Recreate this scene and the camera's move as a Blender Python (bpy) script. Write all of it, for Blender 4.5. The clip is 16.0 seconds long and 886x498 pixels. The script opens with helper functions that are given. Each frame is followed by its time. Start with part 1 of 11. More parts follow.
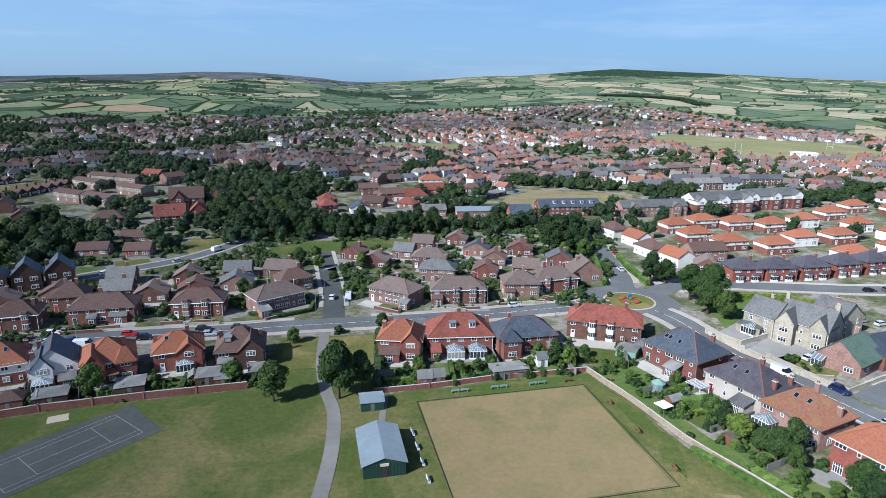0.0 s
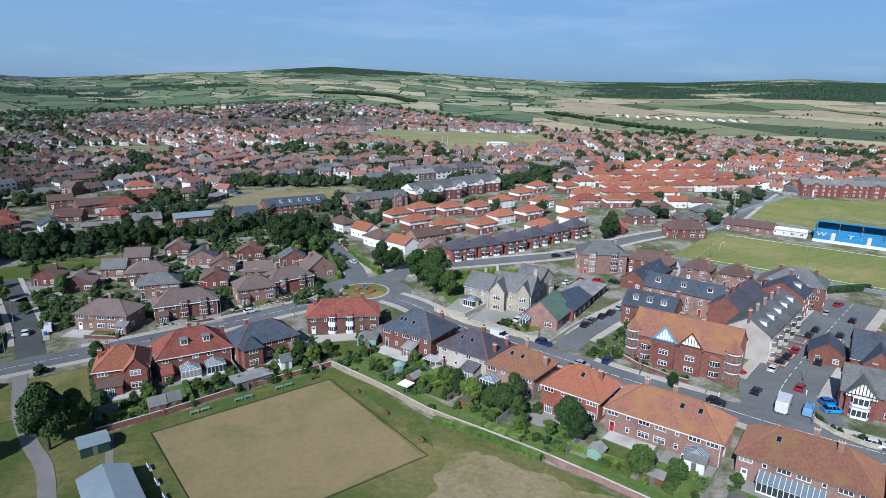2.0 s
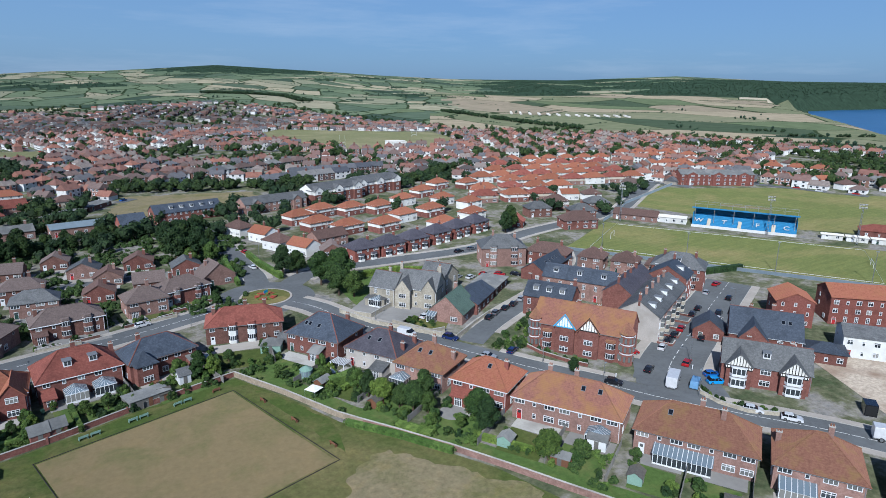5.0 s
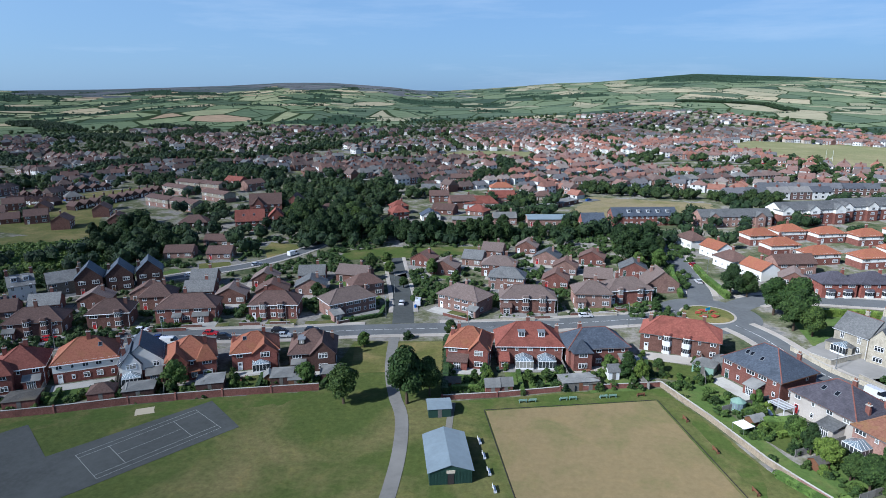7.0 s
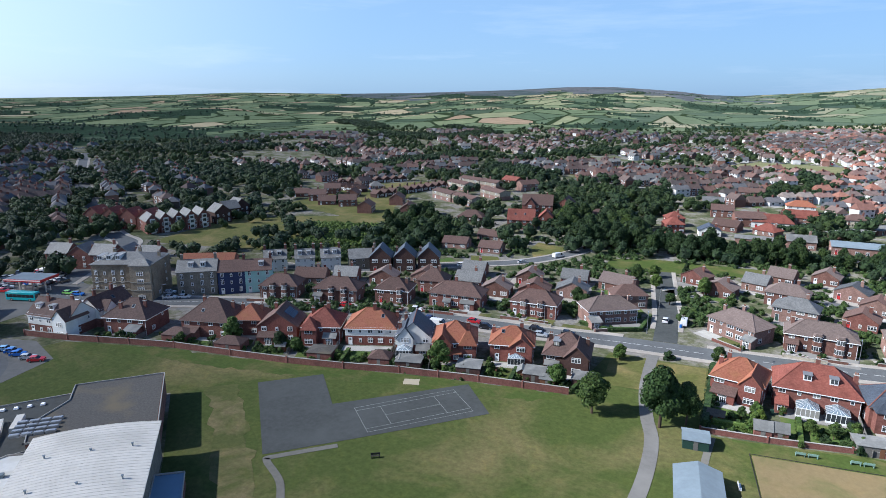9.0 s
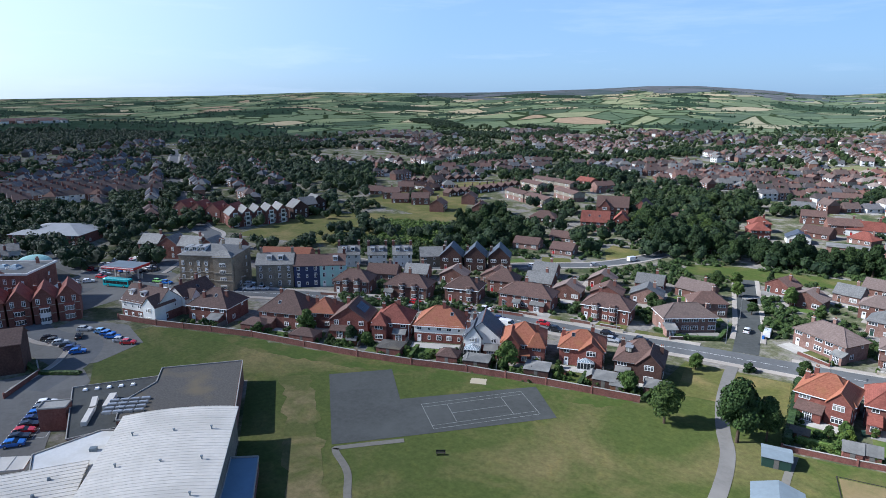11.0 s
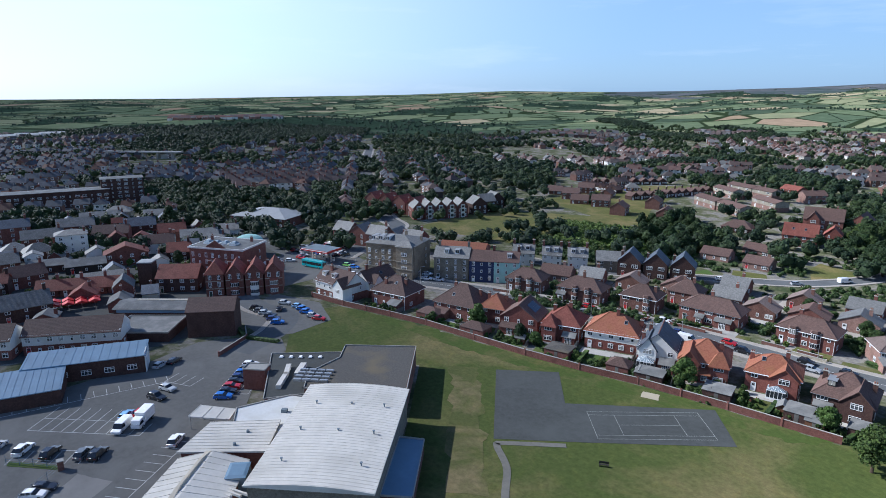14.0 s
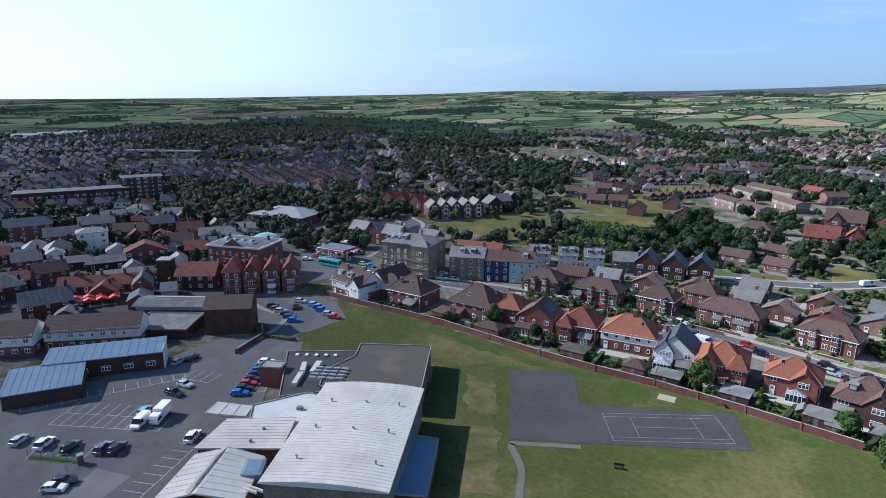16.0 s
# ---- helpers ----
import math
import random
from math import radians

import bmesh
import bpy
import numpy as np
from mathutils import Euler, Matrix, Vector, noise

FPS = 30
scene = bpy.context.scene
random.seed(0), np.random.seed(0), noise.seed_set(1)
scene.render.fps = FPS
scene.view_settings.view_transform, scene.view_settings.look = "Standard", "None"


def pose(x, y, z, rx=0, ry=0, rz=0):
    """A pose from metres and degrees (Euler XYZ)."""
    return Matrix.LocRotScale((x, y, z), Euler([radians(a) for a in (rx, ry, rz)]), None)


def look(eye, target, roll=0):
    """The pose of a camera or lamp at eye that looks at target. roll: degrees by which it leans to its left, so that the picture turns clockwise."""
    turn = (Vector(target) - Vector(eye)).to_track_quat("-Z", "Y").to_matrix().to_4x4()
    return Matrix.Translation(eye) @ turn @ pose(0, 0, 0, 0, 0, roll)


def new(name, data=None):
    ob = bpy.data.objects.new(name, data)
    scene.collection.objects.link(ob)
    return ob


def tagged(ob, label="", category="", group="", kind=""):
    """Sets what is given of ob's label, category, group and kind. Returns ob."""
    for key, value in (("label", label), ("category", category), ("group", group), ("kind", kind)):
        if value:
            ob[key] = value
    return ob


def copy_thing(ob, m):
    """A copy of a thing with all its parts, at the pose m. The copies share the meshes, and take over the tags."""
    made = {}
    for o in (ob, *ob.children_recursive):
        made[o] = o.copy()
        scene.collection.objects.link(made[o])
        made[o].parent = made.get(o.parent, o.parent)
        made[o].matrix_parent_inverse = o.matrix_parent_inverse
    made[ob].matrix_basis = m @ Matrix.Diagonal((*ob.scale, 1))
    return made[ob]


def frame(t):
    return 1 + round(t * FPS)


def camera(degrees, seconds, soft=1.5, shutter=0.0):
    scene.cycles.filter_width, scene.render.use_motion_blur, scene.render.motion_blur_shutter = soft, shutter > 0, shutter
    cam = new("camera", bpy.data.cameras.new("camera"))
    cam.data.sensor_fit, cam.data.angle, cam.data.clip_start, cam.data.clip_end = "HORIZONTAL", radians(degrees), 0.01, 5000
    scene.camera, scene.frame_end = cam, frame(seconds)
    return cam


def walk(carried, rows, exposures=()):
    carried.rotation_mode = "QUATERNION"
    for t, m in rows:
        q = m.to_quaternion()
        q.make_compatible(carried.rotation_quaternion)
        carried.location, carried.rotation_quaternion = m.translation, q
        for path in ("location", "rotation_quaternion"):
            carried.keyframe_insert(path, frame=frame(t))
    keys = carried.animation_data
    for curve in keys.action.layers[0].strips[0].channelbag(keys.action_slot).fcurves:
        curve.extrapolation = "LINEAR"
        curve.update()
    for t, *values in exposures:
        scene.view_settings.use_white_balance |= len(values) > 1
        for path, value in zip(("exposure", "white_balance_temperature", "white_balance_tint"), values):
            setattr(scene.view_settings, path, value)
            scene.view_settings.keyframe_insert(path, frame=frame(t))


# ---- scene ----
# ---- camera and walk: a drone hovering over the park, turning where it stands ----
EYE = Vector((0, 0, 67.0))


def aim(yaw, pitch, roll):
    """The hovering camera's pose: yaw to the left from +y, pitch up, roll as look()."""
    a, p = radians(yaw), radians(pitch)
    return look(EYE, EYE + Vector((-math.sin(a) * math.cos(p), math.cos(a) * math.cos(p), math.sin(p))), roll)


cam = camera(70.92, 16.0, soft=0.88)
walk(cam, [
    (0.0, aim(0.00, -14.87, 0.53)),
    (0.5, aim(-2.60, -14.84, 0.56)),
    (1.0, aim(-8.19, -14.85, 0.59)),
    (1.5, aim(-16.79, -14.85, 0.73)),
    (2.0, aim(-25.11, -14.81, 0.92)),
    (2.5, aim(-31.76, -14.77, 1.02)),
    (3.0, aim(-34.27, -14.78, 0.80)),
    (3.2, aim(-34.73, -14.77, 0.88)),
    (4.2, aim(-35.30, -14.80, 0.75)),
    (5.0, aim(-34.30, -14.83, 0.62)),
    (5.3, aim(-32.36, -14.84, 0.56)),
    (5.5, aim(-28.20, -14.80, 0.35)),
    (6.0, aim(-8.25, -14.52, -0.19)),
    (6.5, aim(4.59, -14.24, -0.22)),
    (7.0, aim(6.62, -14.19, -0.22)),
    (7.5, aim(14.97, -14.01, -0.24)),
    (8.0, aim(28.26, -13.79, 0.02)),
    (8.5, aim(31.17, -13.77, 0.09)),
    (10.8, aim(36.88, -13.86, 0.11)),
    (11.0, aim(38.13, -13.86, 0.08)),
    (11.5, aim(41.68, -13.88, 0.11)),
    (12.0, aim(45.68, -13.86, 0.12)),
    (12.5, aim(49.65, -13.89, 0.10)),
    (13.0, aim(52.64, -13.92, 0.08)),
    (13.5, aim(53.85, -13.94, 0.08)),
    (14.0, aim(54.61, -13.97, 0.06)),
    (14.5, aim(55.07, -14.03, 0.09)),
    (15.0, aim(55.43, -14.04, 0.06)),
    (15.5, aim(55.78, -14.06, 0.07)),
    (16.0, aim(56.09, -14.01, 0.06)),
], exposures=[(0.0, 0.34, 5600, 9), (1.5, 0.14, 5560, 9), (3.0, -0.12, 5500, 10), (5.4, -0.15, 5470, 9), (6.0, -0.14, 5400, 9), (6.5, 0.02, 5440, 9), (7.0, 0.22, 5490, 9), (8.0, 0.50, 5720, 10), (8.5, 0.54, 5760, 10), (11.0, 0.56, 5680, 11), (13.5, 0.54, 5640, 11), (16.0, 0.52, 5640, 11)])

# ---- sky and sun ----
SUN_YAW, SUN_EL = 130.0, 36.0  # degrees: where the sun stands, to the left from +y, and how high
world = bpy.data.worlds.new("sky")
scene.world = world
world.use_nodes = True
wn = world.node_tree.nodes
sky = wn.new("ShaderNodeTexSky")
sky.sky_type, sky.sun_disc = "NISHITA", False
sky.sun_elevation, sky.sun_rotation = radians(SUN_EL), radians(-SUN_YAW)
sky.altitude, sky.air_density, sky.dust_density, sky.ozone_density = 100, 0.9, 1.0, 2.0
wn["Background"].inputs["Strength"].default_value = 0.08
# thin high cirrus drawn out across the blue
wl = world.node_tree.links
tcw, mpw, nzw, rpw, mxw = (wn.new(k) for k in ("ShaderNodeTexCoord", "ShaderNodeMapping", "ShaderNodeTexNoise", "ShaderNodeValToRGB", "ShaderNodeMix"))
mpw.inputs["Scale"].default_value, mpw.inputs["Rotation"].default_value = (1.2, 1.6, 11.0), (0.12, 0.05, 0.4)
nzw.inputs["Scale"].default_value, nzw.inputs["Detail"].default_value, nzw.inputs["Roughness"].default_value = 1.6, 6, 0.62
rpw.color_ramp.elements[0].position, rpw.color_ramp.elements[0].color = 0.52, (0, 0, 0, 1)
rpw.color_ramp.elements[1].position, rpw.color_ramp.elements[1].color = 0.85, (0.4, 0.4, 0.4, 1)
mxw.data_type = "RGBA"
mxw.inputs[7].default_value = (8.5, 9.2, 10.0, 1)
wl.new(tcw.outputs["Generated"], mpw.inputs[0])
wl.new(mpw.outputs[0], nzw.inputs["Vector"])
wl.new(nzw.outputs["Fac"], rpw.inputs[0])
wl.new(rpw.outputs[0], mxw.inputs[0])
tint = wn.new("ShaderNodeMix")
tint.data_type, tint.blend_type = "RGBA", "MULTIPLY"
tint.inputs[0].default_value, tint.inputs[7].default_value = 1.0, (0.80, 0.97, 1.18, 1)
wl.new(sky.outputs[0], tint.inputs[6])
veil = wn.new("ShaderNodeMix")
veil.data_type = "RGBA"
# the haze thins out overhead
sepw, rpz = wn.new("ShaderNodeSeparateXYZ"), wn.new("ShaderNodeValToRGB")
rpz.color_ramp.elements[0].position, rpz.color_ramp.elements[0].color = 0.14, (0.55, 0.55, 0.55, 1)
rpz.color_ramp.elements[1].position, rpz.color_ramp.elements[1].color = 0.42, (0.0, 0.0, 0.0, 1)
wl.new(tcw.outputs["Generated"], sepw.inputs[0])
wl.new(sepw.outputs["Z"], rpz.inputs[0])
wl.new(rpz.outputs[0], veil.inputs[0])
wl.new(tint.outputs[2], veil.inputs[6])
# the haze grows white towards the sun
a, e = radians(SUN_YAW), radians(SUN_EL)
dotw, rps = wn.new("ShaderNodeVectorMath"), wn.new("ShaderNodeValToRGB")
dotw.operation = "DOT_PRODUCT"
dotw.inputs[1].default_value = (-math.sin(a) * math.cos(e), math.cos(a) * math.cos(e), math.sin(e))
rps.color_ramp.interpolation = "EASE"
# and the sky is deeper away from it
anti, deep = wn.new("ShaderNodeValToRGB"), wn.new("ShaderNodeMix")
anti.color_ramp.elements[0].position, anti.color_ramp.elements[0].color = 0.0, (0.70, 0.76, 0.84, 1)
anti.color_ramp.elements[1].position, anti.color_ramp.elements[1].color = 0.55, (1.0, 1.0, 1.0, 1)
deep.data_type, deep.blend_type = "RGBA", "MULTIPLY"
deep.inputs[0].default_value = 1.0
rps.color_ramp.elements[0].position, rps.color_ramp.elements[0].color = 0.0, (4.5, 6.6, 9.0, 1)
rps.color_ramp.elements[1].position, rps.color_ramp.elements[1].color = 0.75, (12.2, 13.1, 14.0, 1)
half = wn.new("ShaderNodeMath")
half.operation = "MULTIPLY_ADD"
half.inputs[1].default_value, half.inputs[2].default_value = 0.5, 0.5
wl.new(dotw.outputs["Value"], half.inputs[0])
wl.new(half.outputs[0], anti.inputs[0])
wl.new(tcw.outputs["Generated"], dotw.inputs[0])
wl.new(dotw.outputs["Value"], rps.inputs[0])
wl.new(rps.outputs[0], veil.inputs[7])
wl.new(veil.outputs[2], deep.inputs[6])
wl.new(anti.outputs[0], deep.inputs[7])
wl.new(deep.outputs[2], mxw.inputs[6])
wl.new(mxw.outputs[2], wn["Background"].inputs["Color"])
sun = new("sun", bpy.data.lights.new("sun", "SUN"))
sun.data.energy, sun.data.angle, sun.data.color = 4.8, radians(0.5), (1.0, 0.955, 0.88)
a, e = radians(SUN_YAW), radians(SUN_EL)
sun.matrix_world = look((0, 0, 300), Vector((0, 0, 300)) - Vector((-math.sin(a) * math.cos(e), math.cos(a) * math.cos(e), math.sin(e))))

# ---- materials ----
MATS = {}


def nodes_of(name, rough=0.8, metal=0.0, spec=0.3):
    m = bpy.data.materials.new(name)
    m.use_nodes = True
    nt = m.node_tree
    b = nt.nodes["Principled BSDF"]
    b.inputs["Roughness"].default_value, b.inputs["Metallic"].default_value = rough, metal
    b.inputs["Specular IOR Level"].default_value = spec
    if rough >= 0.7 and metal == 0.0:
        b.inputs["Diffuse Roughness"].default_value = 1.0
    MATS[name] = m
    return m, nt, b


def ramp(nt, fac, stops, constant=False):
    r = nt.nodes.new("ShaderNodeValToRGB")
    while len(r.color_ramp.elements) < len(stops):
        r.color_ramp.elements.new(0.5)
    for e, (p, c) in zip(r.color_ramp.elements, stops):
        e.position, e.color = p, (*c, 1)
    if constant:
        r.color_ramp.interpolation = "CONSTANT"
    nt.links.new(fac, r.inputs[0])
    return r.outputs[0]


def noise_of(nt, scale, detail=4, rough=0.6, stretch=None, where="Object", distort=0.0):
    tc = nt.nodes.new("ShaderNodeTexCoord")
    n = nt.nodes.new("ShaderNodeTexNoise")
    n.inputs["Scale"].default_value, n.inputs["Detail"].default_value, n.inputs["Roughness"].default_value = scale, detail, rough
    n.inputs["Distortion"].default_value = distort
    src = tc.outputs[where]
    if stretch:
        mp = nt.nodes.new("ShaderNodeMapping")
        mp.inputs["Scale"].default_value = stretch
        nt.links.new(src, mp.inputs[0])
        src = mp.outputs[0]
    nt.links.new(src, n.inputs["Vector"])
    return n.outputs["Fac"]


def mix(nt, fac, a, b, how="MIX"):
    m = nt.nodes.new("ShaderNodeMix")
    m.data_type, m.blend_type = "RGBA", how
    for sock, v in ((m.inputs[0], fac), (m.inputs[6], a), (m.inputs[7], b)):
        if isinstance(v, (int, float)):
            sock.default_value = v
        elif isinstance(v, tuple):
            sock.default_value = (*v, 1)
        else:
            nt.links.new(v, sock)
    return m.outputs[2]


def bump(nt, bsdf, height, strength=0.4, distance=0.05):
    b = nt.nodes.new("ShaderNodeBump")
    b.inputs["Strength"].default_value, b.inputs["Distance"].default_value = strength, distance
    nt.links.new(height, b.inputs["Height"])
    nt.links.new(b.outputs[0], bsdf.inputs["Normal"])


def tone(c, k):
    return tuple(min(1.0, v * k) for v in c)


def surface(name, colour, rough=0.85, fine=3.0, coarse=0.25, spread=0.35, stain=None, vary=0.0, metal=0.0, spec=0.3, relief=0.3, where="Object"):
    """A plain weathered surface: fine grain, coarse patches, stains of another colour, and a shade of its own for each object."""
    m, nt, b = nodes_of(name, rough, metal, spec)
    g = noise_of(nt, fine, 5, 0.65, where=where)
    col = ramp(nt, g, [(0.25, tone(colour, 1 - spread)), (0.75, tone(colour, 1 + spread))])
    p = noise_of(nt, coarse, 3, 0.5, where=where)
    if stain:
        col = mix(nt, ramp(nt, p, [(0.46, (0, 0, 0)), (0.68, (1, 1, 1))]), col, stain)
    else:
        col = mix(nt, ramp(nt, p, [(0.35, (0, 0, 0)), (0.65, (0.5, 0.5, 0.5))]), col, tone(colour, 0.75))
    if vary:
        oi = nt.nodes.new("ShaderNodeObjectInfo")
        col = mix(nt, 1.0, col, ramp(nt, oi.outputs["Random"], [(0.0, (1 - vary,) * 3), (1.0, (1.0, 1.0, 1.0))]), "MULTIPLY")
    nt.links.new(col, b.inputs["Base Color"])
    if relief:
        bump(nt, b, g, relief, 0.04)
    return m


def courses(name, colour, second, step, rough=0.85, vary=0.25, blotch=None, axis="Z", cover=0.5):
    """Brick or tile in courses: a fine course line, pieces of uneven shade, weathered patches."""
    m, nt, b = nodes_of(name, rough, 0.0, 0.25)
    tc = nt.nodes.new("ShaderNodeTexCoord")
    w = nt.nodes.new("ShaderNodeTexWave")
    w.bands_direction = axis
    w.inputs["Scale"].default_value = 0.314 / step
    w.inputs["Distortion"].default_value = 0.6
    nt.links.new(tc.outputs["Object"], w.inputs["Vector"])
    g = noise_of(nt, 2.2, 6, 0.7)
    col = ramp(nt, g, [(0.28, tone(colour, 0.66)), (0.5, colour), (0.72, second)])
    p = noise_of(nt, 0.35, 4, 0.6)
    col = mix(nt, ramp(nt, p, [(cover, (0, 0, 0)), (cover + 0.22, (0.75, 0.75, 0.75))]), col, blotch or tone(colour, 0.55))
    col = mix(nt, 0.3 if step < 0.2 else 0.14, col, ramp(nt, w.outputs["Fac"], [(0.0, (0.5, 0.5, 0.5)), (0.4, (1, 1, 1))]), "MULTIPLY")
    oi = nt.nodes.new("ShaderNodeObjectInfo")
    col = mix(nt, 1.0, col, ramp(nt, oi.outputs["Random"], [(0.0, (1 - vary,) * 3), (1.0, (1, 1, 1))]), "MULTIPLY")
    nt.links.new(col, b.inputs["Base Color"])
    bump(nt, b, w.outputs["Fac"], 0.5, 0.03)
    return m


courses("brick_red", (0.240, 0.100, 0.078), (0.31, 0.150, 0.115), 0.15)
courses("brick_bright", (0.275, 0.098, 0.075), (0.34, 0.14, 0.105), 0.15)
courses("brick_brown", (0.215, 0.108, 0.083), (0.29, 0.16, 0.123), 0.15)
courses("brick_pink", (0.34, 0.205, 0.165), (0.43, 0.285, 0.235), 0.15)
courses("brick_dark", (0.10, 0.055, 0.045), (0.15, 0.085, 0.065), 0.15)
courses("stone_buff", (0.47, 0.42, 0.33), (0.58, 0.53, 0.43), 0.3)
courses("stone_brown", (0.36, 0.29, 0.205), (0.46, 0.385, 0.285), 0.3)
courses("stone_grey", (0.26, 0.23, 0.18), (0.36, 0.32, 0.25), 0.3)
courses("tile_orange", (0.345, 0.128, 0.076), (0.40, 0.17, 0.10), 0.25, blotch=(0.33, 0.15, 0.07))
courses("tile_amber", (0.29, 0.135, 0.088), (0.35, 0.185, 0.11), 0.25, blotch=(0.32, 0.20, 0.075), cover=0.5)
courses("tile_weathered", (0.30, 0.135, 0.098), (0.36, 0.185, 0.115), 0.25, blotch=(0.36, 0.19, 0.075), cover=0.42)
courses("tile_red", (0.29, 0.095, 0.07), (0.36, 0.14, 0.095), 0.25)
courses("tile_brown", (0.160, 0.098, 0.081), (0.21, 0.135, 0.112), 0.25, blotch=(0.12, 0.078, 0.067))
courses("tile_taupe", (0.215, 0.162, 0.142), (0.28, 0.218, 0.192), 0.25, blotch=(0.17, 0.13, 0.115))
courses("slate_blue", (0.085, 0.10, 0.125), (0.13, 0.15, 0.18), 0.25, rough=0.55)
courses("slate_purple", (0.115, 0.105, 0.122), (0.165, 0.152, 0.168), 0.25, rough=0.6)
courses("slate_grey", (0.17, 0.17, 0.165), (0.25, 0.25, 0.24), 0.25, rough=0.6)
courses("tile_green", (0.095, 0.14, 0.115), (0.13, 0.18, 0.15), 0.25)
surface("render_white", (0.76, 0.75, 0.71), fine=1.5, spread=0.07, stain=(0.68, 0.66, 0.60), vary=0.12, relief=0.1)
surface("render_cream", (0.62, 0.55, 0.43), fine=1.5, spread=0.08, vary=0.2, relief=0.1)
surface("render_pebble", (0.44, 0.40, 0.36), fine=6, spread=0.22, stain=(0.36, 0.325, 0.285), relief=0.4)
surface("render_navy", (0.045, 0.06, 0.13), fine=1.5, spread=0.1, relief=0.1)
surface("render_mint", (0.42, 0.66, 0.60), fine=1.5, spread=0.06, relief=0.1)
surface("upvc", (0.80, 0.80, 0.79), rough=0.4, fine=2, spread=0.04, spec=0.5, relief=0)
surface("timber_dark", (0.035, 0.03, 0.028), fine=6, spread=0.3)
surface("timber_brown", (0.16, 0.075, 0.04), fine=8, spread=0.35)
surface("timber_grey", (0.20, 0.19, 0.17), fine=8, spread=0.3, vary=0.35)
surface("paint_green", (0.025, 0.06, 0.045), rough=0.6, fine=4, spread=0.2)
surface("paint_pale_green", (0.25, 0.38, 0.30), rough=0.6, fine=4, spread=0.12)
surface("paint_red", (0.42, 0.03, 0.03), rough=0.5, fine=4, spread=0.1)
surface("paint_sky_blue", (0.05, 0.42, 0.72), rough=0.5, fine=4, spread=0.1)
surface("stand_blue", (0.05, 0.25, 0.46), rough=0.7, fine=2, spread=0.12)
surface("lead", (0.22, 0.23, 0.24), rough=0.6, fine=3, spread=0.15)
surface("felt_roof", (0.092, 0.085, 0.075), fine=2.5, coarse=0.12, spread=0.35, stain=(0.15, 0.12, 0.075))
surface("felt_grey", (0.20, 0.20, 0.19), fine=2, coarse=0.3, spread=0.2, stain=(0.30, 0.29, 0.27), vary=0.3)
surface("concrete", (0.42, 0.40, 0.36), fine=2, coarse=0.2, spread=0.15, stain=(0.30, 0.28, 0.25), vary=0.15)
surface("rubble", (0.42, 0.35, 0.27), fine=1.2, coarse=0.12, spread=0.4, stain=(0.24, 0.17, 0.12), relief=1.0)
surface("metal_white", (0.66, 0.625, 0.56), rough=0.85, fine=0.8, coarse=0.12, spread=0.09, stain=(0.56, 0.53, 0.47), relief=0.05, spec=0.1)
surface("metal_grey", (0.20, 0.245, 0.275), rough=0.8, fine=1.0, coarse=0.2, spread=0.12, relief=0.05, spec=0.2)
surface("metal_blue", (0.19, 0.30, 0.40), rough=0.7, fine=1.0, spread=0.1, relief=0.05)
surface("steel", (0.42, 0.43, 0.44), rough=0.4, metal=0.7, fine=4, spread=0.1, relief=0)
surface("bark", (0.085, 0.06, 0.04), fine=6, spread=0.4, relief=0.8)
surface("line_court", (0.27, 0.285, 0.26), fine=1.5, spread=0.4, relief=0)
surface("line_white", (0.55, 0.55, 0.53), fine=3, spread=0.15, relief=0)
surface("rubber", (0.02, 0.02, 0.02), rough=0.9, fine=5, spread=0.2, relief=0)
surface("solar", (0.012, 0.016, 0.04), rough=0.15, fine=5, spread=0.2, spec=0.6, relief=0)
surface("flowers", (0.30, 0.05, 0.035), fine=2.2, coarse=1.1, spread=0.5, stain=(0.09, 0.11, 0.035))
m, nt, b = nodes_of("glass_dark", 0.06, 0.0, 0.6)
oi = nt.nodes.new("ShaderNodeObjectInfo")
nt.links.new(ramp(nt, oi.outputs["Random"], [(0.0, (0.02, 0.024, 0.03)), (0.7, (0.07, 0.08, 0.085)), (1.0, (0.30, 0.29, 0.26))]), b.inputs["Base Color"])
m, nt, b = nodes_of("glass_pale", 0.08, 0.0, 0.6)
b.inputs["Base Color"].default_value = (0.19, 0.235, 0.265, 1)
m, nt, b = nodes_of("glass_car", 0.05, 0.0, 0.6)
b.inputs["Base Color"].default_value = (0.012, 0.014, 0.018, 1)
m, nt, b = nodes_of("water", 0.3, 0.0, 0.25)
g = noise_of(nt, 0.02, 4, 0.6)
nt.links.new(ramp(nt, g, [(0.3, (0.02, 0.10, 0.24)), (0.7, (0.03, 0.14, 0.30))]), b.inputs["Base Color"])
bump(nt, b, noise_of(nt, 0.4, 4), 0.3, 0.3)


def paint(name, c):
    m, nt, b = nodes_of(name, 0.25, 0.0, 0.5)
    b.inputs["Coat Weight"].default_value = 0.5
    nt.links.new(ramp(nt, noise_of(nt, 1.5, 3), [(0.3, tone(c, 0.85)), (0.7, c)]), b.inputs["Base Color"])


for cname, c in (("white", (0.72, 0.72, 0.72)), ("silver", (0.40, 0.42, 0.44)), ("black", (0.015, 0.016, 0.02)), ("grey", (0.12, 0.13, 0.14)),
                 ("blue", (0.02, 0.12, 0.42)), ("navy", (0.015, 0.03, 0.12)), ("red", (0.40, 0.015, 0.02)), ("pale_blue", (0.20, 0.38, 0.60)),
                 ("teal", (0.02, 0.32, 0.36)), ("sky", (0.04, 0.34, 0.75)), ("green", (0.18, 0.42, 0.10))):
    paint("car_" + cname, c)


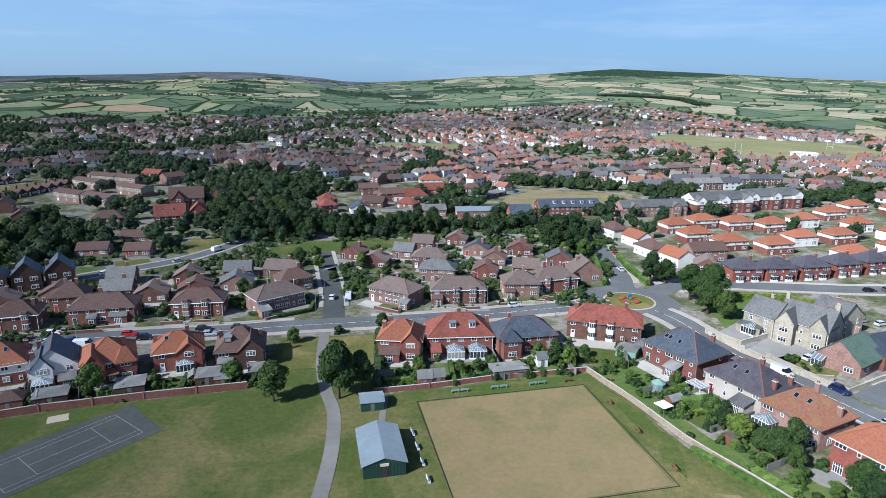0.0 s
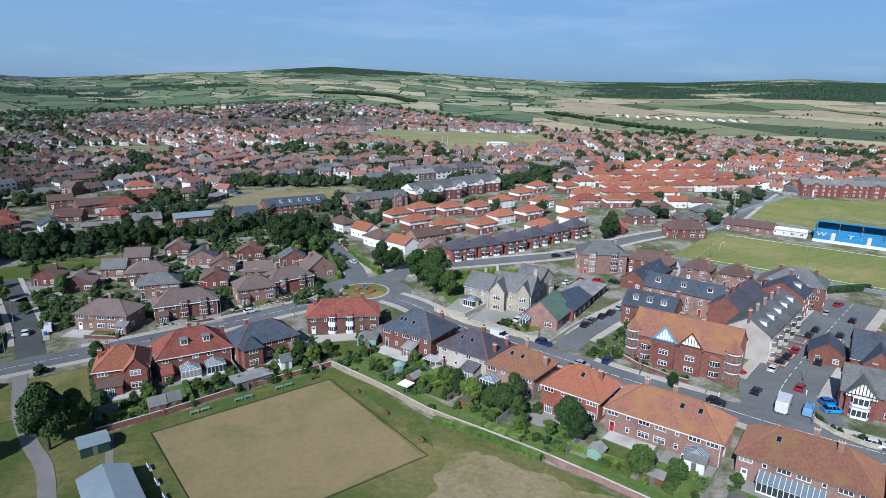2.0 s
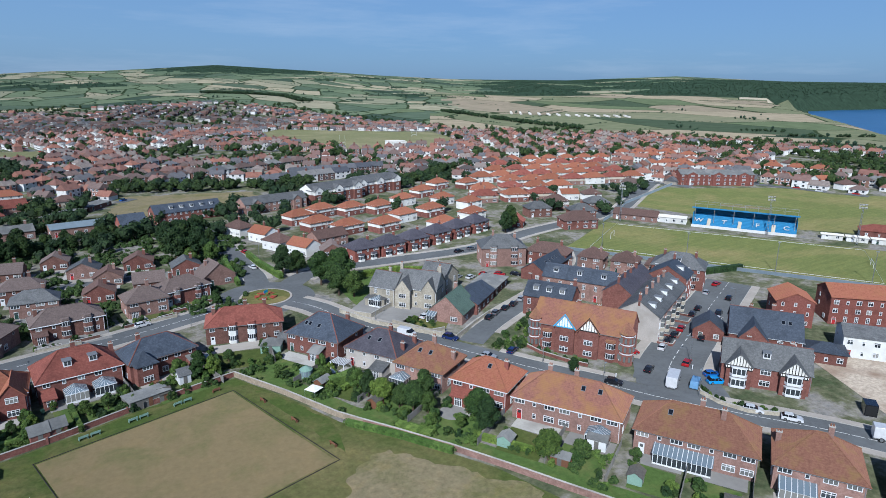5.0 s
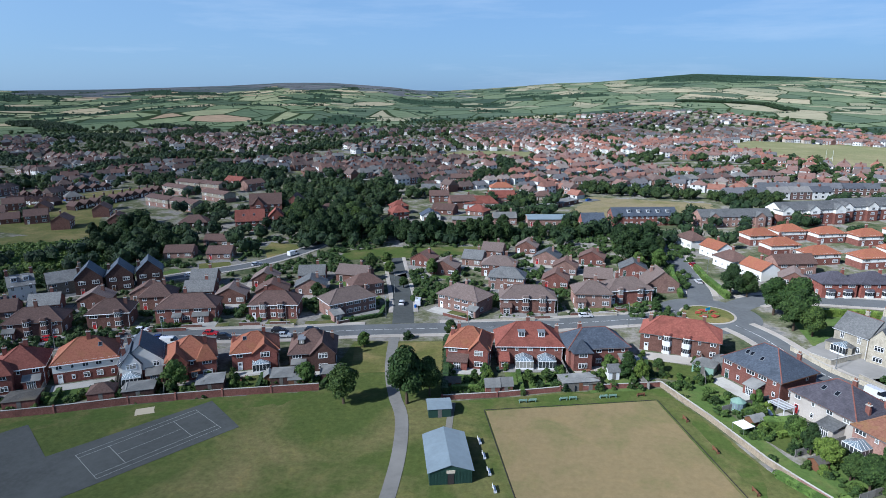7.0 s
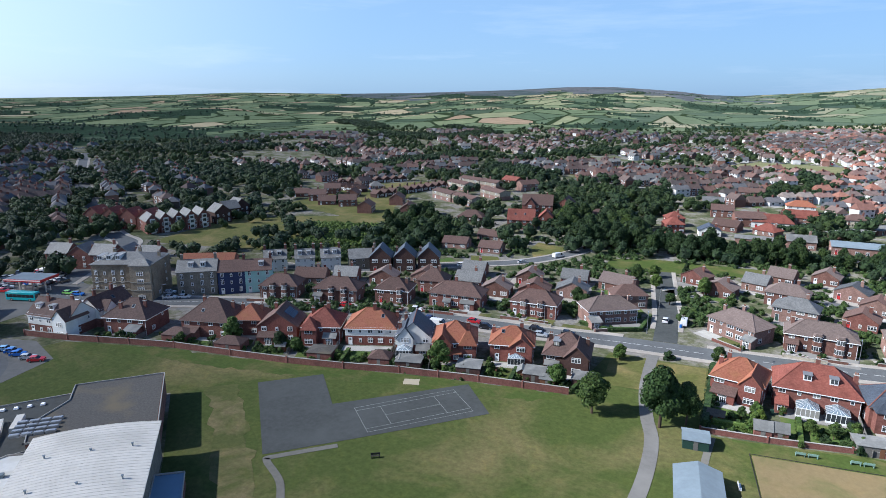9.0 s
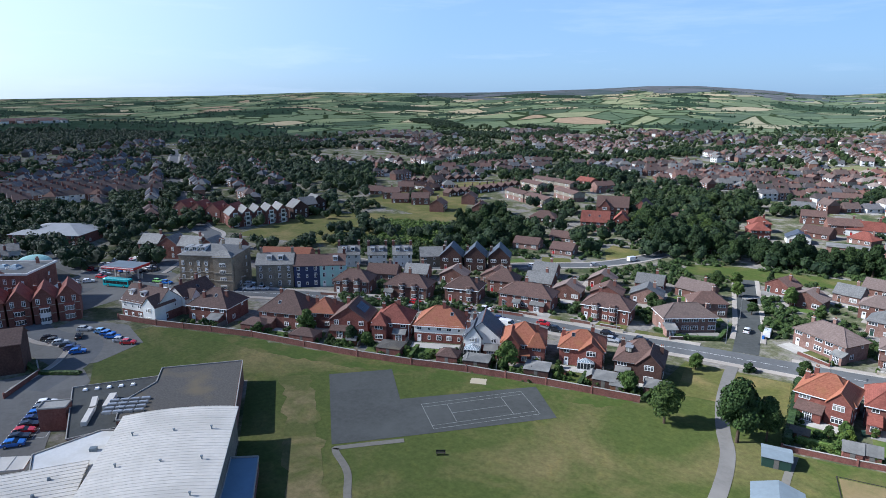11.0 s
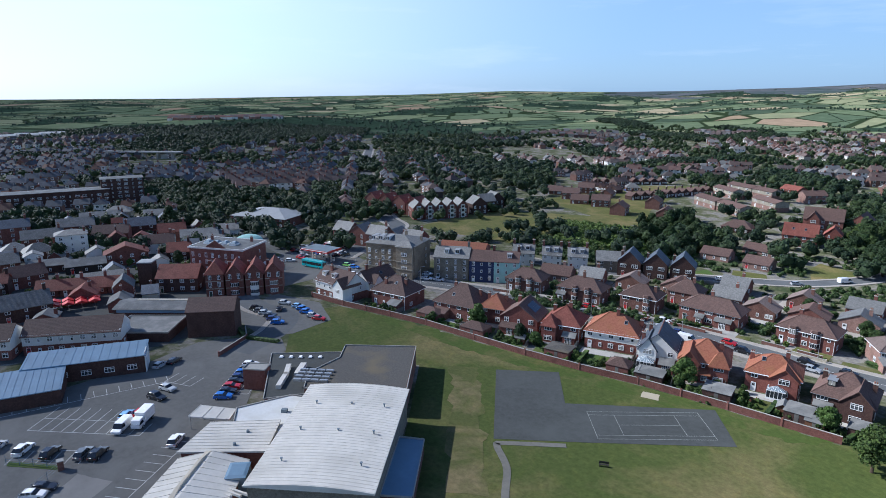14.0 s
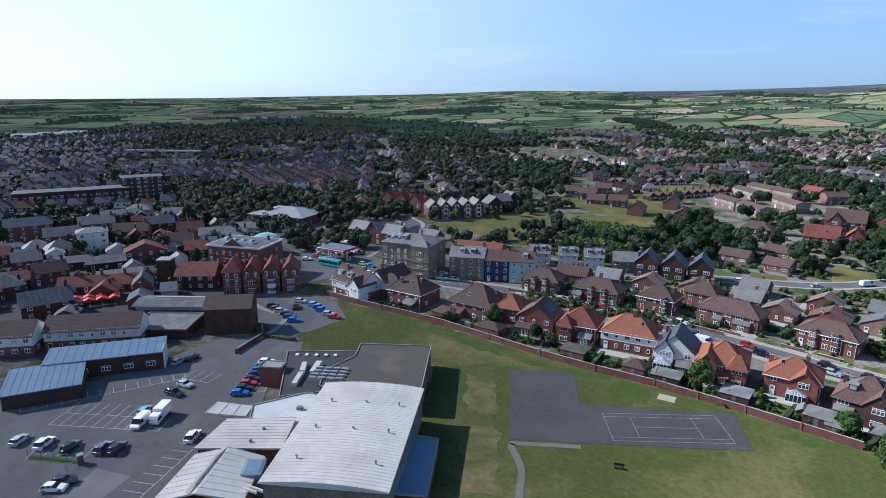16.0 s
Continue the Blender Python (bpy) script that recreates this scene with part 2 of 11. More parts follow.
def asphalt(name, colour, spread=0.2):
    m, nt, b = nodes_of(name, 0.9, 0.0, 0.25)
    g = noise_of(nt, 0.8, 6, 0.7)
    col = ramp(nt, g, [(0.25, tone(colour, 1 - spread)), (0.75, tone(colour, 1 + spread))])
    p = noise_of(nt, 0.08, 4, 0.6, distort=0.4)
    col = mix(nt, ramp(nt, p, [(0.45, (0, 0, 0)), (0.7, (0.8, 0.8, 0.8))]), col, tone(colour, 1.35))
    nt.links.new(col, b.inputs["Base Color"])
    bump(nt, b, noise_of(nt, 12, 3), 0.25, 0.02)


asphalt("asphalt", (0.100, 0.104, 0.106))
asphalt("asphalt_dark", (0.060, 0.064, 0.061), 0.26)
asphalt("path_worn", (0.15, 0.142, 0.122), 0.2)
asphalt("asphalt_car_park", (0.124, 0.122, 0.114))
asphalt("paving", (0.30, 0.27, 0.235), 0.15)
asphalt("path_tarmac", (0.165, 0.158, 0.145), 0.15)
asphalt("path_grey", (0.20, 0.19, 0.175), 0.12)


def turf(name, green, dry, share=0.5, patch=0.035, stripes=0.0, grain=0.3):
    """Mown grass with dry patches at two sizes and faint wear."""
    m, nt, b = nodes_of(name, 0.95, 0.0, 0.1)
    big = noise_of(nt, patch, 5, 0.62, distort=0.5)
    small = noise_of(nt, 0.9, 6, 0.75)
    lo = 0.62 - 0.3 * share
    col = mix(nt, ramp(nt, big, [(lo, (0, 0, 0)), (lo + 0.2, (1, 1, 1))]), green, dry)
    col = mix(nt, 1.0, col, ramp(nt, small, [(0.25, (0.95 - grain,) * 3), (0.75, (0.9 + grain,) * 3)]), "MULTIPLY")
    mid = noise_of(nt, 0.22, 5, 0.7, distort=0.8)
    col = mix(nt, min(0.8, 2.2 * grain), col, ramp(nt, mid, [(0.30, (0.80, 0.86, 0.82)), (0.52, (1, 1, 1)), (0.74, (1.24, 1.14, 1.02))]), "MULTIPLY")
    if stripes:
        s = noise_of(nt, 0.05, 2, 0.4, stretch=(1, 12, 1))
        col = mix(nt, stripes, col, ramp(nt, s, [(0.4, (0.72, 0.72, 0.72)), (0.6, (1.15, 1.15, 1.15))]), "MULTIPLY")
    nt.links.new(col, b.inputs["Base Color"])
    bump(nt, b, small, 0.5, 0.05)


turf("grass_park", (0.074, 0.095, 0.026), (0.160, 0.139, 0.060), 0.52, grain=0.36)
turf("grass_dry", (0.11, 0.115, 0.036), (0.20, 0.165, 0.07), 0.55, 0.06)
turf("grass_scorched", (0.092, 0.102, 0.034), (0.185, 0.152, 0.078), 0.62, 0.11)
turf("grass_lush", (0.080, 0.125, 0.034), (0.13, 0.145, 0.05), 0.45, 0.15)
turf("grass_green", (0.215, 0.165, 0.086), (0.165, 0.147, 0.066), 0.5, 0.10, 0.0, 0.16)
turf("grass_field", (0.175, 0.175, 0.085), (0.25, 0.22, 0.125), 0.5, 0.02)
turf("grass_edge", (0.068, 0.096, 0.024), (0.125, 0.118, 0.045), 0.55, 0.10)
turf("grass_pitch", (0.15, 0.165, 0.055), (0.23, 0.20, 0.085), 0.5, 0.02, 0.3)
turf("grass_worn", (0.215, 0.178, 0.104), (0.15, 0.14, 0.058), 0.5, 0.08, 0.0, 0.35)


def leaves(name, dark, light):
    m, nt, b = nodes_of(name, 0.7, 0.0, 0.25)
    geo = nt.nodes.new("ShaderNodeNewGeometry")
    oi = nt.nodes.new("ShaderNodeObjectInfo")
    col = ramp(nt, geo.outputs["Random Per Island"], [(0.0, dark), (1.0, light)])
    col = mix(nt, 1.0, col, ramp(nt, oi.outputs["Random"], [(0.0, (0.75, 0.85, 0.8)), (0.5, (1, 1, 1)), (1.0, (1.3, 1.2, 0.9))]), "MULTIPLY")
    g = noise_of(nt, 1.1, 4, 0.7)
    col = mix(nt, 1.0, col, ramp(nt, g, [(0.35, (0.55, 0.58, 0.55)), (0.68, (1.25, 1.25, 1.15))]), "MULTIPLY")
    nt.links.new(col, b.inputs["Base Color"])
    bump(nt, b, g, 0.9, 0.5)


leaves("leaf", (0.028, 0.058, 0.017), (0.086, 0.132, 0.037))
leaves("leaf_bright", (0.07, 0.12, 0.025), (0.14, 0.20, 0.05))
leaves("leaf_dark", (0.017, 0.038, 0.015), (0.048, 0.082, 0.027))
leaves("leaf_wood", (0.014, 0.031, 0.015), (0.052, 0.085, 0.032))
# far foliage, paler and cooler than leaf_wood: some distance haze painted in
leaves("leaf_hill_hazed", (0.024, 0.046, 0.030), (0.058, 0.094, 0.055))


def island_ramp(name, stops, rough=0.85, windows=False):
    """One surface for the far houses: each house takes a colour of its own."""
    m, nt, b = nodes_of(name, rough, 0.0, 0.25)
    geo = nt.nodes.new("ShaderNodeNewGeometry")
    col = ramp(nt, geo.outputs["Random Per Island"], stops, True)
    col = mix(nt, 1.0, col, ramp(nt, noise_of(nt, 0.5, 4, 0.7), [(0.3, (0.75, 0.75, 0.75)), (0.7, (1.1, 1.1, 1.1))]), "MULTIPLY")
    nt.links.new(col, b.inputs["Base Color"])


island_ramp("far_roof_red", [(0, (0.275, 0.142, 0.11)), (0.2, (0.345, 0.165, 0.118)), (0.36, (0.26, 0.16, 0.135)), (0.55, (0.21, 0.15, 0.13)), (0.72, (0.16, 0.155, 0.16)), (0.86, (0.29, 0.24, 0.21))])
island_ramp("far_roof_brown", [(0, (0.12, 0.085, 0.075)), (0.25, (0.16, 0.115, 0.10)), (0.5, (0.10, 0.085, 0.08)), (0.66, (0.19, 0.115, 0.095)), (0.74, (0.13, 0.13, 0.135)), (0.88, (0.20, 0.195, 0.185))])
island_ramp("far_roof_slate", [(0, (0.11, 0.115, 0.125)), (0.3, (0.15, 0.15, 0.16)), (0.6, (0.09, 0.095, 0.11)), (0.8, (0.20, 0.10, 0.07)), (0.9, (0.22, 0.21, 0.2))])
island_ramp("far_wall", [(0, (0.20, 0.105, 0.08)), (0.28, (0.27, 0.155, 0.115)), (0.42, (0.72, 0.70, 0.66)), (0.62, (0.15, 0.09, 0.075)), (0.78, (0.40, 0.36, 0.30)), (0.88, (0.78, 0.77, 0.73))])
island_ramp("far_wall_white", [(0, (0.74, 0.72, 0.68)), (0.42, (0.34, 0.19, 0.145)), (0.62, (0.78, 0.77, 0.73)), (0.8, (0.24, 0.13, 0.10)), (0.92, (0.46, 0.41, 0.34))])

island_ramp("far_car", [(0, (0.70, 0.70, 0.70)), (0.30, (0.36, 0.37, 0.39)), (0.48, (0.02, 0.022, 0.026)), (0.68, (0.10, 0.11, 0.12)), (0.80, (0.03, 0.10, 0.34)), (0.90, (0.38, 0.02, 0.02))], 0.3)
island_ramp("plot", [(0, (0.075, 0.115, 0.03)), (0.3, (0.30, 0.28, 0.25)), (0.5, (0.15, 0.15, 0.06)), (0.68, (0.22, 0.20, 0.18)), (0.84, (0.10, 0.15, 0.04))], 0.95)
island_ramp("far_wall_dark", [(0, (0.16, 0.10, 0.085)), (0.3, (0.22, 0.13, 0.10)), (0.5, (0.10, 0.085, 0.075)), (0.7, (0.28, 0.22, 0.17)), (0.8, (0.66, 0.65, 0.62)), (0.9, (0.17, 0.11, 0.09))])

# ---- mesh helpers ----
class Shape:
    """Gathers faces, each with a slot number, and turns them into one mesh."""

    def __init__(self):
        self.v, self.f, self.s, self.hips = [], [], [], []

    def face(self, pts, s=0):
        n = len(self.v)
        self.v += [tuple(p) for p in pts]
        self.f.append(tuple(range(n, n + len(pts))))
        self.s.append(s)
        return self

    def solid(self, verts, faces, s=0):
        n = len(self.v)
        self.v += [tuple(p) for p in verts]
        for f in faces:
            self.f.append(tuple(n + i for i in f))
            self.s.append(s)
        return self

    def box(self, x0, y0, z0, x1, y1, z1, s=0):
        return self.prism([(x0, y0), (x1, y0), (x1, y1), (x0, y1)], z0, z1, s)

    def prism(self, poly, z0, z1, s=0, shrink=1.0):
        n = len(poly)
        cx, cy = sum(p[0] for p in poly) / n, sum(p[1] for p in poly) / n
        top = [(cx + (p[0] - cx) * shrink, cy + (p[1] - cy) * shrink, z1) for p in poly]
        faces = [tuple(reversed(range(n))), tuple(range(n, 2 * n))] + [(i, (i + 1) % n, n + (i + 1) % n, n + i) for i in range(n)]
        return self.solid([(*p, z0) for p in poly] + top, faces, s)

    def side(self, prof, y0, y1, s=0, inset=0.0):
        """A profile in x and z, pushed from y0 to y1."""
        n = len(prof)
        zs = [p[1] for p in prof]
        zm = (max(zs) + min(zs)) / 2
        ins = [inset if p[1] > zm else 0.0 for p in prof]
        a = [(p[0], y0 + i, p[1]) for p, i in zip(prof, ins)]
        c = [(p[0], y1 - i, p[1]) for p, i in zip(prof, ins)]
        faces = [tuple(range(n)), tuple(reversed(range(n, 2 * n)))] + [(i, n + i, n + (i + 1) % n, (i + 1) % n) for i in range(n)]
        return self.solid(a + c, faces, s)

    def tube(self, x, y, z0, z1, r0, r1, n=8, s=0, ax=0.0, ay=0.0):
        ring = [(math.cos(2 * math.pi * i / n), math.sin(2 * math.pi * i / n)) for i in range(n)]
        v = [(x + r0 * c, y + r0 * d, z0) for c, d in ring] + [(x + ax + r1 * c, y + ay + r1 * d, z1) for c, d in ring]
        return self.solid(v, [tuple(reversed(range(n))), tuple(range(n, 2 * n))] + [(i, (i + 1) % n, n + (i + 1) % n, n + i) for i in range(n)], s)

    def mesh(self, name, *mats):
        me = bpy.data.meshes.new(name)
        me.from_pydata(self.v, [], self.f)
        me.polygons.foreach_set("material_index", self.s)
        for m in mats:
            me.materials.append(MATS[m])
        bm = bmesh.new()
        bm.from_mesh(me)
        bmesh.ops.recalc_face_normals(bm, faces=bm.faces)
        bm.to_mesh(me)
        bm.free()
        return me


def part(name, data, parent, label="", at=None):
    """One mesh under a thing or under a part."""
    ob = new(name, data)
    ob.parent = parent
    if at is not None:
        ob.matrix_basis = at
    return tagged(ob, label) if label else ob


def thing(name, x, y, rot, label, category, group="", z=0.0):
    ob = new(name)
    ob.empty_display_size = 0.5
    ob.matrix_basis = pose(x, y, z, 0, 0, rot)
    return tagged(ob, label, category, group)


def structure(name, data, label, category="ground"):
    return tagged(new(name, data), label, category, kind="structure")


def smooth(pts, k=6):
    """A soft curve through the points."""
    out = []
    for i in range(len(pts) - 1):
        p0, p1, p2, p3 = (Vector(pts[max(0, min(len(pts) - 1, j))]) for j in (i - 1, i, i + 1, i + 2))
        for j in range(k):
            t = j / k
            out.append(0.5 * (2 * p1 + (p2 - p0) * t + (2 * p0 - 5 * p1 + 4 * p2 - p3) * t * t + (3 * p1 - p0 - 3 * p2 + p3) * t ** 3))
    return out + [Vector(pts[-1])]


def offset(line, d):
    out = []
    for i, p in enumerate(line):
        t = (line[min(i + 1, len(line) - 1)] - line[max(i - 1, 0)]).normalized()
        out.append(p + Vector((-t.y, t.x)) * d)
    return out


def band(shape, line, d0, d1, z0, z1, s=0, z_of=None):
    """A strip along a line, between two distances to its left."""
    a, c = offset(line, d0), offset(line, d1)
    for i in range(len(line) - 1):
        q = [a[i], a[i + 1], c[i + 1], c[i]]
        h = [z_of(p.x, p.y) if z_of else 0.0 for p in q]
        shape.solid([(p.x, p.y, z0 + k) for p, k in zip(q, h)] + [(p.x, p.y, z1 + k) for p, k in zip(q, h)],
                    [(3, 2, 1, 0), (4, 5, 6, 7), (0, 1, 5, 4), (1, 2, 6, 5), (2, 3, 7, 6), (3, 0, 4, 7)], s)


# ---- the lie of the land ----
SKYLINE = [(-180, 0.2), (-110, 0.2), (-70, 0.44), (-62, 0.5), (-54, 0.85), (-45, 0.45), (-35, 0.45), (-28, 0.72), (-23.5, 0.98), (-14.8, 1.35), (-10, 1.0), (-6.5, 0.75), (-3.4, 0.68), (-1, 0.5), (2.7, 0.25), (6.7, 0.06),
           (9, 0.14), (11, 0.4), (13.3, 0.58), (16.5, 0.8), (20.4, 0.8), (25.3, 0.55), (34, 0.28), (40.5, 0.2), (49, 0.28), (58, -0.05), (65.9, -0.2), (77, -0.4), (90, -0.45), (120, -0.2), (180, 0.2)]
SHORE_NEAR = [(-180, 1500), (-120, 900), (-90, 950), (-80, 1000), (-69.2, 1266), (-66, 1600), (-62.4, 2080), (-61.2, 2300)]
SHORE_FAR = [(-180, 9000), (-84, 9000), (-80, 4600), (-75, 3300), (-68.9, 2925), (-64.3, 2450), (-62.4, 2150), (-61.2, 2300)]


def along(table, x):
    return float(np.interp(x, [p[0] for p in table], [p[1] for p in table]))


def bearing(x, y):
    return math.degrees(math.atan2(-x, y))


def sea_depth(az, r):
    """How far out to sea, in metres; negative on land."""
    if az > -61.2:
        return -1e3
    return min(r - along(SHORE_NEAR, az), along(SHORE_FAR, az) - r)


def land(x, y):
    """Height of the ground."""
    r, az = math.hypot(x, y), bearing(x, y)
    d = sea_depth(az, r)
    if d > 0:
        return -6.5 - min(d, 60) * 0.05
    f = max(0.0, min(1.0, (r - 1250) / 3350.0))
    f = f * f * (3 - 2 * f) * 0.35 + f * 0.65
    top = 67 + 4600 * math.tan(radians(along(SKYLINE, az)))
    n = noise.noise(Vector((x / 520, y / 520, 0.3))) * 26 + noise.noise(Vector((x / 190, y / 190, 4.1))) * 7
    n *= max(0.0, min(1.0, (r - 900) / 900.0)) * max(0.0, 1 - f) ** 0.5
    n *= 0.12 + 0.88 * max(0.0, min(1.0, (az + 60) / 24))
    z = f * top + n
    if r < 1250:
        z = max(z, -3.0)
    if az < -50:
        z -= max(0.0, 1 - max(0.0, -d) / 130) * (z + 6.0)
    return z


def fields(name, patch, stops, hedge=0.022):
    m, nt, b = nodes_of(name, 1.0, 0.0, 0.0)
    tc = nt.nodes.new("ShaderNodeTexCoord")
    warp = nt.nodes.new("ShaderNodeTexNoise")
    warp.inputs["Scale"].default_value = 0.004
    mp = mix(nt, 0.92, warp.outputs["Color"], (0, 0, 0))
    add = nt.nodes.new("ShaderNodeVectorMath")
    add.operation = "MULTIPLY_ADD"
    nt.links.new(tc.outputs["Object"], warp.inputs["Vector"])
    nt.links.new(mp, add.inputs[0])
    add.inputs[1].default_value = (400, 400, 0)
    nt.links.new(tc.outputs["Object"], add.inputs[2])
    flat = nt.nodes.new("ShaderNodeMapping")
    flat.inputs["Scale"].default_value = (1.0 / patch, 0.6 / patch, 0.0)
    flat.inputs["Rotation"].default_value = (0, 0, 0.5)
    nt.links.new(add.outputs[0], flat.inputs[0])
    v = nt.nodes.new("ShaderNodeTexVoronoi")
    v.inputs["Scale"].default_value, v.inputs["Randomness"].default_value = 1.0, 0.85
    e = nt.nodes.new("ShaderNodeTexVoronoi")
    e.feature = "DISTANCE_TO_EDGE"
    e.inputs["Scale"].default_value, e.inputs["Randomness"].default_value = 1.0, 0.85
    for n in (v, e):
        nt.links.new(flat.outputs[0], n.inputs["Vector"])
    sep = nt.nodes.new("ShaderNodeSeparateColor")
    nt.links.new(v.outputs["Color"], sep.inputs[0])
    col = ramp(nt, sep.outputs[0], stops, True)
    col = mix(nt, 1.0, col, ramp(nt, noise_of(nt, 0.03, 5, 0.7), [(0.3, (0.75, 0.78, 0.75)), (0.7, (1.15, 1.12, 1.1))]), "MULTIPLY")
    edge = ramp(nt, e.outputs["Distance"], [(hedge, (0, 0, 0)), (hedge * 1.6, (1, 1, 1))])
    col = mix(nt, edge, (0.03, 0.045, 0.022), col)
    nt.links.new(col, b.inputs["Base Color"])


fields("fields", 115.0, [(0, (0.105, 0.138, 0.088)), (0.25, (0.27, 0.25, 0.175)), (0.36, (0.13, 0.162, 0.10)), (0.60, (0.31, 0.275, 0.19)), (0.68, (0.085, 0.115, 0.08)), (0.82, (0.21, 0.21, 0.145)), (0.93, (0.05, 0.074, 0.055))], 0.018)
fields("straw", 190.0, [(0, (0.285, 0.24, 0.17)), (0.22, (0.175, 0.175, 0.112)), (0.46, (0.112, 0.138, 0.078)), (0.58, (0.245, 0.205, 0.15)), (0.70, (0.15, 0.16, 0.096)), (0.92, (0.06, 0.082, 0.052))], 0.007)
fields("pasture", 95.0, [(0, (0.135, 0.172, 0.10)), (0.28, (0.19, 0.222, 0.125)), (0.46, (0.10, 0.137, 0.085)), (0.62, (0.38, 0.32, 0.21)), (0.73, (0.07, 0.098, 0.065)), (0.82, (0.245, 0.255, 0.15)), (0.94, (0.33, 0.24, 0.165))], 0.026)
# moor on the hilltops: the blue of distance haze is mixed into its colour
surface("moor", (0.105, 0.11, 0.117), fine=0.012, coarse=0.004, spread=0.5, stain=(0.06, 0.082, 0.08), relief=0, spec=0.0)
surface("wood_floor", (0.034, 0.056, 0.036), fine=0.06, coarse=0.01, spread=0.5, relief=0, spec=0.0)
surface("sand", (0.42, 0.36, 0.26), fine=0.1, coarse=0.02, spread=0.15, relief=0)
m, nt, b = nodes_of("town_ground", 1.0, 0.0, 0.0)
col = ramp(nt, noise_of(nt, 0.07, 5, 0.7), [(0.36, (0.062, 0.08, 0.04)), (0.48, (0.125, 0.128, 0.075)), (0.58, (0.24, 0.222, 0.195)), (0.68, (0.17, 0.168, 0.165))])
col = mix(nt, 1.0, col, ramp(nt, noise_of(nt, 0.6, 5, 0.7), [(0.3, (0.6, 0.6, 0.6)), (0.7, (1.2, 1.2, 1.2))]), "MULTIPLY")
nt.links.new(col, b.inputs["Base Color"])

TOWN_EDGE = [(-180, 300), (-110, 500), (-80, 700), (-63, 860), (-50, 900), (-35, 980), (-25, 1250), (-15, 1560), (-6, 1500), (4, 1380), (14, 1250), (25, 1250), (34, 1300), (45, 1150), (60, 1000), (75, 1150), (90, 1250), (110, 700), (180, 300)]
GROUND_MATS = ["town_ground", "fields", "pasture", "moor", "wood_floor", "sand", "straw"]


def zone(x, y, z):
    r, az = math.hypot(x, y), bearing(x, y)
    wob = noise.noise(Vector((x / 300, y / 300, 7.7)))
    az += 5.0 * noise.noise(Vector((x / 160, y / 160, 1.3))) if r > 1300 and az > -55 else 0.0
    if -66 < az < -59 and abs(r - along(SHORE_NEAR, az)) < 45:
        return 5
    if r < along(TOWN_EDGE, az) * (1 + 0.08 * wob):
        return 0
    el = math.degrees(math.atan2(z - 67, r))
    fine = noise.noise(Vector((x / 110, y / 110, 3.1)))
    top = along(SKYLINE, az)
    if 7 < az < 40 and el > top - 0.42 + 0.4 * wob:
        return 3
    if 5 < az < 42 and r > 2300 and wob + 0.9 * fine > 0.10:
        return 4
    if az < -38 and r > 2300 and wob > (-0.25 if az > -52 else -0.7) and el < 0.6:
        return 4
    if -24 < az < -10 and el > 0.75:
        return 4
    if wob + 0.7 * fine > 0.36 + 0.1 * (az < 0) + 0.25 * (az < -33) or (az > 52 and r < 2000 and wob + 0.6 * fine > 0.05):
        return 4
    if az < -33 and r < 2500:
        return 6
    return 1 if az < 16 else 2


def build_ground():
    azs = np.concatenate([np.arange(-180, -78, 4.0), np.arange(-78, 98, 0.5), np.arange(98, 180, 4.0)])
    rs = [0.0] + [12 * 1.08 ** i for i in range(60) if 12 * 1.08 ** i < 900] + [900 * 1.022 ** i for i in range(90) if 900 * 1.022 ** i < 4850] + [4880.0]
    v, f, s = [(0, 0, 0)], [], []
    n = len(azs)
    for r in rs[1:]:
        for az in azs:
            a = radians(az)
            x, y = -r * math.sin(a), r * math.cos(a)
            v.append((x, y, land(x, y)))
    for j in range(n):
        f.append((0, 1 + j, 1 + (j + 1) % n))
        s.append(0)
    for i in range(len(rs) - 2):
        for j in range(n):
            q = (1 + i * n + j, 1 + i * n + (j + 1) % n, 1 + (i + 1) * n + (j + 1) % n, 1 + (i + 1) * n + j)
            f.append(tuple(reversed(q)))
            c = [sum(v[k][d] for k in q) / 4 for d in range(3)]
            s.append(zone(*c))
    me = bpy.data.meshes.new("ground")
    me.from_pydata(v, [], f)
    me.polygons.foreach_set("material_index", s)
    me.polygons.foreach_set("use_smooth", [True] * len(f))
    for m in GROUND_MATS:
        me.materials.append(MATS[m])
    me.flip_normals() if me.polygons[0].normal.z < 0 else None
    return structure("ground", me, "rolling land with town gardens, hedged fields and haze-tinted moor", "ground")


build_ground()
sh = Shape()
edge = [(-2300 * math.sin(radians(q)) * k, 2300 * math.cos(radians(q)) * k) for q, k in [(-60.9, 1.0), (-60.9, 1.1)]]
ring = [(-4870 * math.sin(radians(q)), 4870 * math.cos(radians(q)), -6.0) for q in range(-176, -60, 4)]
inner = [(-850 * math.sin(radians(q)), 850 * math.cos(radians(q)), -6.0) for q in range(-176, -60, 4)]
for i in range(len(ring) - 1):
    sh.face([inner[i], ring[i], ring[i + 1], inner[i + 1]])
structure("sea", sh.mesh("sea", "water"), "calm deep blue sea beyond the cliffs", "water")


def ragged(pts, step=1.6, out=0.7):
    """The outline with uneven, worn edges."""
    q = []
    for (x0, y0), (x1, y1) in zip(pts, pts[1:] + pts[:1]):
        n = max(1, int(math.hypot(x1 - x0, y1 - y0) / step))
        for i in range(n):
            x, y = x0 + (x1 - x0) * i / n, y0 + (y1 - y0) * i / n
            d = Vector((x, y, 0)) * 0.35
            q.append((x + out * noise.noise(d), y + out * noise.noise(d + Vector((9, 3, 1)))))
    return q


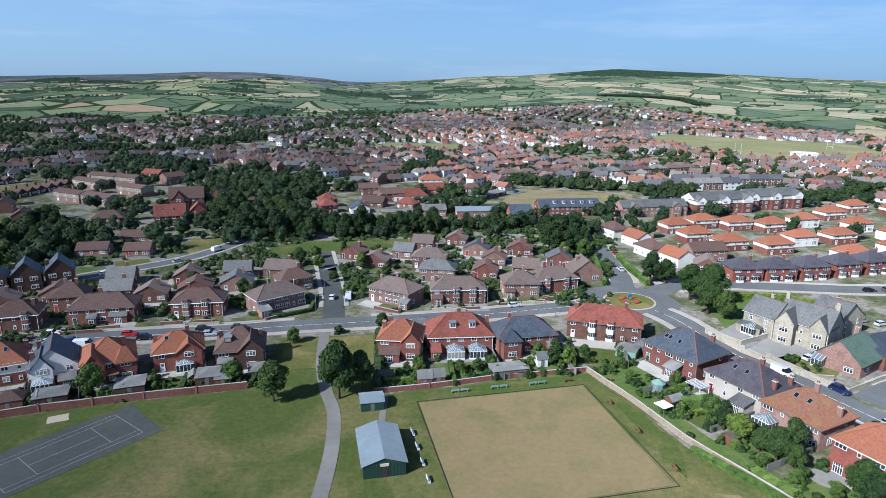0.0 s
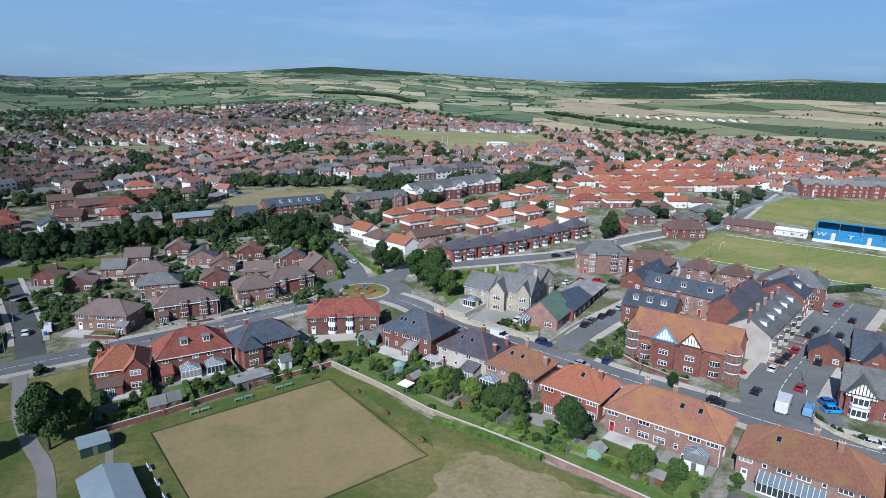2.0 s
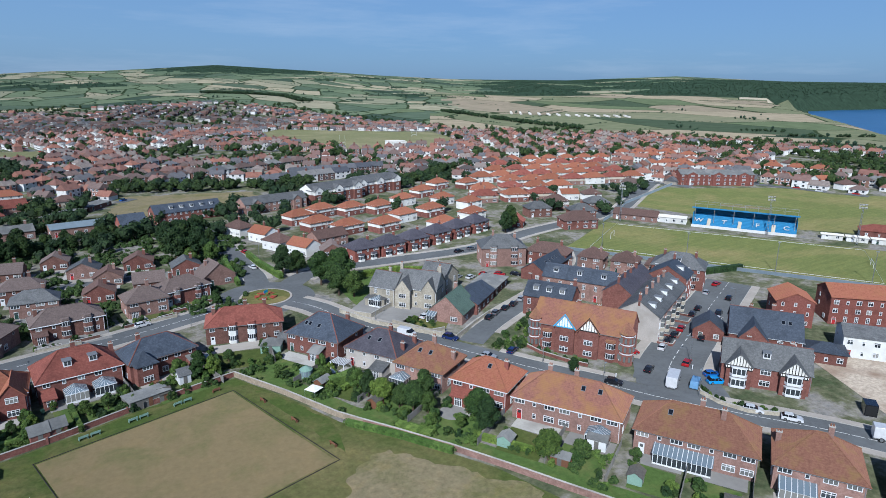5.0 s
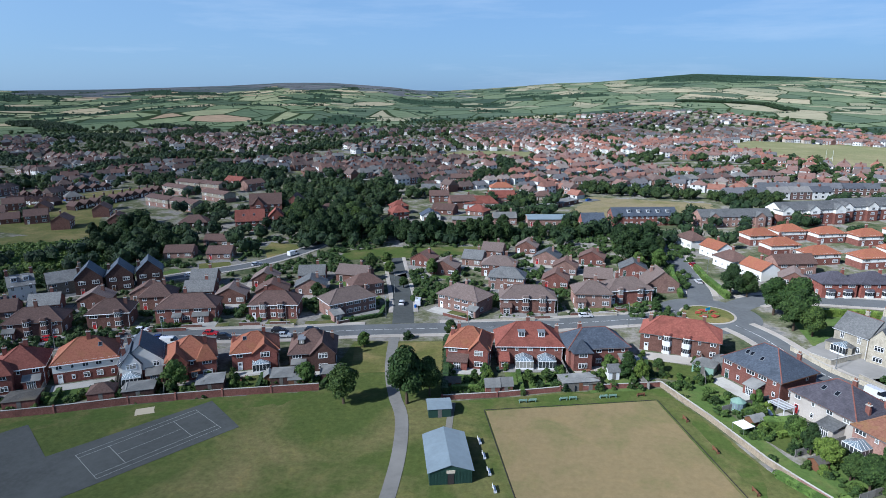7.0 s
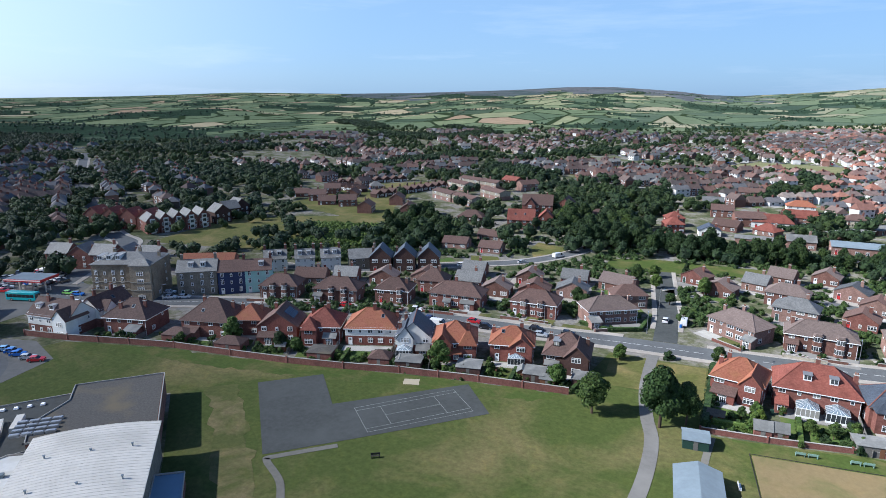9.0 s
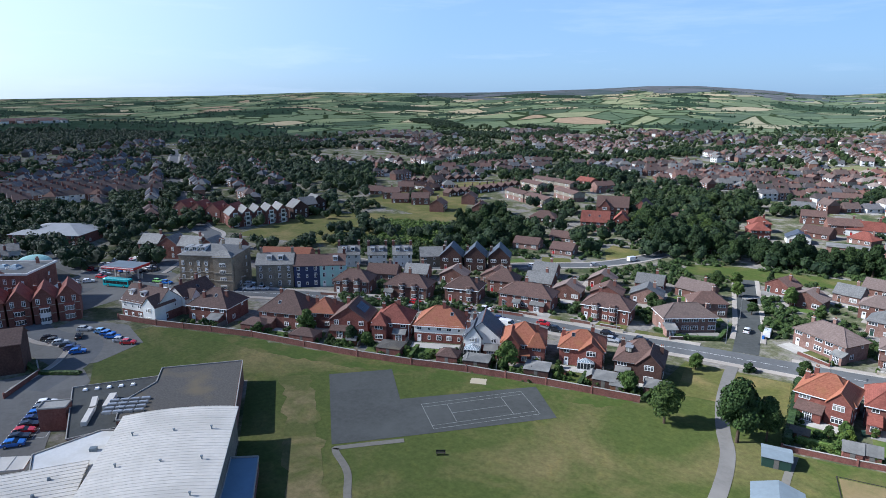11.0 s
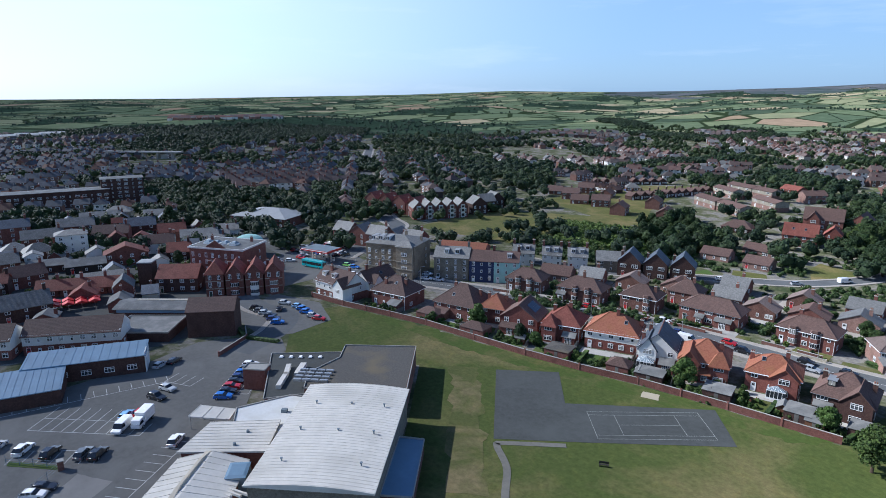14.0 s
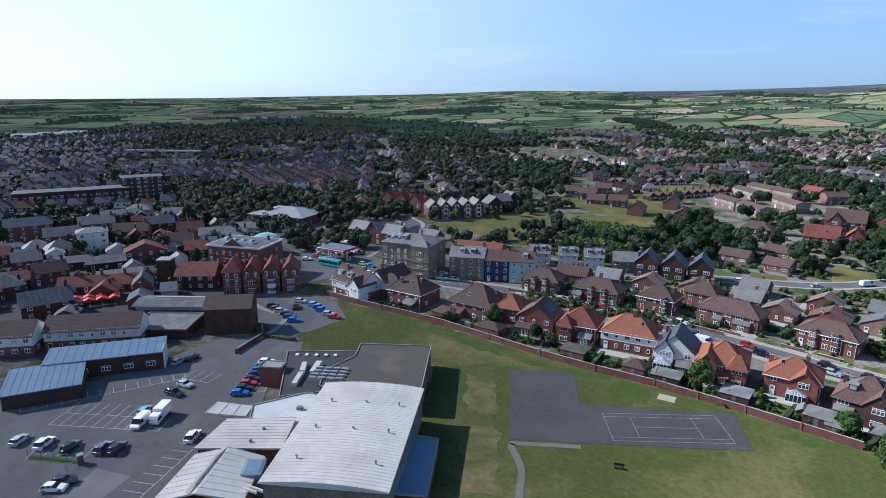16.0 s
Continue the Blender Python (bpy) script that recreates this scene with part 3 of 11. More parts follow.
def slab(name, pts, z, mat, label, category="ground", base=-0.4):
    sh = Shape()
    n = len(pts)
    sh.solid([(*p, base) for p in pts] + [(*p, z) for p in pts],
             [tuple(reversed(range(n))), tuple(range(n, 2 * n))] + [(i, (i + 1) % n, n + (i + 1) % n, n + i) for i in range(n)])
    return structure(name, sh.mesh(name, mat), label, category)


def at_place(x, y, rot, pts):
    c, s = math.cos(radians(rot)), math.sin(radians(rot))
    return [(x + px * c - py * s, y + px * s + py * c) for px, py in pts]


def rect(x, y, rot, w, d):
    return at_place(x, y, rot, [(-w / 2, -d / 2), (w / 2, -d / 2), (w / 2, d / 2), (-w / 2, d / 2)])


# roads: one carriageway each, with raised pavements beside it
def road(pts, width, label, z=0.06, pave=2.0, left=True, right=True, mat="asphalt", dashes=False, cut=()):
    line = smooth(pts)
    sh = Shape()
    band(sh, line, -width / 2, width / 2, -0.3, z)
    structure("road", sh.mesh("road", mat), label, "road")
    for on, sgn in ((left, 1), (right, -1)):
        if not on:
            continue
        run, pieces = [], []
        for p in line:
            if any((p.x - cx) ** 2 + (p.y - cy) ** 2 < cr * cr and (cs == 0 or cs == sgn) for cx, cy, cr, cs in cut):
                if len(run) > 1:
                    pieces.append(run)
                run = []
            else:
                run.append(p)
        if len(run) > 1:
            pieces.append(run)
        for run in pieces:
            sh = Shape()
            a, c = sorted((sgn * width / 2, sgn * (width / 2 + pave)))
            band(sh, run, a, c, -0.3, 0.17)
            k = sgn * (width / 2 - 0.07)
            a, c = sorted((k, sgn * (width / 2 + 0.1)))
            band(sh, run, a, c, -0.3, 0.175, 1)
            structure("pavement", sh.mesh("pavement", "paving", "concrete"), "pale paved footway with concrete kerb", "pavement")
    if dashes:
        sh = Shape()
        for i in range(0, len(line) - 1):
            d = (line[i + 1] - line[i])
            m = line[i] + d * 0.5
            t = d.normalized() * 1.2
            band(sh, [m - t, m + t], -0.08, 0.08, z, z + 0.012)
        structure("road_marking", sh.mesh("road_marking", "line_white"), "white dashed centre line on the carriageway", "road marking")


road([(-330, 98), (-259, 97), (-235, 102), (-210, 109), (-187, 119), (-170, 128), (-153, 137), (-132, 145), (-113, 151), (-97, 155), (-79, 158), (-62, 161), (-45, 165), (-28, 168), (-4, 172), (20, 178), (38, 183), (52, 187)],
     8.5, "long grey asphalt main road between the house rows", dashes=True, cut=[(-33, 172, 10, 1), (-235, 100, 45, 0), (-31, 160, 4, -1)])
for k, (x, y) in enumerate([(-122.5, 148), (-105, 153), (-88, 156.5), (-70.5, 159.5), (-53.5, 163)]):
    slab("grass_verge", ragged(rect(x - 1.6, y + 7.7, 11.5, 12.5, 2.6), 1.4, 0.35), 0.055, "grass_scorched", "dry grass verge beside the main road", "lawn")
road([(66, 180), (70, 171), (75, 151), (83, 134), (90, 119), (98, 102), (105, 89), (112, 75), (120, 62), (129, 48), (137, 32), (150, 8), (170, -30)],
     8.5, "grey asphalt avenue behind the semi-detached houses", dashes=True, cut=[(94, 124, 9, 1), (121, 82, 14, 1)])
road([(61, 200), (64, 214), (65, 232), (66, 251), (68, 281), (67, 312), (55, 340)], 8.0, "grey asphalt road climbing away from the roundabout", cut=[(62, 200, 8, 0)])
road([(94, 124), (104, 130), (117, 136), (132, 142), (149, 149), (175, 160), (192, 178)], 7.0, "grey side street past the green-roofed house", cut=[(94, 124, 8, 0)])
road([(118, 80), (130, 87), (156, 98), (178, 107), (203, 117)], 15.0, "wide grey residential street with parked cars", pave=2.6, dashes=True, cut=[(116, 79, 10, 0)])
road([(-32, 172), (-36, 194), (-42, 218), (-46, 234), (-49, 246)], 6.5, "short grey cul-de-sac with pale kerbs", cut=[(-32, 172, 9, 0), (-42, 219, 7, -1)], pave=1.4, mat="asphalt_dark")
road([(-41, 219), (-33, 229), (-22, 239), (-2, 236), (30, 232)], 5.5, "narrow grey estate lane", pave=1.6)
road([(-200, 170), (-160, 182), (-141, 196), (-124, 212), (-106, 227), (-96, 241), (-88, 262), (-84, 290)], 6.4, "grey asphalt road along the wood", pave=1.3)
road([(66, 192), (85, 207), (118, 205), (155, 203), (197, 214), (262, 224), (281, 231), (365, 278), (465, 327), (610, 407), (760, 480)], 8.5, "grey asphalt road running to the cricket field", dashes=False, cut=[(66, 195, 12, 0)])
road([(-232, 112), (-262, 150), (-275, 166), (-307, 176), (-412, 225), (-603, 327), (-760, 420)], 8.5, "pale straight road up through the trees")
road([(-232, 88), (-222, 70), (-205, 62), (-190, 62), (-178, 66), (-166, 58), (-158, 45)], 8.0, "grey access road to the car park", pave=1.5, left=False)

slab("junction", [(112.5, 84), (121, 92), (127, 95), (137, 83), (131, 76), (123, 66), (117, 73)], 0.064, "asphalt", "grey asphalt mouth of the wide street", "road")

# roundabout with its island of flowers
def disc(x, y, r, n=32, sq=1.0):
    return [(x + r * math.cos(2 * math.pi * i / n), y + r * sq * math.sin(2 * math.pi * i / n)) for i in range(n)]


slab("roundabout", disc(60, 189, 15.5), 0.065, "asphalt", "grey asphalt roundabout carriageway", "road")
slab("roundabout_island", disc(60, 189, 7.6), 0.25, "grass_dry", "round dry grass island with low kerb", "pavement")
slab("roundabout_kerb", disc(60, 189, 8.3), 0.2, "paving", "pale stone apron round the island", "pavement")

# the park
slab("park_lawn", [(-20, 20), (30, 30), (68, 62), (64, 76), (54, 95), (47, 106), (42, 121), (35, 137), (12, 132.5), (-3, 128), (-13, 125.5), (-16, 160), (-43, 157), (-44, 127), (-65, 122), (-84, 116), (-98, 111), (-128, 101), (-158, 91.5), (-176, 84), (-178, 74), (-164, 62), (-150, 55), (-133, 68), (-123, 80), (-100, 62), (-72, 38), (-60, 10)],
     0.02, "grass_park", "wide mown park lawn, green with dry patches")
slab("bowling_green", [(-4.9, 122), (32.5, 130.7), (40.6, 94), (3.2, 85.3)], 0.07, "grass_green", "square bowling green of bleached fawn turf", "lawn")
slab("asphalt_court", [(-109.7, 94.3), (-99.5, 106), (-87.3, 95.5), (-66.2, 120), (-55.3, 110), (-74, 86.5), (-85.2, 73)], 0.06, "asphalt_dark", "dark asphalt games court of two joined rectangles", "court")
slab("lawn_edge", ragged([(-158, 91.6), (-145.7, 96.4), (-128.3, 101.0), (-112.1, 105.4), (-97.5, 110.3), (-84, 115.8), (-64.8, 121.6), (-46, 126.6), (-47, 121.5), (-62, 116.5), (-82, 110), (-96, 105), (-112, 99.5), (-128, 94), (-146, 90.5), (-157, 88)], 1.3, 1.8), 0.035, "grass_edge", "lush green band of grass along the wall", "lawn")
slab("lawn_edge", ragged([(-9, 126.2), (11, 131.2), (34.5, 136.5), (39, 126.5), (46, 107.5), (43.5, 95), (36, 131.5), (-8, 121.5)], 1.3, 0.8), 0.035, "grass_edge", "lush green band of grass round the bowling green", "lawn")
for border in ([(37, 138), (42.5, 124.5), (48.2, 108.5), (52.5, 109.8), (47.5, 124.5), (42.5, 139.5)], [(48.2, 108.5), (55, 96), (63, 81), (70, 66), (78, 50), (82, 52), (74, 68), (67, 83), (59.5, 97.5), (52.5, 109.8)]):
    slab("garden_border", border, 0.03, "grass_lush", "green strip of garden inside the park wall", "lawn")
slab("dry_strip", ragged([(-118, 86), (-113.5, 91.5), (-95, 78), (-72, 60), (-76, 55)], 2.2, 2.0), 0.05, "grass_scorched", "strip of parched brown grass beside the hall", "lawn")
slab("parched_lawn", ragged([(44, 90), (50, 92), (54, 86), (58, 80), (63, 72), (66, 66), (63, 58), (58, 52), (51, 54), (45, 58), (40, 64), (36, 70), (35, 76), (36, 82), (40, 87)], 0.8, 1.8), 0.05, "grass_worn", "parched straw-coloured patch of park grass", "lawn")
slab("grass_verge", [(-42, 154), (-33.5, 156), (-29.5, 139), (-39, 137)], 0.05, "grass_dry", "dry grass plot beside the footpath", "lawn")
slab("grass_plot", [(-31, 157), (-19, 159.5), (-16.5, 140), (-27, 136)], 0.05, "grass_dry", "dry straw-coloured grass plot by the path", "lawn")
sh = Shape()
band(sh, smooth([(-32.5, 163), (-32, 156), (-29.5, 140), (-26, 127), (-22.8, 118), (-21, 107), (-20.3, 95), (-20.5, 80), (-22, 60), (-26, 40)]), -1.4, 1.4, -0.2, 0.085)
structure("footpath", sh.mesh("footpath", "path_tarmac"), "pale grey tarmac footpath across the park", "path")
sh = Shape()
band(sh, smooth([(-75, 83), (-82.5, 74), (-83, 72), (-76, 68.5), (-69, 62), (-50, 46), (-36, 34)]), -0.7, 0.7, -0.2, 0.075)
band(sh, smooth([(-12.5, 125), (-12, 112), (-10, 109)]), -0.7, 0.7, -0.2, 0.075)
structure("footpath", sh.mesh("footpath", "path_worn"), "narrow worn footpath on the grass", "path")

# white lines of the court: outer lines, inner sidelines, service lines
sh = Shape()
c0 = at_place(-70.4, 102.9, 53.5, [(0, 0)])[0]


def court_line(x0, y0, x1, y1):
    p, q = at_place(c0[0], c0[1], 53.5, [(x0, y0), (x1, y1)])
    band(sh, [Vector(p), Vector(q)], -0.045, 0.045, 0.06, 0.075)


for y0 in (-5.5, -4.1, 4.1, 5.5):
    court_line(-11.9, y0, 11.9, y0)
for x0 in (-11.9, 11.9):
    court_line(x0, -5.5, x0, 5.5)
for x0 in (-6.4, 6.4):
    court_line(x0, -4.1, x0, 4.1)
court_line(-6.4, 0, 6.4, 0)
structure("court_marking", sh.mesh("court_marking", "line_court"), "thin white painted tennis court lines", "court marking")

# car park, sports ground, green and other open plots
slab("car_park", [(-172, -40), (-168, -5), (-160.5, 6), (-164.5, 24), (-171, 38), (-165.5, 55), (-160, 58), (-152, 56), (-140, 44), (-122, 34), (-114, 26), (-96, 8), (-84, -20), (-90, -40)], 0.055, "asphalt_car_park", "broad grey asphalt car park with white bays", "car park")
slab("car_park", [(-190, 52), (-200, 72), (-183, 80), (-166, 76), (-162, 62), (-166, 54)], 0.055, "asphalt_car_park", "small grey car park beside the grass", "car park")
slab("forecourt", [(-246, 84), (-206, 72), (-212, 104), (-222, 118), (-262, 120)], 0.04, "asphalt_car_park", "grey forecourt of the filling station", "car park")
slab("football_pitch", [(243, 210), (303, 103), (248, 78), (186, 182)], 0.03, "grass_pitch", "mown football pitch, green with dry patches", "lawn")
slab("villa_forecourt", ragged([(77.0, 163.0), (89.0, 173.7), (92.1, 159.3), (99.6, 152.7), (88.0, 143.2), (81.6, 148.7), (78.3, 154.4)], 1.5, 0.4), 0.05, "path_grey", "paved forecourt of the stone villa", "driveway")
slab("cricket_field", [(290, 238), (366, 274), (372, 256), (426, 228), (444, 208), (437, 190), (462, 165), (450, 110), (340, 112), (310, 150)], 0.03, "grass_pitch", "wide mown cricket field", "lawn")
slab("cricket_square", rect(345, 195, -58, 26, 7), 0.06, "grass_worn", "pale bare cricket square", "lawn")
slab("rugby_field", [(240, 788), (319, 905), (494, 753), (440, 590), (308, 573), (262, 657)], 0.6, "grass_field", "large dry playing field with rugby posts", "lawn")
slab("waste_ground", ragged([(26, 333), (48, 410), (120, 391), (115, 356), (60, 344)], 3, 4), 0.05, "grass_worn", "rough straw-coloured waste ground", "ground")
slab("school_field", [(-100, 640), (-60, 730), (20, 720), (10, 640)], 0.3, "grass_field", "pale dry school field", "lawn")
slab("estate_green", [(-194, 268), (-226, 268), (-290, 285), (-300, 330), (-290, 402), (-266, 424), (-245, 360), (-225, 310)], 0.03, "grass_dry", "open dry grass among the brown houses", "lawn")
slab("green_bank", [(-267, 172), (-283, 235), (-221, 280), (-187, 252), (-160, 226), (-165, 214), (-211, 188)], 0.04, "grass_dry", "open grassy bank above the road", "lawn")
slab("bungalow_lawn", [(-125.9, 229.2), (-114.8, 233.3), (-109.4, 224.5), (-118.5, 215.5)], 0.05, "grass_dry", "dry front lawn before the bungalows", "lawn")
slab("wood_edge_lawn", [(-109.1, 255.7), (-110.6, 267.7), (-93, 263.0), (-93, 253.3), (-101.5, 240.0)], 0.05, "grass_dry", "dry grass slope below the wood", "lawn")
slab("bungalow_lawn", [(-135.1, 211.9), (-131.6, 221.4), (-126.0, 216.8), (-127.5, 206)], 0.05, "grass_lush", "green front lawn before the bungalows", "lawn")
slab("meadow_strip", [(-72, 240), (-39, 248), (-8, 258), (-12, 270), (-55, 264), (-72, 256)], 0.05, "grass_edge", "green grass strip below the wood", "lawn")
slab("demolition_site", [(141, 38), (163, 72), (186, 56), (176, 20), (160, 6)], 0.1, "rubble", "cleared demolition site strewn with pale rubble", "ground")
slab("villa_lawn", [(80, 158), (84, 190), (108, 192), (124, 178), (112, 168), (96, 172)], 0.04, "grass_lush", "green villa lawn behind a hedge", "lawn")

# ---- kinds of things: plants ----
def leaf_cloud(rng, clumps, per, size, squash=0.8):
    """Small leaf cards over the shells of several clumps (x, y, z, r)."""
    vs = []
    for cx, cy, cz, cr in clumps:
        d = rng.normal(size=(per, 3))
        d /= np.linalg.norm(d, axis=1, keepdims=True)
        d[:, 2] = np.where(d[:, 2] < -0.55, -d[:, 2], d[:, 2])
        r = cr * (0.72 + 0.38 * rng.random((per, 1)))
        p = np.array([cx, cy, cz]) + d * r * np.array([1, 1, squash])
        t = np.cross(d, rng.normal(size=(per, 3)))
        t /= np.linalg.norm(t, axis=1, keepdims=True) + 1e-9
        n = d + 0.7 * rng.normal(size=(per, 3))
        b = np.cross(n, t)
        b /= np.linalg.norm(b, axis=1, keepdims=True) + 1e-9
        s = size * (0.6 + 0.8 * rng.random((per, 1)))
        vs.append(np.stack([p - t * s - b * s * 0.6, p + t * s - b * s * 0.6, p + t * s * 0.7 + b * s * 0.7, p - t * s * 0.7 + b * s * 0.7], 1).reshape(-1, 3))
    v = np.concatenate(vs)
    return v, np.arange(len(v)).reshape(-1, 4)


def ball(rng, cx, cy, cz, r, squash=0.8):
    """A lumpy core for a clump, so that the crown is not see-through."""
    bm = bmesh.new()
    bmesh.ops.create_icosphere(bm, subdivisions=1, radius=1.0)
    v = np.array([q.co for q in bm.verts])
    f = [[q.index for q in p.verts] for p in bm.faces]
    bm.free()
    v = v * (0.86 + 0.22 * rng.random((len(v), 1))) * r * np.array([1, 1, squash]) + np.array([cx, cy, cz])
    return v, f


def crown(seed, name, h, rad, base, n, per, size, mat, shape="round"):
    rng = np.random.default_rng(seed)
    clumps = []
    for i in range(n):
        k = (i + 0.5) / n
        z = base + (h - base) * (0.12 + 0.8 * k)
        if shape == "round":
            w = math.sqrt(max(0.05, 1 - (2 * (k - 0.42)) ** 2)) * 0.72
        elif shape == "cone":
            w = (1 - k) * 0.75 + 0.05
        else:
            w = 0.3
        a = i * 2.4 + rng.random()
        cr = rad * (0.34 + 0.2 * rng.random()) * (1.0 if shape == "round" else 0.55 + 0.6 * (1 - k))
        clumps.append((math.cos(a) * rad * w * (0.5 + 0.5 * rng.random()), math.sin(a) * rad * w * (0.5 + 0.5 * rng.random()), z, cr))
    v, f = leaf_cloud(rng, clumps, per, size)
    vs, fs = v.tolist(), f.tolist()
    for c in clumps:
        bv, bf = ball(rng, c[0], c[1], c[2], c[3] * 0.78)
        o = len(vs)
        vs += bv.tolist()
        fs += [[o + i for i in q] for q in bf]
    me = bpy.data.meshes.new(name)
    me.from_pydata(vs, [], fs)
    me.materials.append(MATS[mat])
    return me


def trunk_mesh(h, r, seed):
    rng = random.Random(seed)
    sh = Shape()
    sh.tube(0, 0, -0.2, h * 0.5, r, r * 0.7, 8)
    for i in range(5):
        a = i * 1.26 + rng.random()
        sh.tube(0, 0, h * (0.32 + 0.04 * i), h * (0.68 + 0.05 * i), r * 0.5, r * 0.15, 5, 0, math.cos(a) * h * 0.2, math.sin(a) * h * 0.2)
    return sh.mesh("trunk", "bark")


TREES = {}


def tree_kind(key, h, rad, base, n, per, size, mat, shape="round"):
    TREES[key] = [(crown(100 + 7 * i + len(TREES) * 31, "crown", h * (0.9 + 0.1 * i), rad, base, n, per, size, mat, shape), trunk_mesh(h * 0.8, 0.035 * h, i)) for i in range(3)]


tree_kind("broad", 11, 4.6, 2.2, 15, 400, 0.25, "leaf")
tree_kind("dark", 13, 4.8, 2.0, 15, 240, 0.33, "leaf_dark")
tree_kind("bright", 8, 3.6, 1.4, 12, 320, 0.23, "leaf_bright")
tree_kind("small", 5, 2.2, 1.1, 9, 220, 0.17, "leaf")
tree_kind("fir", 10, 2.6, 0.8, 13, 240, 0.21, "leaf_dark", "cone")
BUSHES = {k: [crown(900 + i + 10 * j, "foliage", 1.9, 1.35, -0.5, 6, 150, 0.135, m) for i in range(3)] for j, (k, m) in enumerate((("bush", "leaf"), ("bright", "leaf_bright"), ("dark", "leaf_dark")))}
TREE_WORDS = {"broad": "broad green leafy tree with a rounded crown", "dark": "tall dark green leafy tree", "bright": "fresh green bushy garden tree",
              "small": "small green garden tree with a thin trunk", "fir": "dark green pointed conifer"}
prng = random.Random(5)


def tree(kind, x, y, s=1.0, label="", group=""):
    crown_mesh, trunk = prng.choice(TREES[kind])
    ob = thing("tree", x, y, prng.random() * 360, label or TREE_WORDS[kind], "tree", group, land(x, y))
    ob.scale = (s * (0.9 + 0.2 * prng.random()), s * (0.9 + 0.2 * prng.random()), s * (0.9 + 0.2 * prng.random()))
    part("trunk", trunk, ob)
    part("crown", crown_mesh, ob)
    return ob


def bush(x, y, s=1.0, kind="bush", tall=1.0):
    ob = new("bush", prng.choice(BUSHES[kind]))
    ob.matrix_basis = pose(x, y, 0.02, 0, 0, prng.random() * 360)
    ob.scale = (s, s, s * tall)
    return tagged(ob, {"bush": "rounded mid green garden bush", "bright": "bushy yellow-green garden shrub", "dark": "dense dark green garden shrub"}[kind], "bush", "garden bushes")


def hedge(pts, w=1.2, h=1.6, mat="leaf", label="clipped green garden hedge", seed=3):
    """A clipped hedge: a rough solid core under a skin of leaves."""
    rng = np.random.default_rng(seed + len(pts))
    line = []
    for p, q in zip(pts[:-1], pts[1:]):
        n = max(1, int(math.hypot(q[0] - p[0], q[1] - p[1]) / 1.0))
        line += [Vector((p[0] + (q[0] - p[0]) * i / n, p[1] + (q[1] - p[1]) * i / n)) for i in range(n)]
    line.append(Vector(pts[-1]))
    sh = Shape()
    band(sh, line, -w * 0.42, w * 0.42, 0, h * 0.9)
    vs, fs = list(sh.v), list(sh.f)
    cl = [(p.x, p.y, h * 0.5, 0.62 * max(w, h * 0.8)) for p in line]
    v, f = leaf_cloud(rng, cl, 60, 0.17, h / max(w, h * 0.8) * 0.62)
    o = len(vs)
    vs += v.tolist()
    fs += (f + o).tolist()
    me = bpy.data.meshes.new("hedge")
    me.from_pydata(vs, [], fs)
    me.materials.append(MATS[mat])
    return tagged(new("hedge", me), label, "hedge")


# ---- kinds of things: houses ----
def window_meshes(w, h, bars):
    """A casement: one connected frame with recessed panes; the frame alone, the panes alone, and both in one."""
    p = (w - 0.10 * (bars + 1)) / bars
    xs = [-w / 2]
    for i in range(bars):
        xs += [xs[-1] + 0.10, xs[-1] + 0.10 + p]
    xs.append(w / 2)
    zs = [0, 0.11, h * 0.66, h * 0.66 + 0.09, h - 0.10, h]
    out = []
    for panes in (False, True):
        v, f, s, at = [], [], [], {}

        def vert(x, y, z):
            k = (round(x, 4), round(y, 4), round(z, 4))
            if k not in at:
                at[k] = len(v)
                v.append(k)
            return at[k]

        def quad(a, b, c, d, m=0):
            f.append((vert(*a), vert(*b), vert(*c), vert(*d)))
            s.append(m)
        y0, y1 = -0.10, -0.03
        for i in range(len(xs) - 1):
            for j in range(len(zs) - 1):
                a, b, c, d = xs[i], xs[i + 1], zs[j], zs[j + 1]
                if i % 2 and j % 2:
                    for (ax, az), (bx, bz) in (((a, c), (b, c)), ((b, c), (b, d)), ((b, d), (a, d)), ((a, d), (a, c))):
                        quad((ax, y0, az), (bx, y0, bz), (bx, y1, bz), (ax, y1, az))
                    if panes:
                        quad((a, y1, c), (b, y1, c), (b, y1, d), (a, y1, d), 1)
                else:
                    quad((a, y0, c), (b, y0, c), (b, y0, d), (a, y0, d))
        q = [(-w / 2, 0), (w / 2, 0), (w / 2, h), (-w / 2, h)]
        for (ax, az), (bx, bz) in zip(q, q[1:] + q[:1]):
            quad((ax, y0, az), (ax, 0.05, az), (bx, 0.05, bz), (bx, y0, bz))
        sh = Shape()
        sh.v, sh.f, sh.s = v, f, s
        out.append(sh.mesh("window", "upvc", "glass_dark"))
    pa = Shape().box(-w / 2 + 0.04, -0.05, 0.04, w / 2 - 0.04, -0.02, h - 0.04)
    return out[0], pa.mesh("pane", "glass_dark"), out[1]


WIN = {"wide": window_meshes(2.2, 1.35, 3), "mid": window_meshes(1.4, 1.35, 2), "slim": window_meshes(0.75, 1.15, 1), "tall": window_meshes(1.0, 1.75, 2),
       "french": window_meshes(1.8, 2.1, 4)}


def door_mesh(mat):
    sh = Shape()
    sh.box(-0.55, -0.10, 0, -0.47, 0.05, 2.1).box(0.47, -0.10, 0, 0.55, 0.05, 2.1).box(-0.55, -0.10, 2.1, 0.55, 0.05, 2.18)
    sh.box(-0.47, -0.06, 0, 0.47, 0.04, 2.1, 1).box(-0.3, -0.07, 1.3, 0.3, -0.05, 1.9, 2)
    return sh.mesh("door", "upvc", mat, "glass_dark")


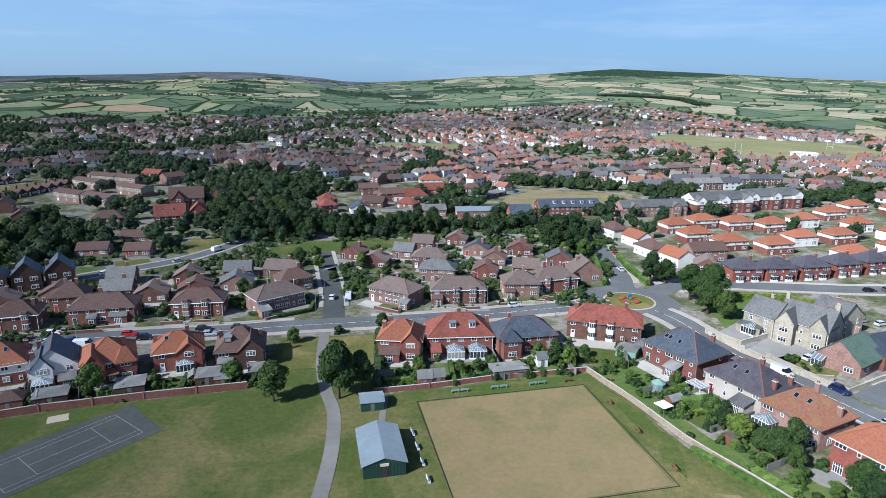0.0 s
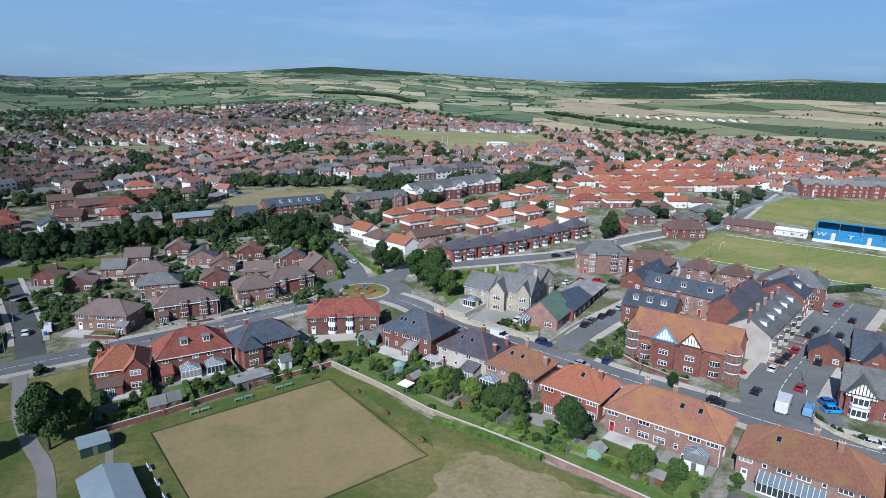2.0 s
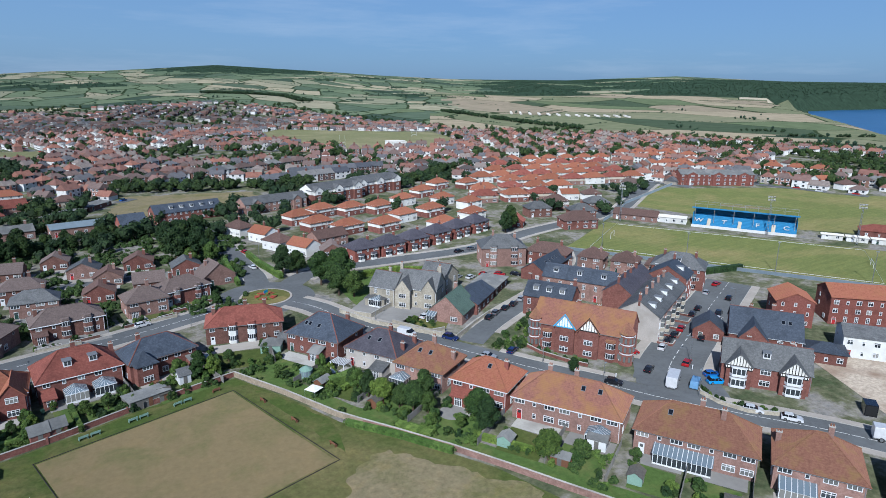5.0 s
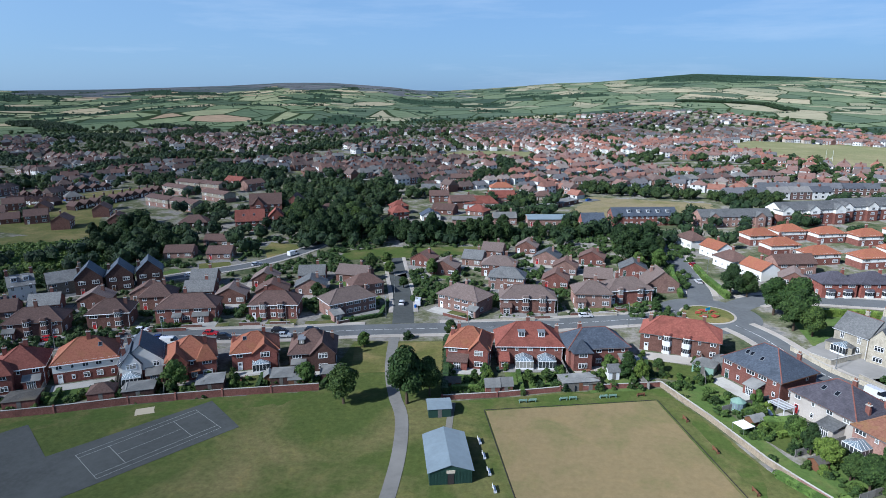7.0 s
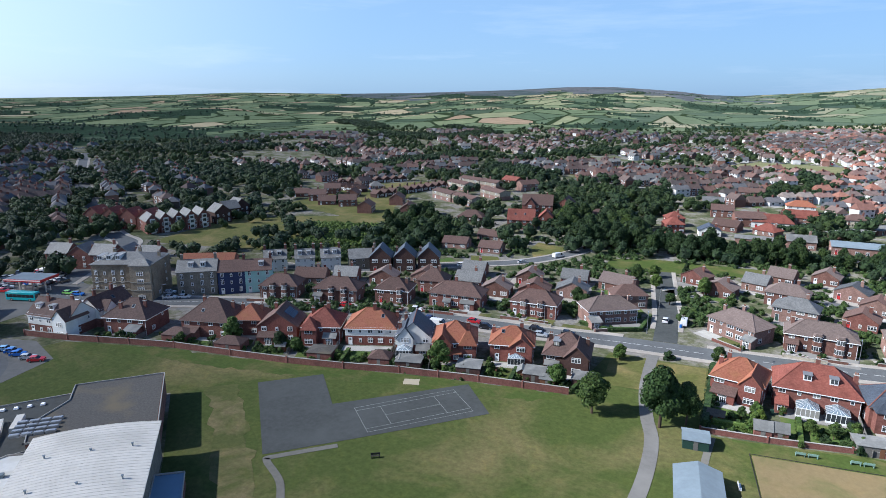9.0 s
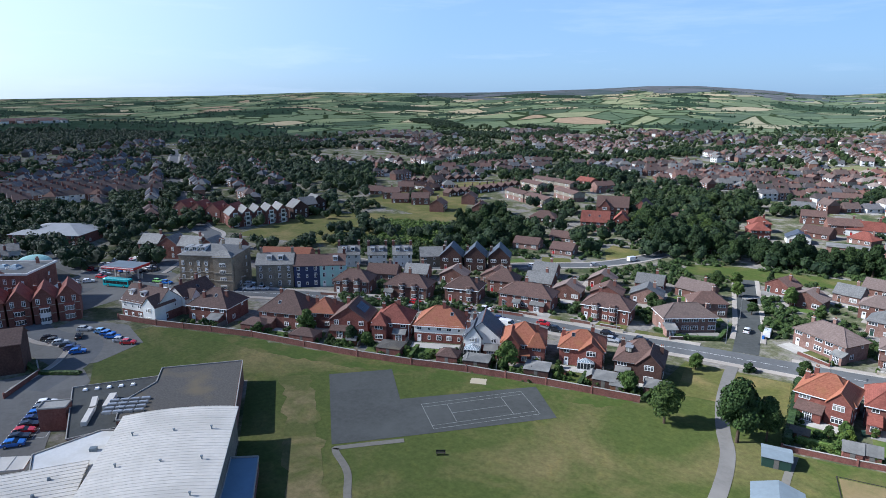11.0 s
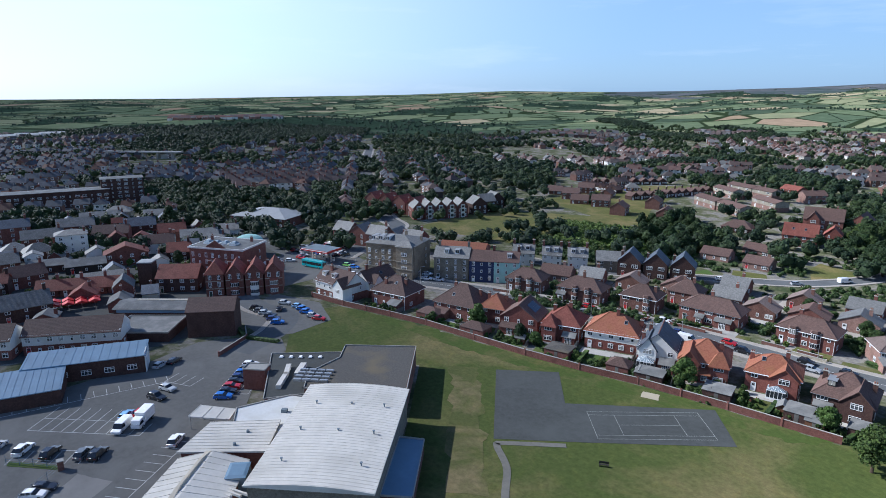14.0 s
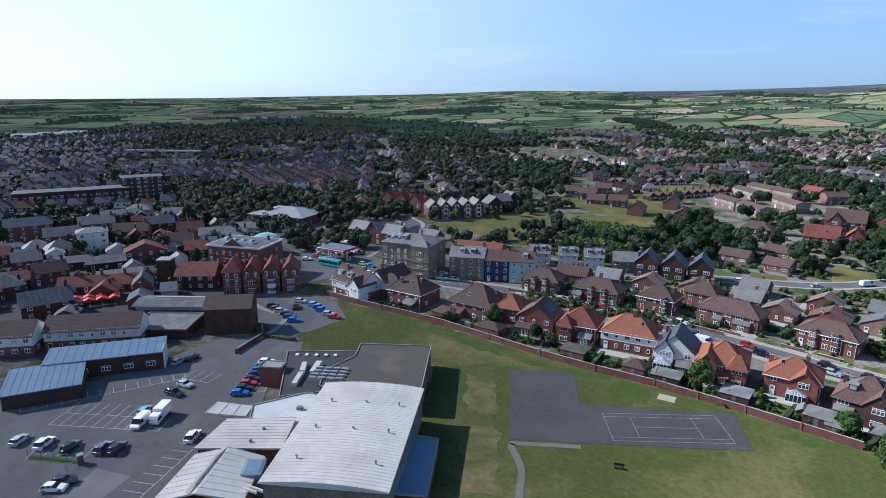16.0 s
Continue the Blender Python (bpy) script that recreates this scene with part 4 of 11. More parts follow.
DOORS = [door_mesh(m) for m in ("upvc", "timber_brown", "paint_red", "paint_green")]


def chimney_mesh(mat, h, w=0.9, d=0.55, pots=2):
    sh = Shape()
    sh.box(-w / 2, -d / 2, -1.6, w / 2, d / 2, h)
    sh.box(-w / 2 - 0.08, -d / 2 - 0.08, h, w / 2 + 0.08, d / 2 + 0.08, h + 0.16, 1)
    for i in range(pots):
        x = (i - (pots - 1) / 2) * w * 0.45
        sh.tube(x, 0, h + 0.16, h + 0.62, 0.15, 0.11, 8, 2)
    return sh.mesh("chimney", mat, "concrete", "tile_amber")


CHIM = {}


def chimney_of(mat, h, w=0.9, pots=2):
    if (mat, h, w, pots) not in CHIM:
        CHIM[(mat, h, w, pots)] = chimney_mesh(mat, h, w, 0.6, pots)
    return CHIM[(mat, h, w, pots)]


def roof_shape(w, d, z, rise, kind, o=0.45, t=0.16):
    """A roof over a w by d house, eaves at z: hip, gable (ridge along x) or cross (ridge along y)."""
    sh = Shape()
    if kind == "cross":
        inner = roof_shape(d, w, z, rise, "gable", o, t)
        sh.v = [(-p[1], p[0], p[2]) for p in inner.v]
        sh.f, sh.s = inner.f, inner.s
        sh.hips = [((-a[1], a[0], a[2]), (-c[1], c[0], c[2])) for a, c in inner.hips]
        return sh
    x, y = w / 2 + o, d / 2 + o
    drop = rise * o / (min(w, d) / 2) if kind == "hip" else rise * o / (d / 2)
    z0 = z - drop
    if kind == "hip":
        if w >= d:
            r = max(0.15, (w - d) / 2)
            ridge = [(-r, 0, z + rise), (r, 0, z + rise)]
        else:
            r = max(0.15, (d - w) / 2)
            ridge = [(0, -r, z + rise), (0, r, z + rise)]
        lo = [(-x, -y, z0 - t), (x, -y, z0 - t), (x, y, z0 - t), (-x, y, z0 - t)]
        up = [(p[0], p[1], z0) for p in lo]
        f = [(3, 2, 1, 0), (0, 1, 5, 4), (1, 2, 6, 5), (2, 3, 7, 6), (3, 0, 4, 7)]
        f += [(4, 5, 9, 8), (5, 6, 9), (6, 7, 8, 9), (7, 4, 8)] if w >= d else [(4, 5, 8), (5, 6, 9, 8), (6, 7, 9), (7, 4, 8, 9)]
        sh.solid(lo + up + ridge, f)
        a, c = ridge
        hips = [((up[0]), a), ((up[1]), c if w >= d else a), ((up[2]), c), ((up[3]), a if w >= d else c), (a, c)]
        sh.hips = hips
    else:
        x = w / 2 + 0.25
        pts = [(-y, z0), (0, z + rise), (y, z0), (y, z0 - t), (0, z + rise - t * 1.3), (-y, z0 - t)]
        n = len(pts)
        sh.solid([(-x, p[0], p[1]) for p in pts] + [(x, p[0], p[1]) for p in pts],
                 [(0, 1, 4, 5), (1, 2, 3, 4), (n + 5, n + 4, n + 1, n), (n + 4, n + 3, n + 2, n + 1)] + [(i, n + i, n + (i + 1) % n, (i + 1) % n) for i in range(n)])
        sh.hips = [((-x, 0, z + rise), (x, 0, z + rise))]
    return sh


def ridge_mesh(p, q, mat):
    """A run of ridge or hip tiles from p to q."""
    p, q = Vector(p), Vector(q)
    n = Vector((0, 0, 1))
    s = (q - p).cross(n).normalized() * 0.14
    return Shape().solid([p - s, p + s, q + s, q - s] + [v + n * 0.1 for v in (p - s * 0.5, p + s * 0.5, q + s * 0.5, q - s * 0.5)],
                         [(3, 2, 1, 0), (4, 5, 6, 7), (0, 1, 5, 4), (1, 2, 6, 5), (2, 3, 7, 6), (3, 0, 4, 7)]).mesh("ridge", mat)


def wall_shape(w, d, z, rise, kind, z0=-0.2):
    sh = Shape()
    sh.box(-w / 2, -d / 2, z0, w / 2, d / 2, z)
    if kind == "gable":
        for x in (-w / 2, w / 2 - 0.25):
            sh.solid([(x, -d / 2, z), (x, d / 2, z), (x, 0, z + rise - 0.2), (x + 0.25, -d / 2, z), (x + 0.25, d / 2, z), (x + 0.25, 0, z + rise - 0.2)],
                     [(0, 1, 2), (3, 5, 4), (0, 3, 4, 1), (1, 4, 5, 2), (2, 5, 3, 0)])
    if kind == "cross":
        for y in (-d / 2, d / 2 - 0.25):
            sh.solid([(-w / 2, y, z), (w / 2, y, z), (0, y, z + rise - 0.2), (-w / 2, y + 0.25, z), (w / 2, y + 0.25, z), (0, y + 0.25, z + rise - 0.2)],
                     [(0, 1, 2), (3, 5, 4), (0, 3, 4, 1), (1, 4, 5, 2), (2, 5, 3, 0)])
    return sh


def roof_top(lx, ly, w, d, z, rise, kind):
    if kind == "gable":
        return z + rise * (1 - abs(ly) / (d / 2))
    if kind == "cross":
        return z + rise * (1 - abs(lx) / (w / 2))
    m = min(w, d) / 2
    return z + rise * min(1.0, (w / 2 - abs(lx)) / m, (d / 2 - abs(ly)) / m)


def put_window(house, kind, x, y, z, rot, full=True):
    fr, pa, both = WIN[kind]
    if full:
        wob = part("window", fr, house, at=pose(x, y, z, 0, 0, rot))
        part("pane", pa, wob)
    else:
        part("window", both, house, at=pose(x, y, z, 0, 0, rot))


def sheet(foot, panes, rows, top, bar=0.08):
    """One folded skin over the line of foot points: rows of (z, slot) upwards to top, each pane row split by narrow bars."""
    cols, bars = [], []
    for (p, q), n in zip(zip(foot[:-1], foot[1:]), panes):
        d = math.hypot(q[0] - p[0], q[1] - p[1])
        for i in range(n):
            for k, narrow in ((i / n, True), (i / n + bar / d, False)):
                cols.append((p[0] + (q[0] - p[0]) * k, p[1] + (q[1] - p[1]) * k))
                bars.append(narrow)
    cols.append(foot[-1])
    zs = [r[0] for r in rows] + [top]
    sh, n = Shape(), len(cols)
    v = [(*c, z) for z in zs for c in cols]
    for j in range(len(rows)):
        for i in range(n - 1):
            slot = 1 if rows[j][1] == 2 and bars[i] else rows[j][1]
            q = (j * n + i, j * n + i + 1, (j + 1) * n + i + 1, (j + 1) * n + i)
            sh.f.append(q)
            sh.s.append(slot)
    sh.v = v
    return sh


def house(x, y, rot, w, d, label, wall="brick_red", tile="tile_brown", eave=5.2, rise=3.0, roof="hip", chims=((-0.3, 0.0), (0.3, 0.0)), upper="", full=True, win="mid", cols=0, upper_z=2.7,
          wings=(), skylights=(), dormers=(), conserv=(), leans=(), bays=(), door=0, name="house", group="", z=0.0, sides=True, back=True, wing_tile="", bay=""):
    """A house with its garden side to -y. wings: (x, width, out, roof); skylights: (x, y); dormers: x on the -y slope; conserv: (x, width, out); leans: (x, width, out, material); bays: (x, width, storeys)."""
    h = thing(name, x, y, rot, label, "house" if name == "house" else "building", group, z)
    storeys = 2 if 4.4 <= eave < 5.1 else max(1, int(eave / 2.55))
    if upper:
        part("wall", wall_shape(w, d, upper_z, rise, "hip").mesh("wall", wall), h)
        part("upper_wall", wall_shape(w + 0.06, d + 0.06, eave, rise, roof, upper_z).mesh("upper_wall", upper), h, "painted rendered upper wall")
    else:
        part("wall", wall_shape(w, d, eave, rise, roof).mesh("wall", wall), h)
    rs = roof_shape(w, d, eave, rise, roof)
    part("roof", rs.mesh("roof", tile), h)
    if full:
        for p, q in rs.hips:
            part("ridge", ridge_mesh(p, q, "brick_red" if "slate" in tile else tile), h)
        trim = "upvc" if upper or "bright" in wall or int(abs(x) * 3 + abs(y)) % 3 == 0 else "timber_brown"
        if roof == "hip":
            x1, y1, zf = w / 2 + 0.46, d / 2 + 0.46, eave - rise * 0.45 / (min(w, d) / 2) - 0.02
            fs = Shape()
            for ax, ay, bx, by in ((-x1, -y1, x1, -y1 + 0.04), (-x1, y1 - 0.04, x1, y1), (-x1, -y1 + 0.04, -x1 + 0.04, y1 - 0.04), (x1 - 0.04, -y1 + 0.04, x1, y1 - 0.04)):
                fs.box(ax, ay, zf - 0.22, bx, by, zf)
            part("fascia", fs.mesh("fascia", trim), h)
        if roof != "cross":
            yy = -d / 2 - 0.47
            part("gutter", Shape().box(-w / 2 - 0.4, yy - 0.05, eave - 0.52, w / 2 + 0.4, yy + 0.05, eave - 0.43).mesh("gutter", trim if trim == "upvc" else "lead"), h)
            part("downpipe", Shape().box(w / 2 - 0.2, -d / 2 - 0.1, 0, w / 2 - 0.1, -d / 2, eave - 0.45).mesh("downpipe", trim if trim == "upvc" else "lead"), h)
    for cx, cy in chims:
        lx, ly = cx * w, cy * d
        part("chimney", chimney_of(wall if "render" not in wall else "brick_red", 1.7), h, at=pose(lx, ly, roof_top(lx, ly, w, d, eave, rise, roof), 0, 0, 0))
    taken = [(q[0], q[1] / 2 + 0.9) for q in wings]
    ground = [(q[0], q[1] / 2 + 0.9) for q in list(conserv) + list(leans) + list(bays)] + taken
    n = cols or max(2, int(round(w / 3.4)))
    for s in range(storeys):
        zz = min(0.95 + s * 2.6, eave - 1.62) if s else 0.8
        for i in range(n):
            lx = (i + 0.5) / n * w - w / 2
            k = win if i % 3 != 1 or n < 3 else "slim"
            if storeys > 2 and win == "mid":
                k = "tall" if s == 0 else k
            if not any(abs(lx - a) < r for a, r in (taken if s else ground)) and not (s and any(abs(lx - q[0]) < q[1] / 2 + 0.5 and q[2] > s for q in bays)):
                if s == 0 and i == door % n:
                    part("door", DOORS[(int(abs(x * 7 + y)) + i) % 4], h, at=pose(lx, -d / 2, 0.05))
                else:
                    put_window(h, k, lx, -d / 2, zz, 0, full)
            if back and full:
                put_window(h, k, -lx, d / 2, zz, 180, False)
        if sides:
            for sx, rr in ((-1, -90), (1, 90)):
                put_window(h, "slim" if s else "mid", sx * w / 2, (0.22 if s else -0.2) * d, zz, rr, False)
    for wx, ww, out, wr in wings:
        wd = out + 2.5
        m = pose(wx, -d / 2 - out + wd / 2, 0)
        we = eave - 0.05
        if upper and upper_z > 3:
            part("wing_wall", wall_shape(ww, wd, upper_z, 0.1, "hip").mesh("wing_wall", wall), h, at=m)
            part("wing_upper_wall", wall_shape(ww + 0.06, wd + 0.06, we, rise * 0.72, "cross" if wr == "gable" else "hip", upper_z).mesh("wing_upper_wall", upper), h, at=m)
        else:
            part("wing_wall", wall_shape(ww, wd, we, rise * 0.72, "cross" if wr == "gable" else "hip").mesh("wing_wall", upper or wall), h, at=m)
        part("wing_roof", roof_shape(ww, wd + (rise if wr == "gable" else 0), we, rise * 0.72, "cross" if wr == "gable" else "hip", 0.35).mesh("wing_roof", wing_tile or tile, tile), h,
             at=pose(wx, -d / 2 - out + wd / 2 + (rise / 2 if wr == "gable" else 0), 0))
        for s in range(storeys):
            put_window(h, "wide" if ww > 3 else "mid", wx, -d / 2 - out, 0.95 + s * 2.6 if s else 0.7, 0, full)
    for bx, bw, bs in bays:
        foot = [(-bw / 2, 0.1), (-bw / 2 + 0.45, -0.8), (bw / 2 - 0.45, -0.8), (bw / 2, 0.1)]
        rows = [(-0.1, 0)]
        for s in range(bs):
            rows += [(0.85 + s * 2.65, 1), (0.95 + s * 2.65, 2), (2.15 + s * 2.65, 1), (2.3 + s * 2.65, 0)]
        sh = sheet(foot, (1, 3, 1), rows, bs * 2.65)
        part("bay_window", sh.mesh("bay_window", bay or upper or wall, "upvc", "glass_dark"), h, "white-framed bay window", at=pose(bx, -d / 2, 0))
        sh = Shape().prism([(-bw / 2 - 0.15, 0.1), (-bw / 2 + 0.4, -1.0), (bw / 2 - 0.4, -1.0), (bw / 2 + 0.15, 0.1)], bs * 2.65 - 0.1, bs * 2.65 + 0.5, 0, 0.75)
        part("bay_roof", sh.mesh("bay_roof", tile), h, at=pose(bx, -d / 2, 0))
    for qx, qy in skylights:
        z0 = roof_top(qx, qy, w, d, eave, rise, roof)
        sl = math.degrees(math.atan2(rise, (min(w, d) if roof == "hip" else d) / 2))
        sh = Shape()
        sh.box(-0.45, -0.6, -0.1, 0.45, 0.6, 0.07, 0).box(-0.36, -0.5, 0.07, 0.36, 0.5, 0.085, 1)
        part("skylight", sh.mesh("skylight", "lead", "glass_car"), h, at=pose(qx, qy, z0 + 0.04, sl if qy < 0 else -sl, 0, 0))
    for dx in dormers:
        sh = Shape()
        zb = roof_top(dx, -d * 0.34, w, d, eave, rise, roof)
        zt = zb + 1.35
        sh.box(-0.8, -d * 0.34, zb - 0.4, 0.8, -0.4, zt, 0).box(-0.62, -d * 0.34 - 0.05, zb + 0.3, 0.62, -d * 0.34, zt - 0.1, 1)
        sh.box(-0.04, -d * 0.34 - 0.08, zb + 0.3, 0.04, -d * 0.34, zt - 0.1, 2).box(-0.95, -d * 0.34 - 0.2, zt, 0.95, -0.3, zt + 0.12, 3)
        part("dormer", sh.mesh("dormer", "upvc" if wall != "brick_dark" else "timber_dark", "glass_dark", "upvc", "lead"), h, "roof dormer with white window", at=pose(dx, 0, 0))
    for cx, cw, out in conserv:
        conservatory(h, cx, -d / 2, cw, out)
    for lx, lw, out, mat in leans:
        y0 = -d / 2
        if "glass" in mat:
            # a glazed lean-to: white-framed front and a glass roof between bars
            k, n = max(1, int(out / 0.9)), max(3, int(lw / 0.8))
            ext = part("sun_room", sheet([(lx - lw / 2, y0), (lx - lw / 2, y0 - out), (lx + lw / 2, y0 - out), (lx + lw / 2, y0)], (k, n, k), [(-0.1, 0), (0.4, 2), (2.0, 1)], 2.2, 0.12).mesh("sun_room", "upvc", "upvc", "glass_dark"), h, "white-framed lean-to sun room")
            part("glass_roof", Shape().solid([(lx - lw / 2 - 0.2, y0 - out - 0.2, 2.2), (lx + lw / 2 + 0.2, y0 - out - 0.2, 2.2), (lx + lw / 2 + 0.2, y0, 2.95), (lx - lw / 2 - 0.2, y0, 2.95), (lx - lw / 2 - 0.2, y0 - out - 0.2, 2.25), (lx + lw / 2 + 0.2, y0 - out - 0.2, 2.25), (lx + lw / 2 + 0.2, y0, 3.0), (lx - lw / 2 - 0.2, y0, 3.0)],
                                             [(3, 2, 1, 0), (4, 5, 6, 7), (0, 1, 5, 4), (1, 2, 6, 5), (2, 3, 7, 6), (3, 0, 4, 7)]).mesh("glass_roof", "glass_pale"), ext)
            for i in range(n + 1):
                bx = lx - lw / 2 + lw * i / n
                part("roof_bar", Shape().solid([(bx - 0.05, y0 - out - 0.25, 2.22), (bx + 0.05, y0 - out - 0.25, 2.22), (bx + 0.05, y0, 3.0), (bx - 0.05, y0, 3.0), (bx - 0.05, y0 - out - 0.25, 2.32), (bx + 0.05, y0 - out - 0.25, 2.32), (bx + 0.05, y0, 3.1), (bx - 0.05, y0, 3.1)],
                                               [(3, 2, 1, 0), (4, 5, 6, 7), (0, 1, 5, 4), (1, 2, 6, 5), (2, 3, 7, 6), (3, 0, 4, 7)]).mesh("roof_bar", "upvc"), ext)
            continue
        sh = Shape()
        sh.box(lx - lw / 2, y0 - out, -0.1, lx + lw / 2, y0 + 0.1, 2.2, 0)
        sh.solid([(lx - lw / 2 - 0.2, y0 - out - 0.3, 2.15), (lx + lw / 2 + 0.2, y0 - out - 0.3, 2.15), (lx + lw / 2 + 0.2, y0 + 0.05, 3.1), (lx - lw / 2 - 0.2, y0 + 0.05, 3.1),
                  (lx - lw / 2 - 0.2, y0 - out - 0.3, 2.28), (lx + lw / 2 + 0.2, y0 - out - 0.3, 2.28), (lx + lw / 2 + 0.2, y0 + 0.05, 3.24), (lx - lw / 2 - 0.2, y0 + 0.05, 3.24)],
                 [(3, 2, 1, 0), (4, 5, 6, 7), (0, 1, 5, 4), (1, 2, 6, 5), (2, 3, 7, 6), (3, 0, 4, 7)], 1)
        ext = part("extension", sh.mesh("extension", wall, mat), h, "single-storey lean-to extension")
        put_window(h, "french" if lw > 2.6 else "mid", lx, y0 - out, 0.1 if lw > 2.6 else 0.7, 0, full)
    return h


def conservatory(parent, cx, y0, cw, out):
    """White-framed glazed sun room with a pitched glass roof."""
    a, c, y1 = cx - cw / 2, cx + cw / 2, y0 - out
    n, k = max(3, int(cw / 0.8)), max(2, int(out / 0.8))
    sh = sheet([(a, y0), (a, y1), (c, y1), (c, y0)], (k, n, k), [(-0.1, 0), (0.55, 2), (2.15, 1)], 2.35, 0.1)
    ob = part("conservatory", sh.mesh("conservatory", "upvc", "upvc", "glass_dark"), parent, "white-framed glass conservatory")
    # pitched glass roof, each slope a row of panes between bars
    slope = Shape()
    ridge = Vector((cx, y1 + out * 0.4, 3.15))
    ring = [Vector((a, y0, 2.3)), Vector((a, y1, 2.3)), Vector((c, y1, 2.3)), Vector((c, y0, 2.3))]
    tops = [Vector((cx, y0, 3.15)), ridge, ridge, Vector((cx, y0, 3.15))]
    for (p, q), (u, w), m in zip(zip(ring[:-1], ring[1:]), zip(tops[:-1], tops[1:]), (k, n, k)):
        for i in range(m):
            for k0, k1, slot in ((i / m, (i + 0.14) / m, 0), ((i + 0.14) / m, (i + 1) / m, 1)):
                slope.face([p.lerp(q, k0), p.lerp(q, k1), u.lerp(w, k1), u.lerp(w, k0)], slot)
    me = slope.mesh("glass_roof", "upvc", "glass_pale")
    bm = bmesh.new()
    bm.from_mesh(me)
    bmesh.ops.remove_doubles(bm, verts=bm.verts, dist=0.001)
    bm.to_mesh(me)
    bm.free()
    part("glass_roof", me, ob)


# ---- kinds of things: vehicles ----
CARS = {}
WHEEL = {}


def wheel_mesh(r):
    if r not in WHEEL:
        sh = Shape()
        t = Shape().tube(0, 0, -0.11, 0.11, r, r, 14, 0)
        sh.solid([(p[0], p[2], p[1]) for p in t.v], t.f, 0)
        t = Shape().tube(0, 0, -0.12, 0.12, r * 0.62, r * 0.62, 10)
        sh.solid([(p[0], p[2], p[1]) for p in t.v], t.f, 1)
        WHEEL[r] = sh.mesh("wheel", "rubber", "steel")
    return WHEEL[r]


def vehicle(kind, colour, x, y, rot, label="", group="parked cars", z=0.06):
    key = (kind, colour)
    if key not in CARS:
        body, glass = Shape(), Shape()
        L, W, H, r = {"car": (4.1, 1.75, 1.45, 0.31), "suv": (4.5, 1.85, 1.68, 0.35), "van": (5.2, 1.95, 2.1, 0.34), "truck": (6.2, 2.15, 2.95, 0.38), "bus": (10.8, 2.5, 3.0, 0.48), "lorry": (7.6, 2.5, 3.1, 0.5)}[kind]
        if kind in ("car", "suv"):
            lo = [(-L / 2, 0.28), (L / 2, 0.28), (L / 2 + 0.03, 0.58), (L / 2 - 0.16, 0.78), (L * 0.24, 0.96), (-L * 0.44, 0.97), (-L / 2, 0.85)]
            body.side(lo, -W / 2, W / 2, 0, 0.05)
            up = [(L * 0.22, 0.93), (L * 0.05, H - 0.06), (-L * 0.36, H - 0.07), (-L * (0.465 if kind == "car" else 0.475), 0.95)]
            glass.side(up, -W / 2 + 0.06, W / 2 - 0.06, 0, 0.16)
            body.side([(L * 0.055, H - 0.08), (L * 0.03, H), (-L * 0.33, H), (-L * 0.37, H - 0.09)], -W / 2 + 0.2, W / 2 - 0.2, 0, 0.05)
            for px in (L * 0.0, -L * 0.2):
                body.side([(px + 0.05, 0.95), (px + 0.05, H - 0.05), (px - 0.05, H - 0.05), (px - 0.05, 0.95)], -W / 2 + 0.05, W / 2 - 0.05, 0, 0.155)
            body.box(L / 2 - 0.03, -W / 2 + 0.1, 0.62, L / 2 + 0.01, -W / 2 + 0.45, 0.74, 1).box(L / 2 - 0.03, W / 2 - 0.45, 0.62, L / 2 + 0.01, W / 2 - 0.1, 0.74, 1)
            body.box(-L / 2 - 0.01, -W / 2 + 0.1, 0.66, -L / 2 + 0.03, -W / 2 + 0.4, 0.82, 2).box(-L / 2 - 0.01, W / 2 - 0.4, 0.66, -L / 2 + 0.03, W / 2 - 0.1, 0.82, 2)
        elif kind == "van":
            body.side([(-L / 2, 0.35), (L / 2, 0.35), (L / 2, 0.85), (L * 0.36, 1.12), (L * 0.21, H - 0.05), (L * 0.1, H), (-L / 2 + 0.05, H), (-L / 2, 1.0)], -W / 2, W / 2, 0, 0.08)
            glass.side([(L * 0.365, 1.14), (L * 0.225, H - 0.12), (L * 0.10, H - 0.14), (L * 0.08, 1.14)], -W / 2 - 0.01, W / 2 + 0.01, 0, 0.07)
        elif kind == "bus":
            body.side([(-L / 2, 0.35), (L / 2, 0.35), (L / 2, 2.6), (L / 2 - 0.2, H), (-L / 2 + 0.1, H), (-L / 2, 2.7)], -W / 2, W / 2, 0, 0.06)
            glass.box(-L / 2 + 0.4, -W / 2 - 0.02, 1.3, L / 2 - 0.5, W / 2 + 0.02, 2.35).box(L / 2 - 0.1, -W / 2 + 0.15, 1.1, L / 2 + 0.03, W / 2 - 0.15, 2.5)
            for i in range(6):
                xx = -L / 2 + 1.2 + i * 1.55
                body.box(xx, -W / 2 - 0.03, 1.25, xx + 0.12, W / 2 + 0.03, 2.4)
        else:
            cab = L / 2 - 2.0
            body.side([(cab, 0.4), (L / 2, 0.4), (L / 2, 1.1), (L / 2 - 0.35, 2.1), (L / 2 - 0.8, 2.3), (cab, 2.3)], -W / 2 + 0.05, W / 2 - 0.05, 0, 0.06)
            glass.side([(L / 2 - 0.03, 1.2), (L / 2 - 0.36, 2.05), (cab + 0.4, 2.05), (cab + 0.4, 1.25)], -W / 2 + 0.06, W / 2 - 0.06, 0, 0.05)
            body.box(-L / 2, -W / 2, 0.75, cab - 0.08, W / 2, H, 0).box(-L / 2, -W / 2 + 0.3, 0.45, cab + 0.2, W / 2 - 0.3, 0.75, 3)
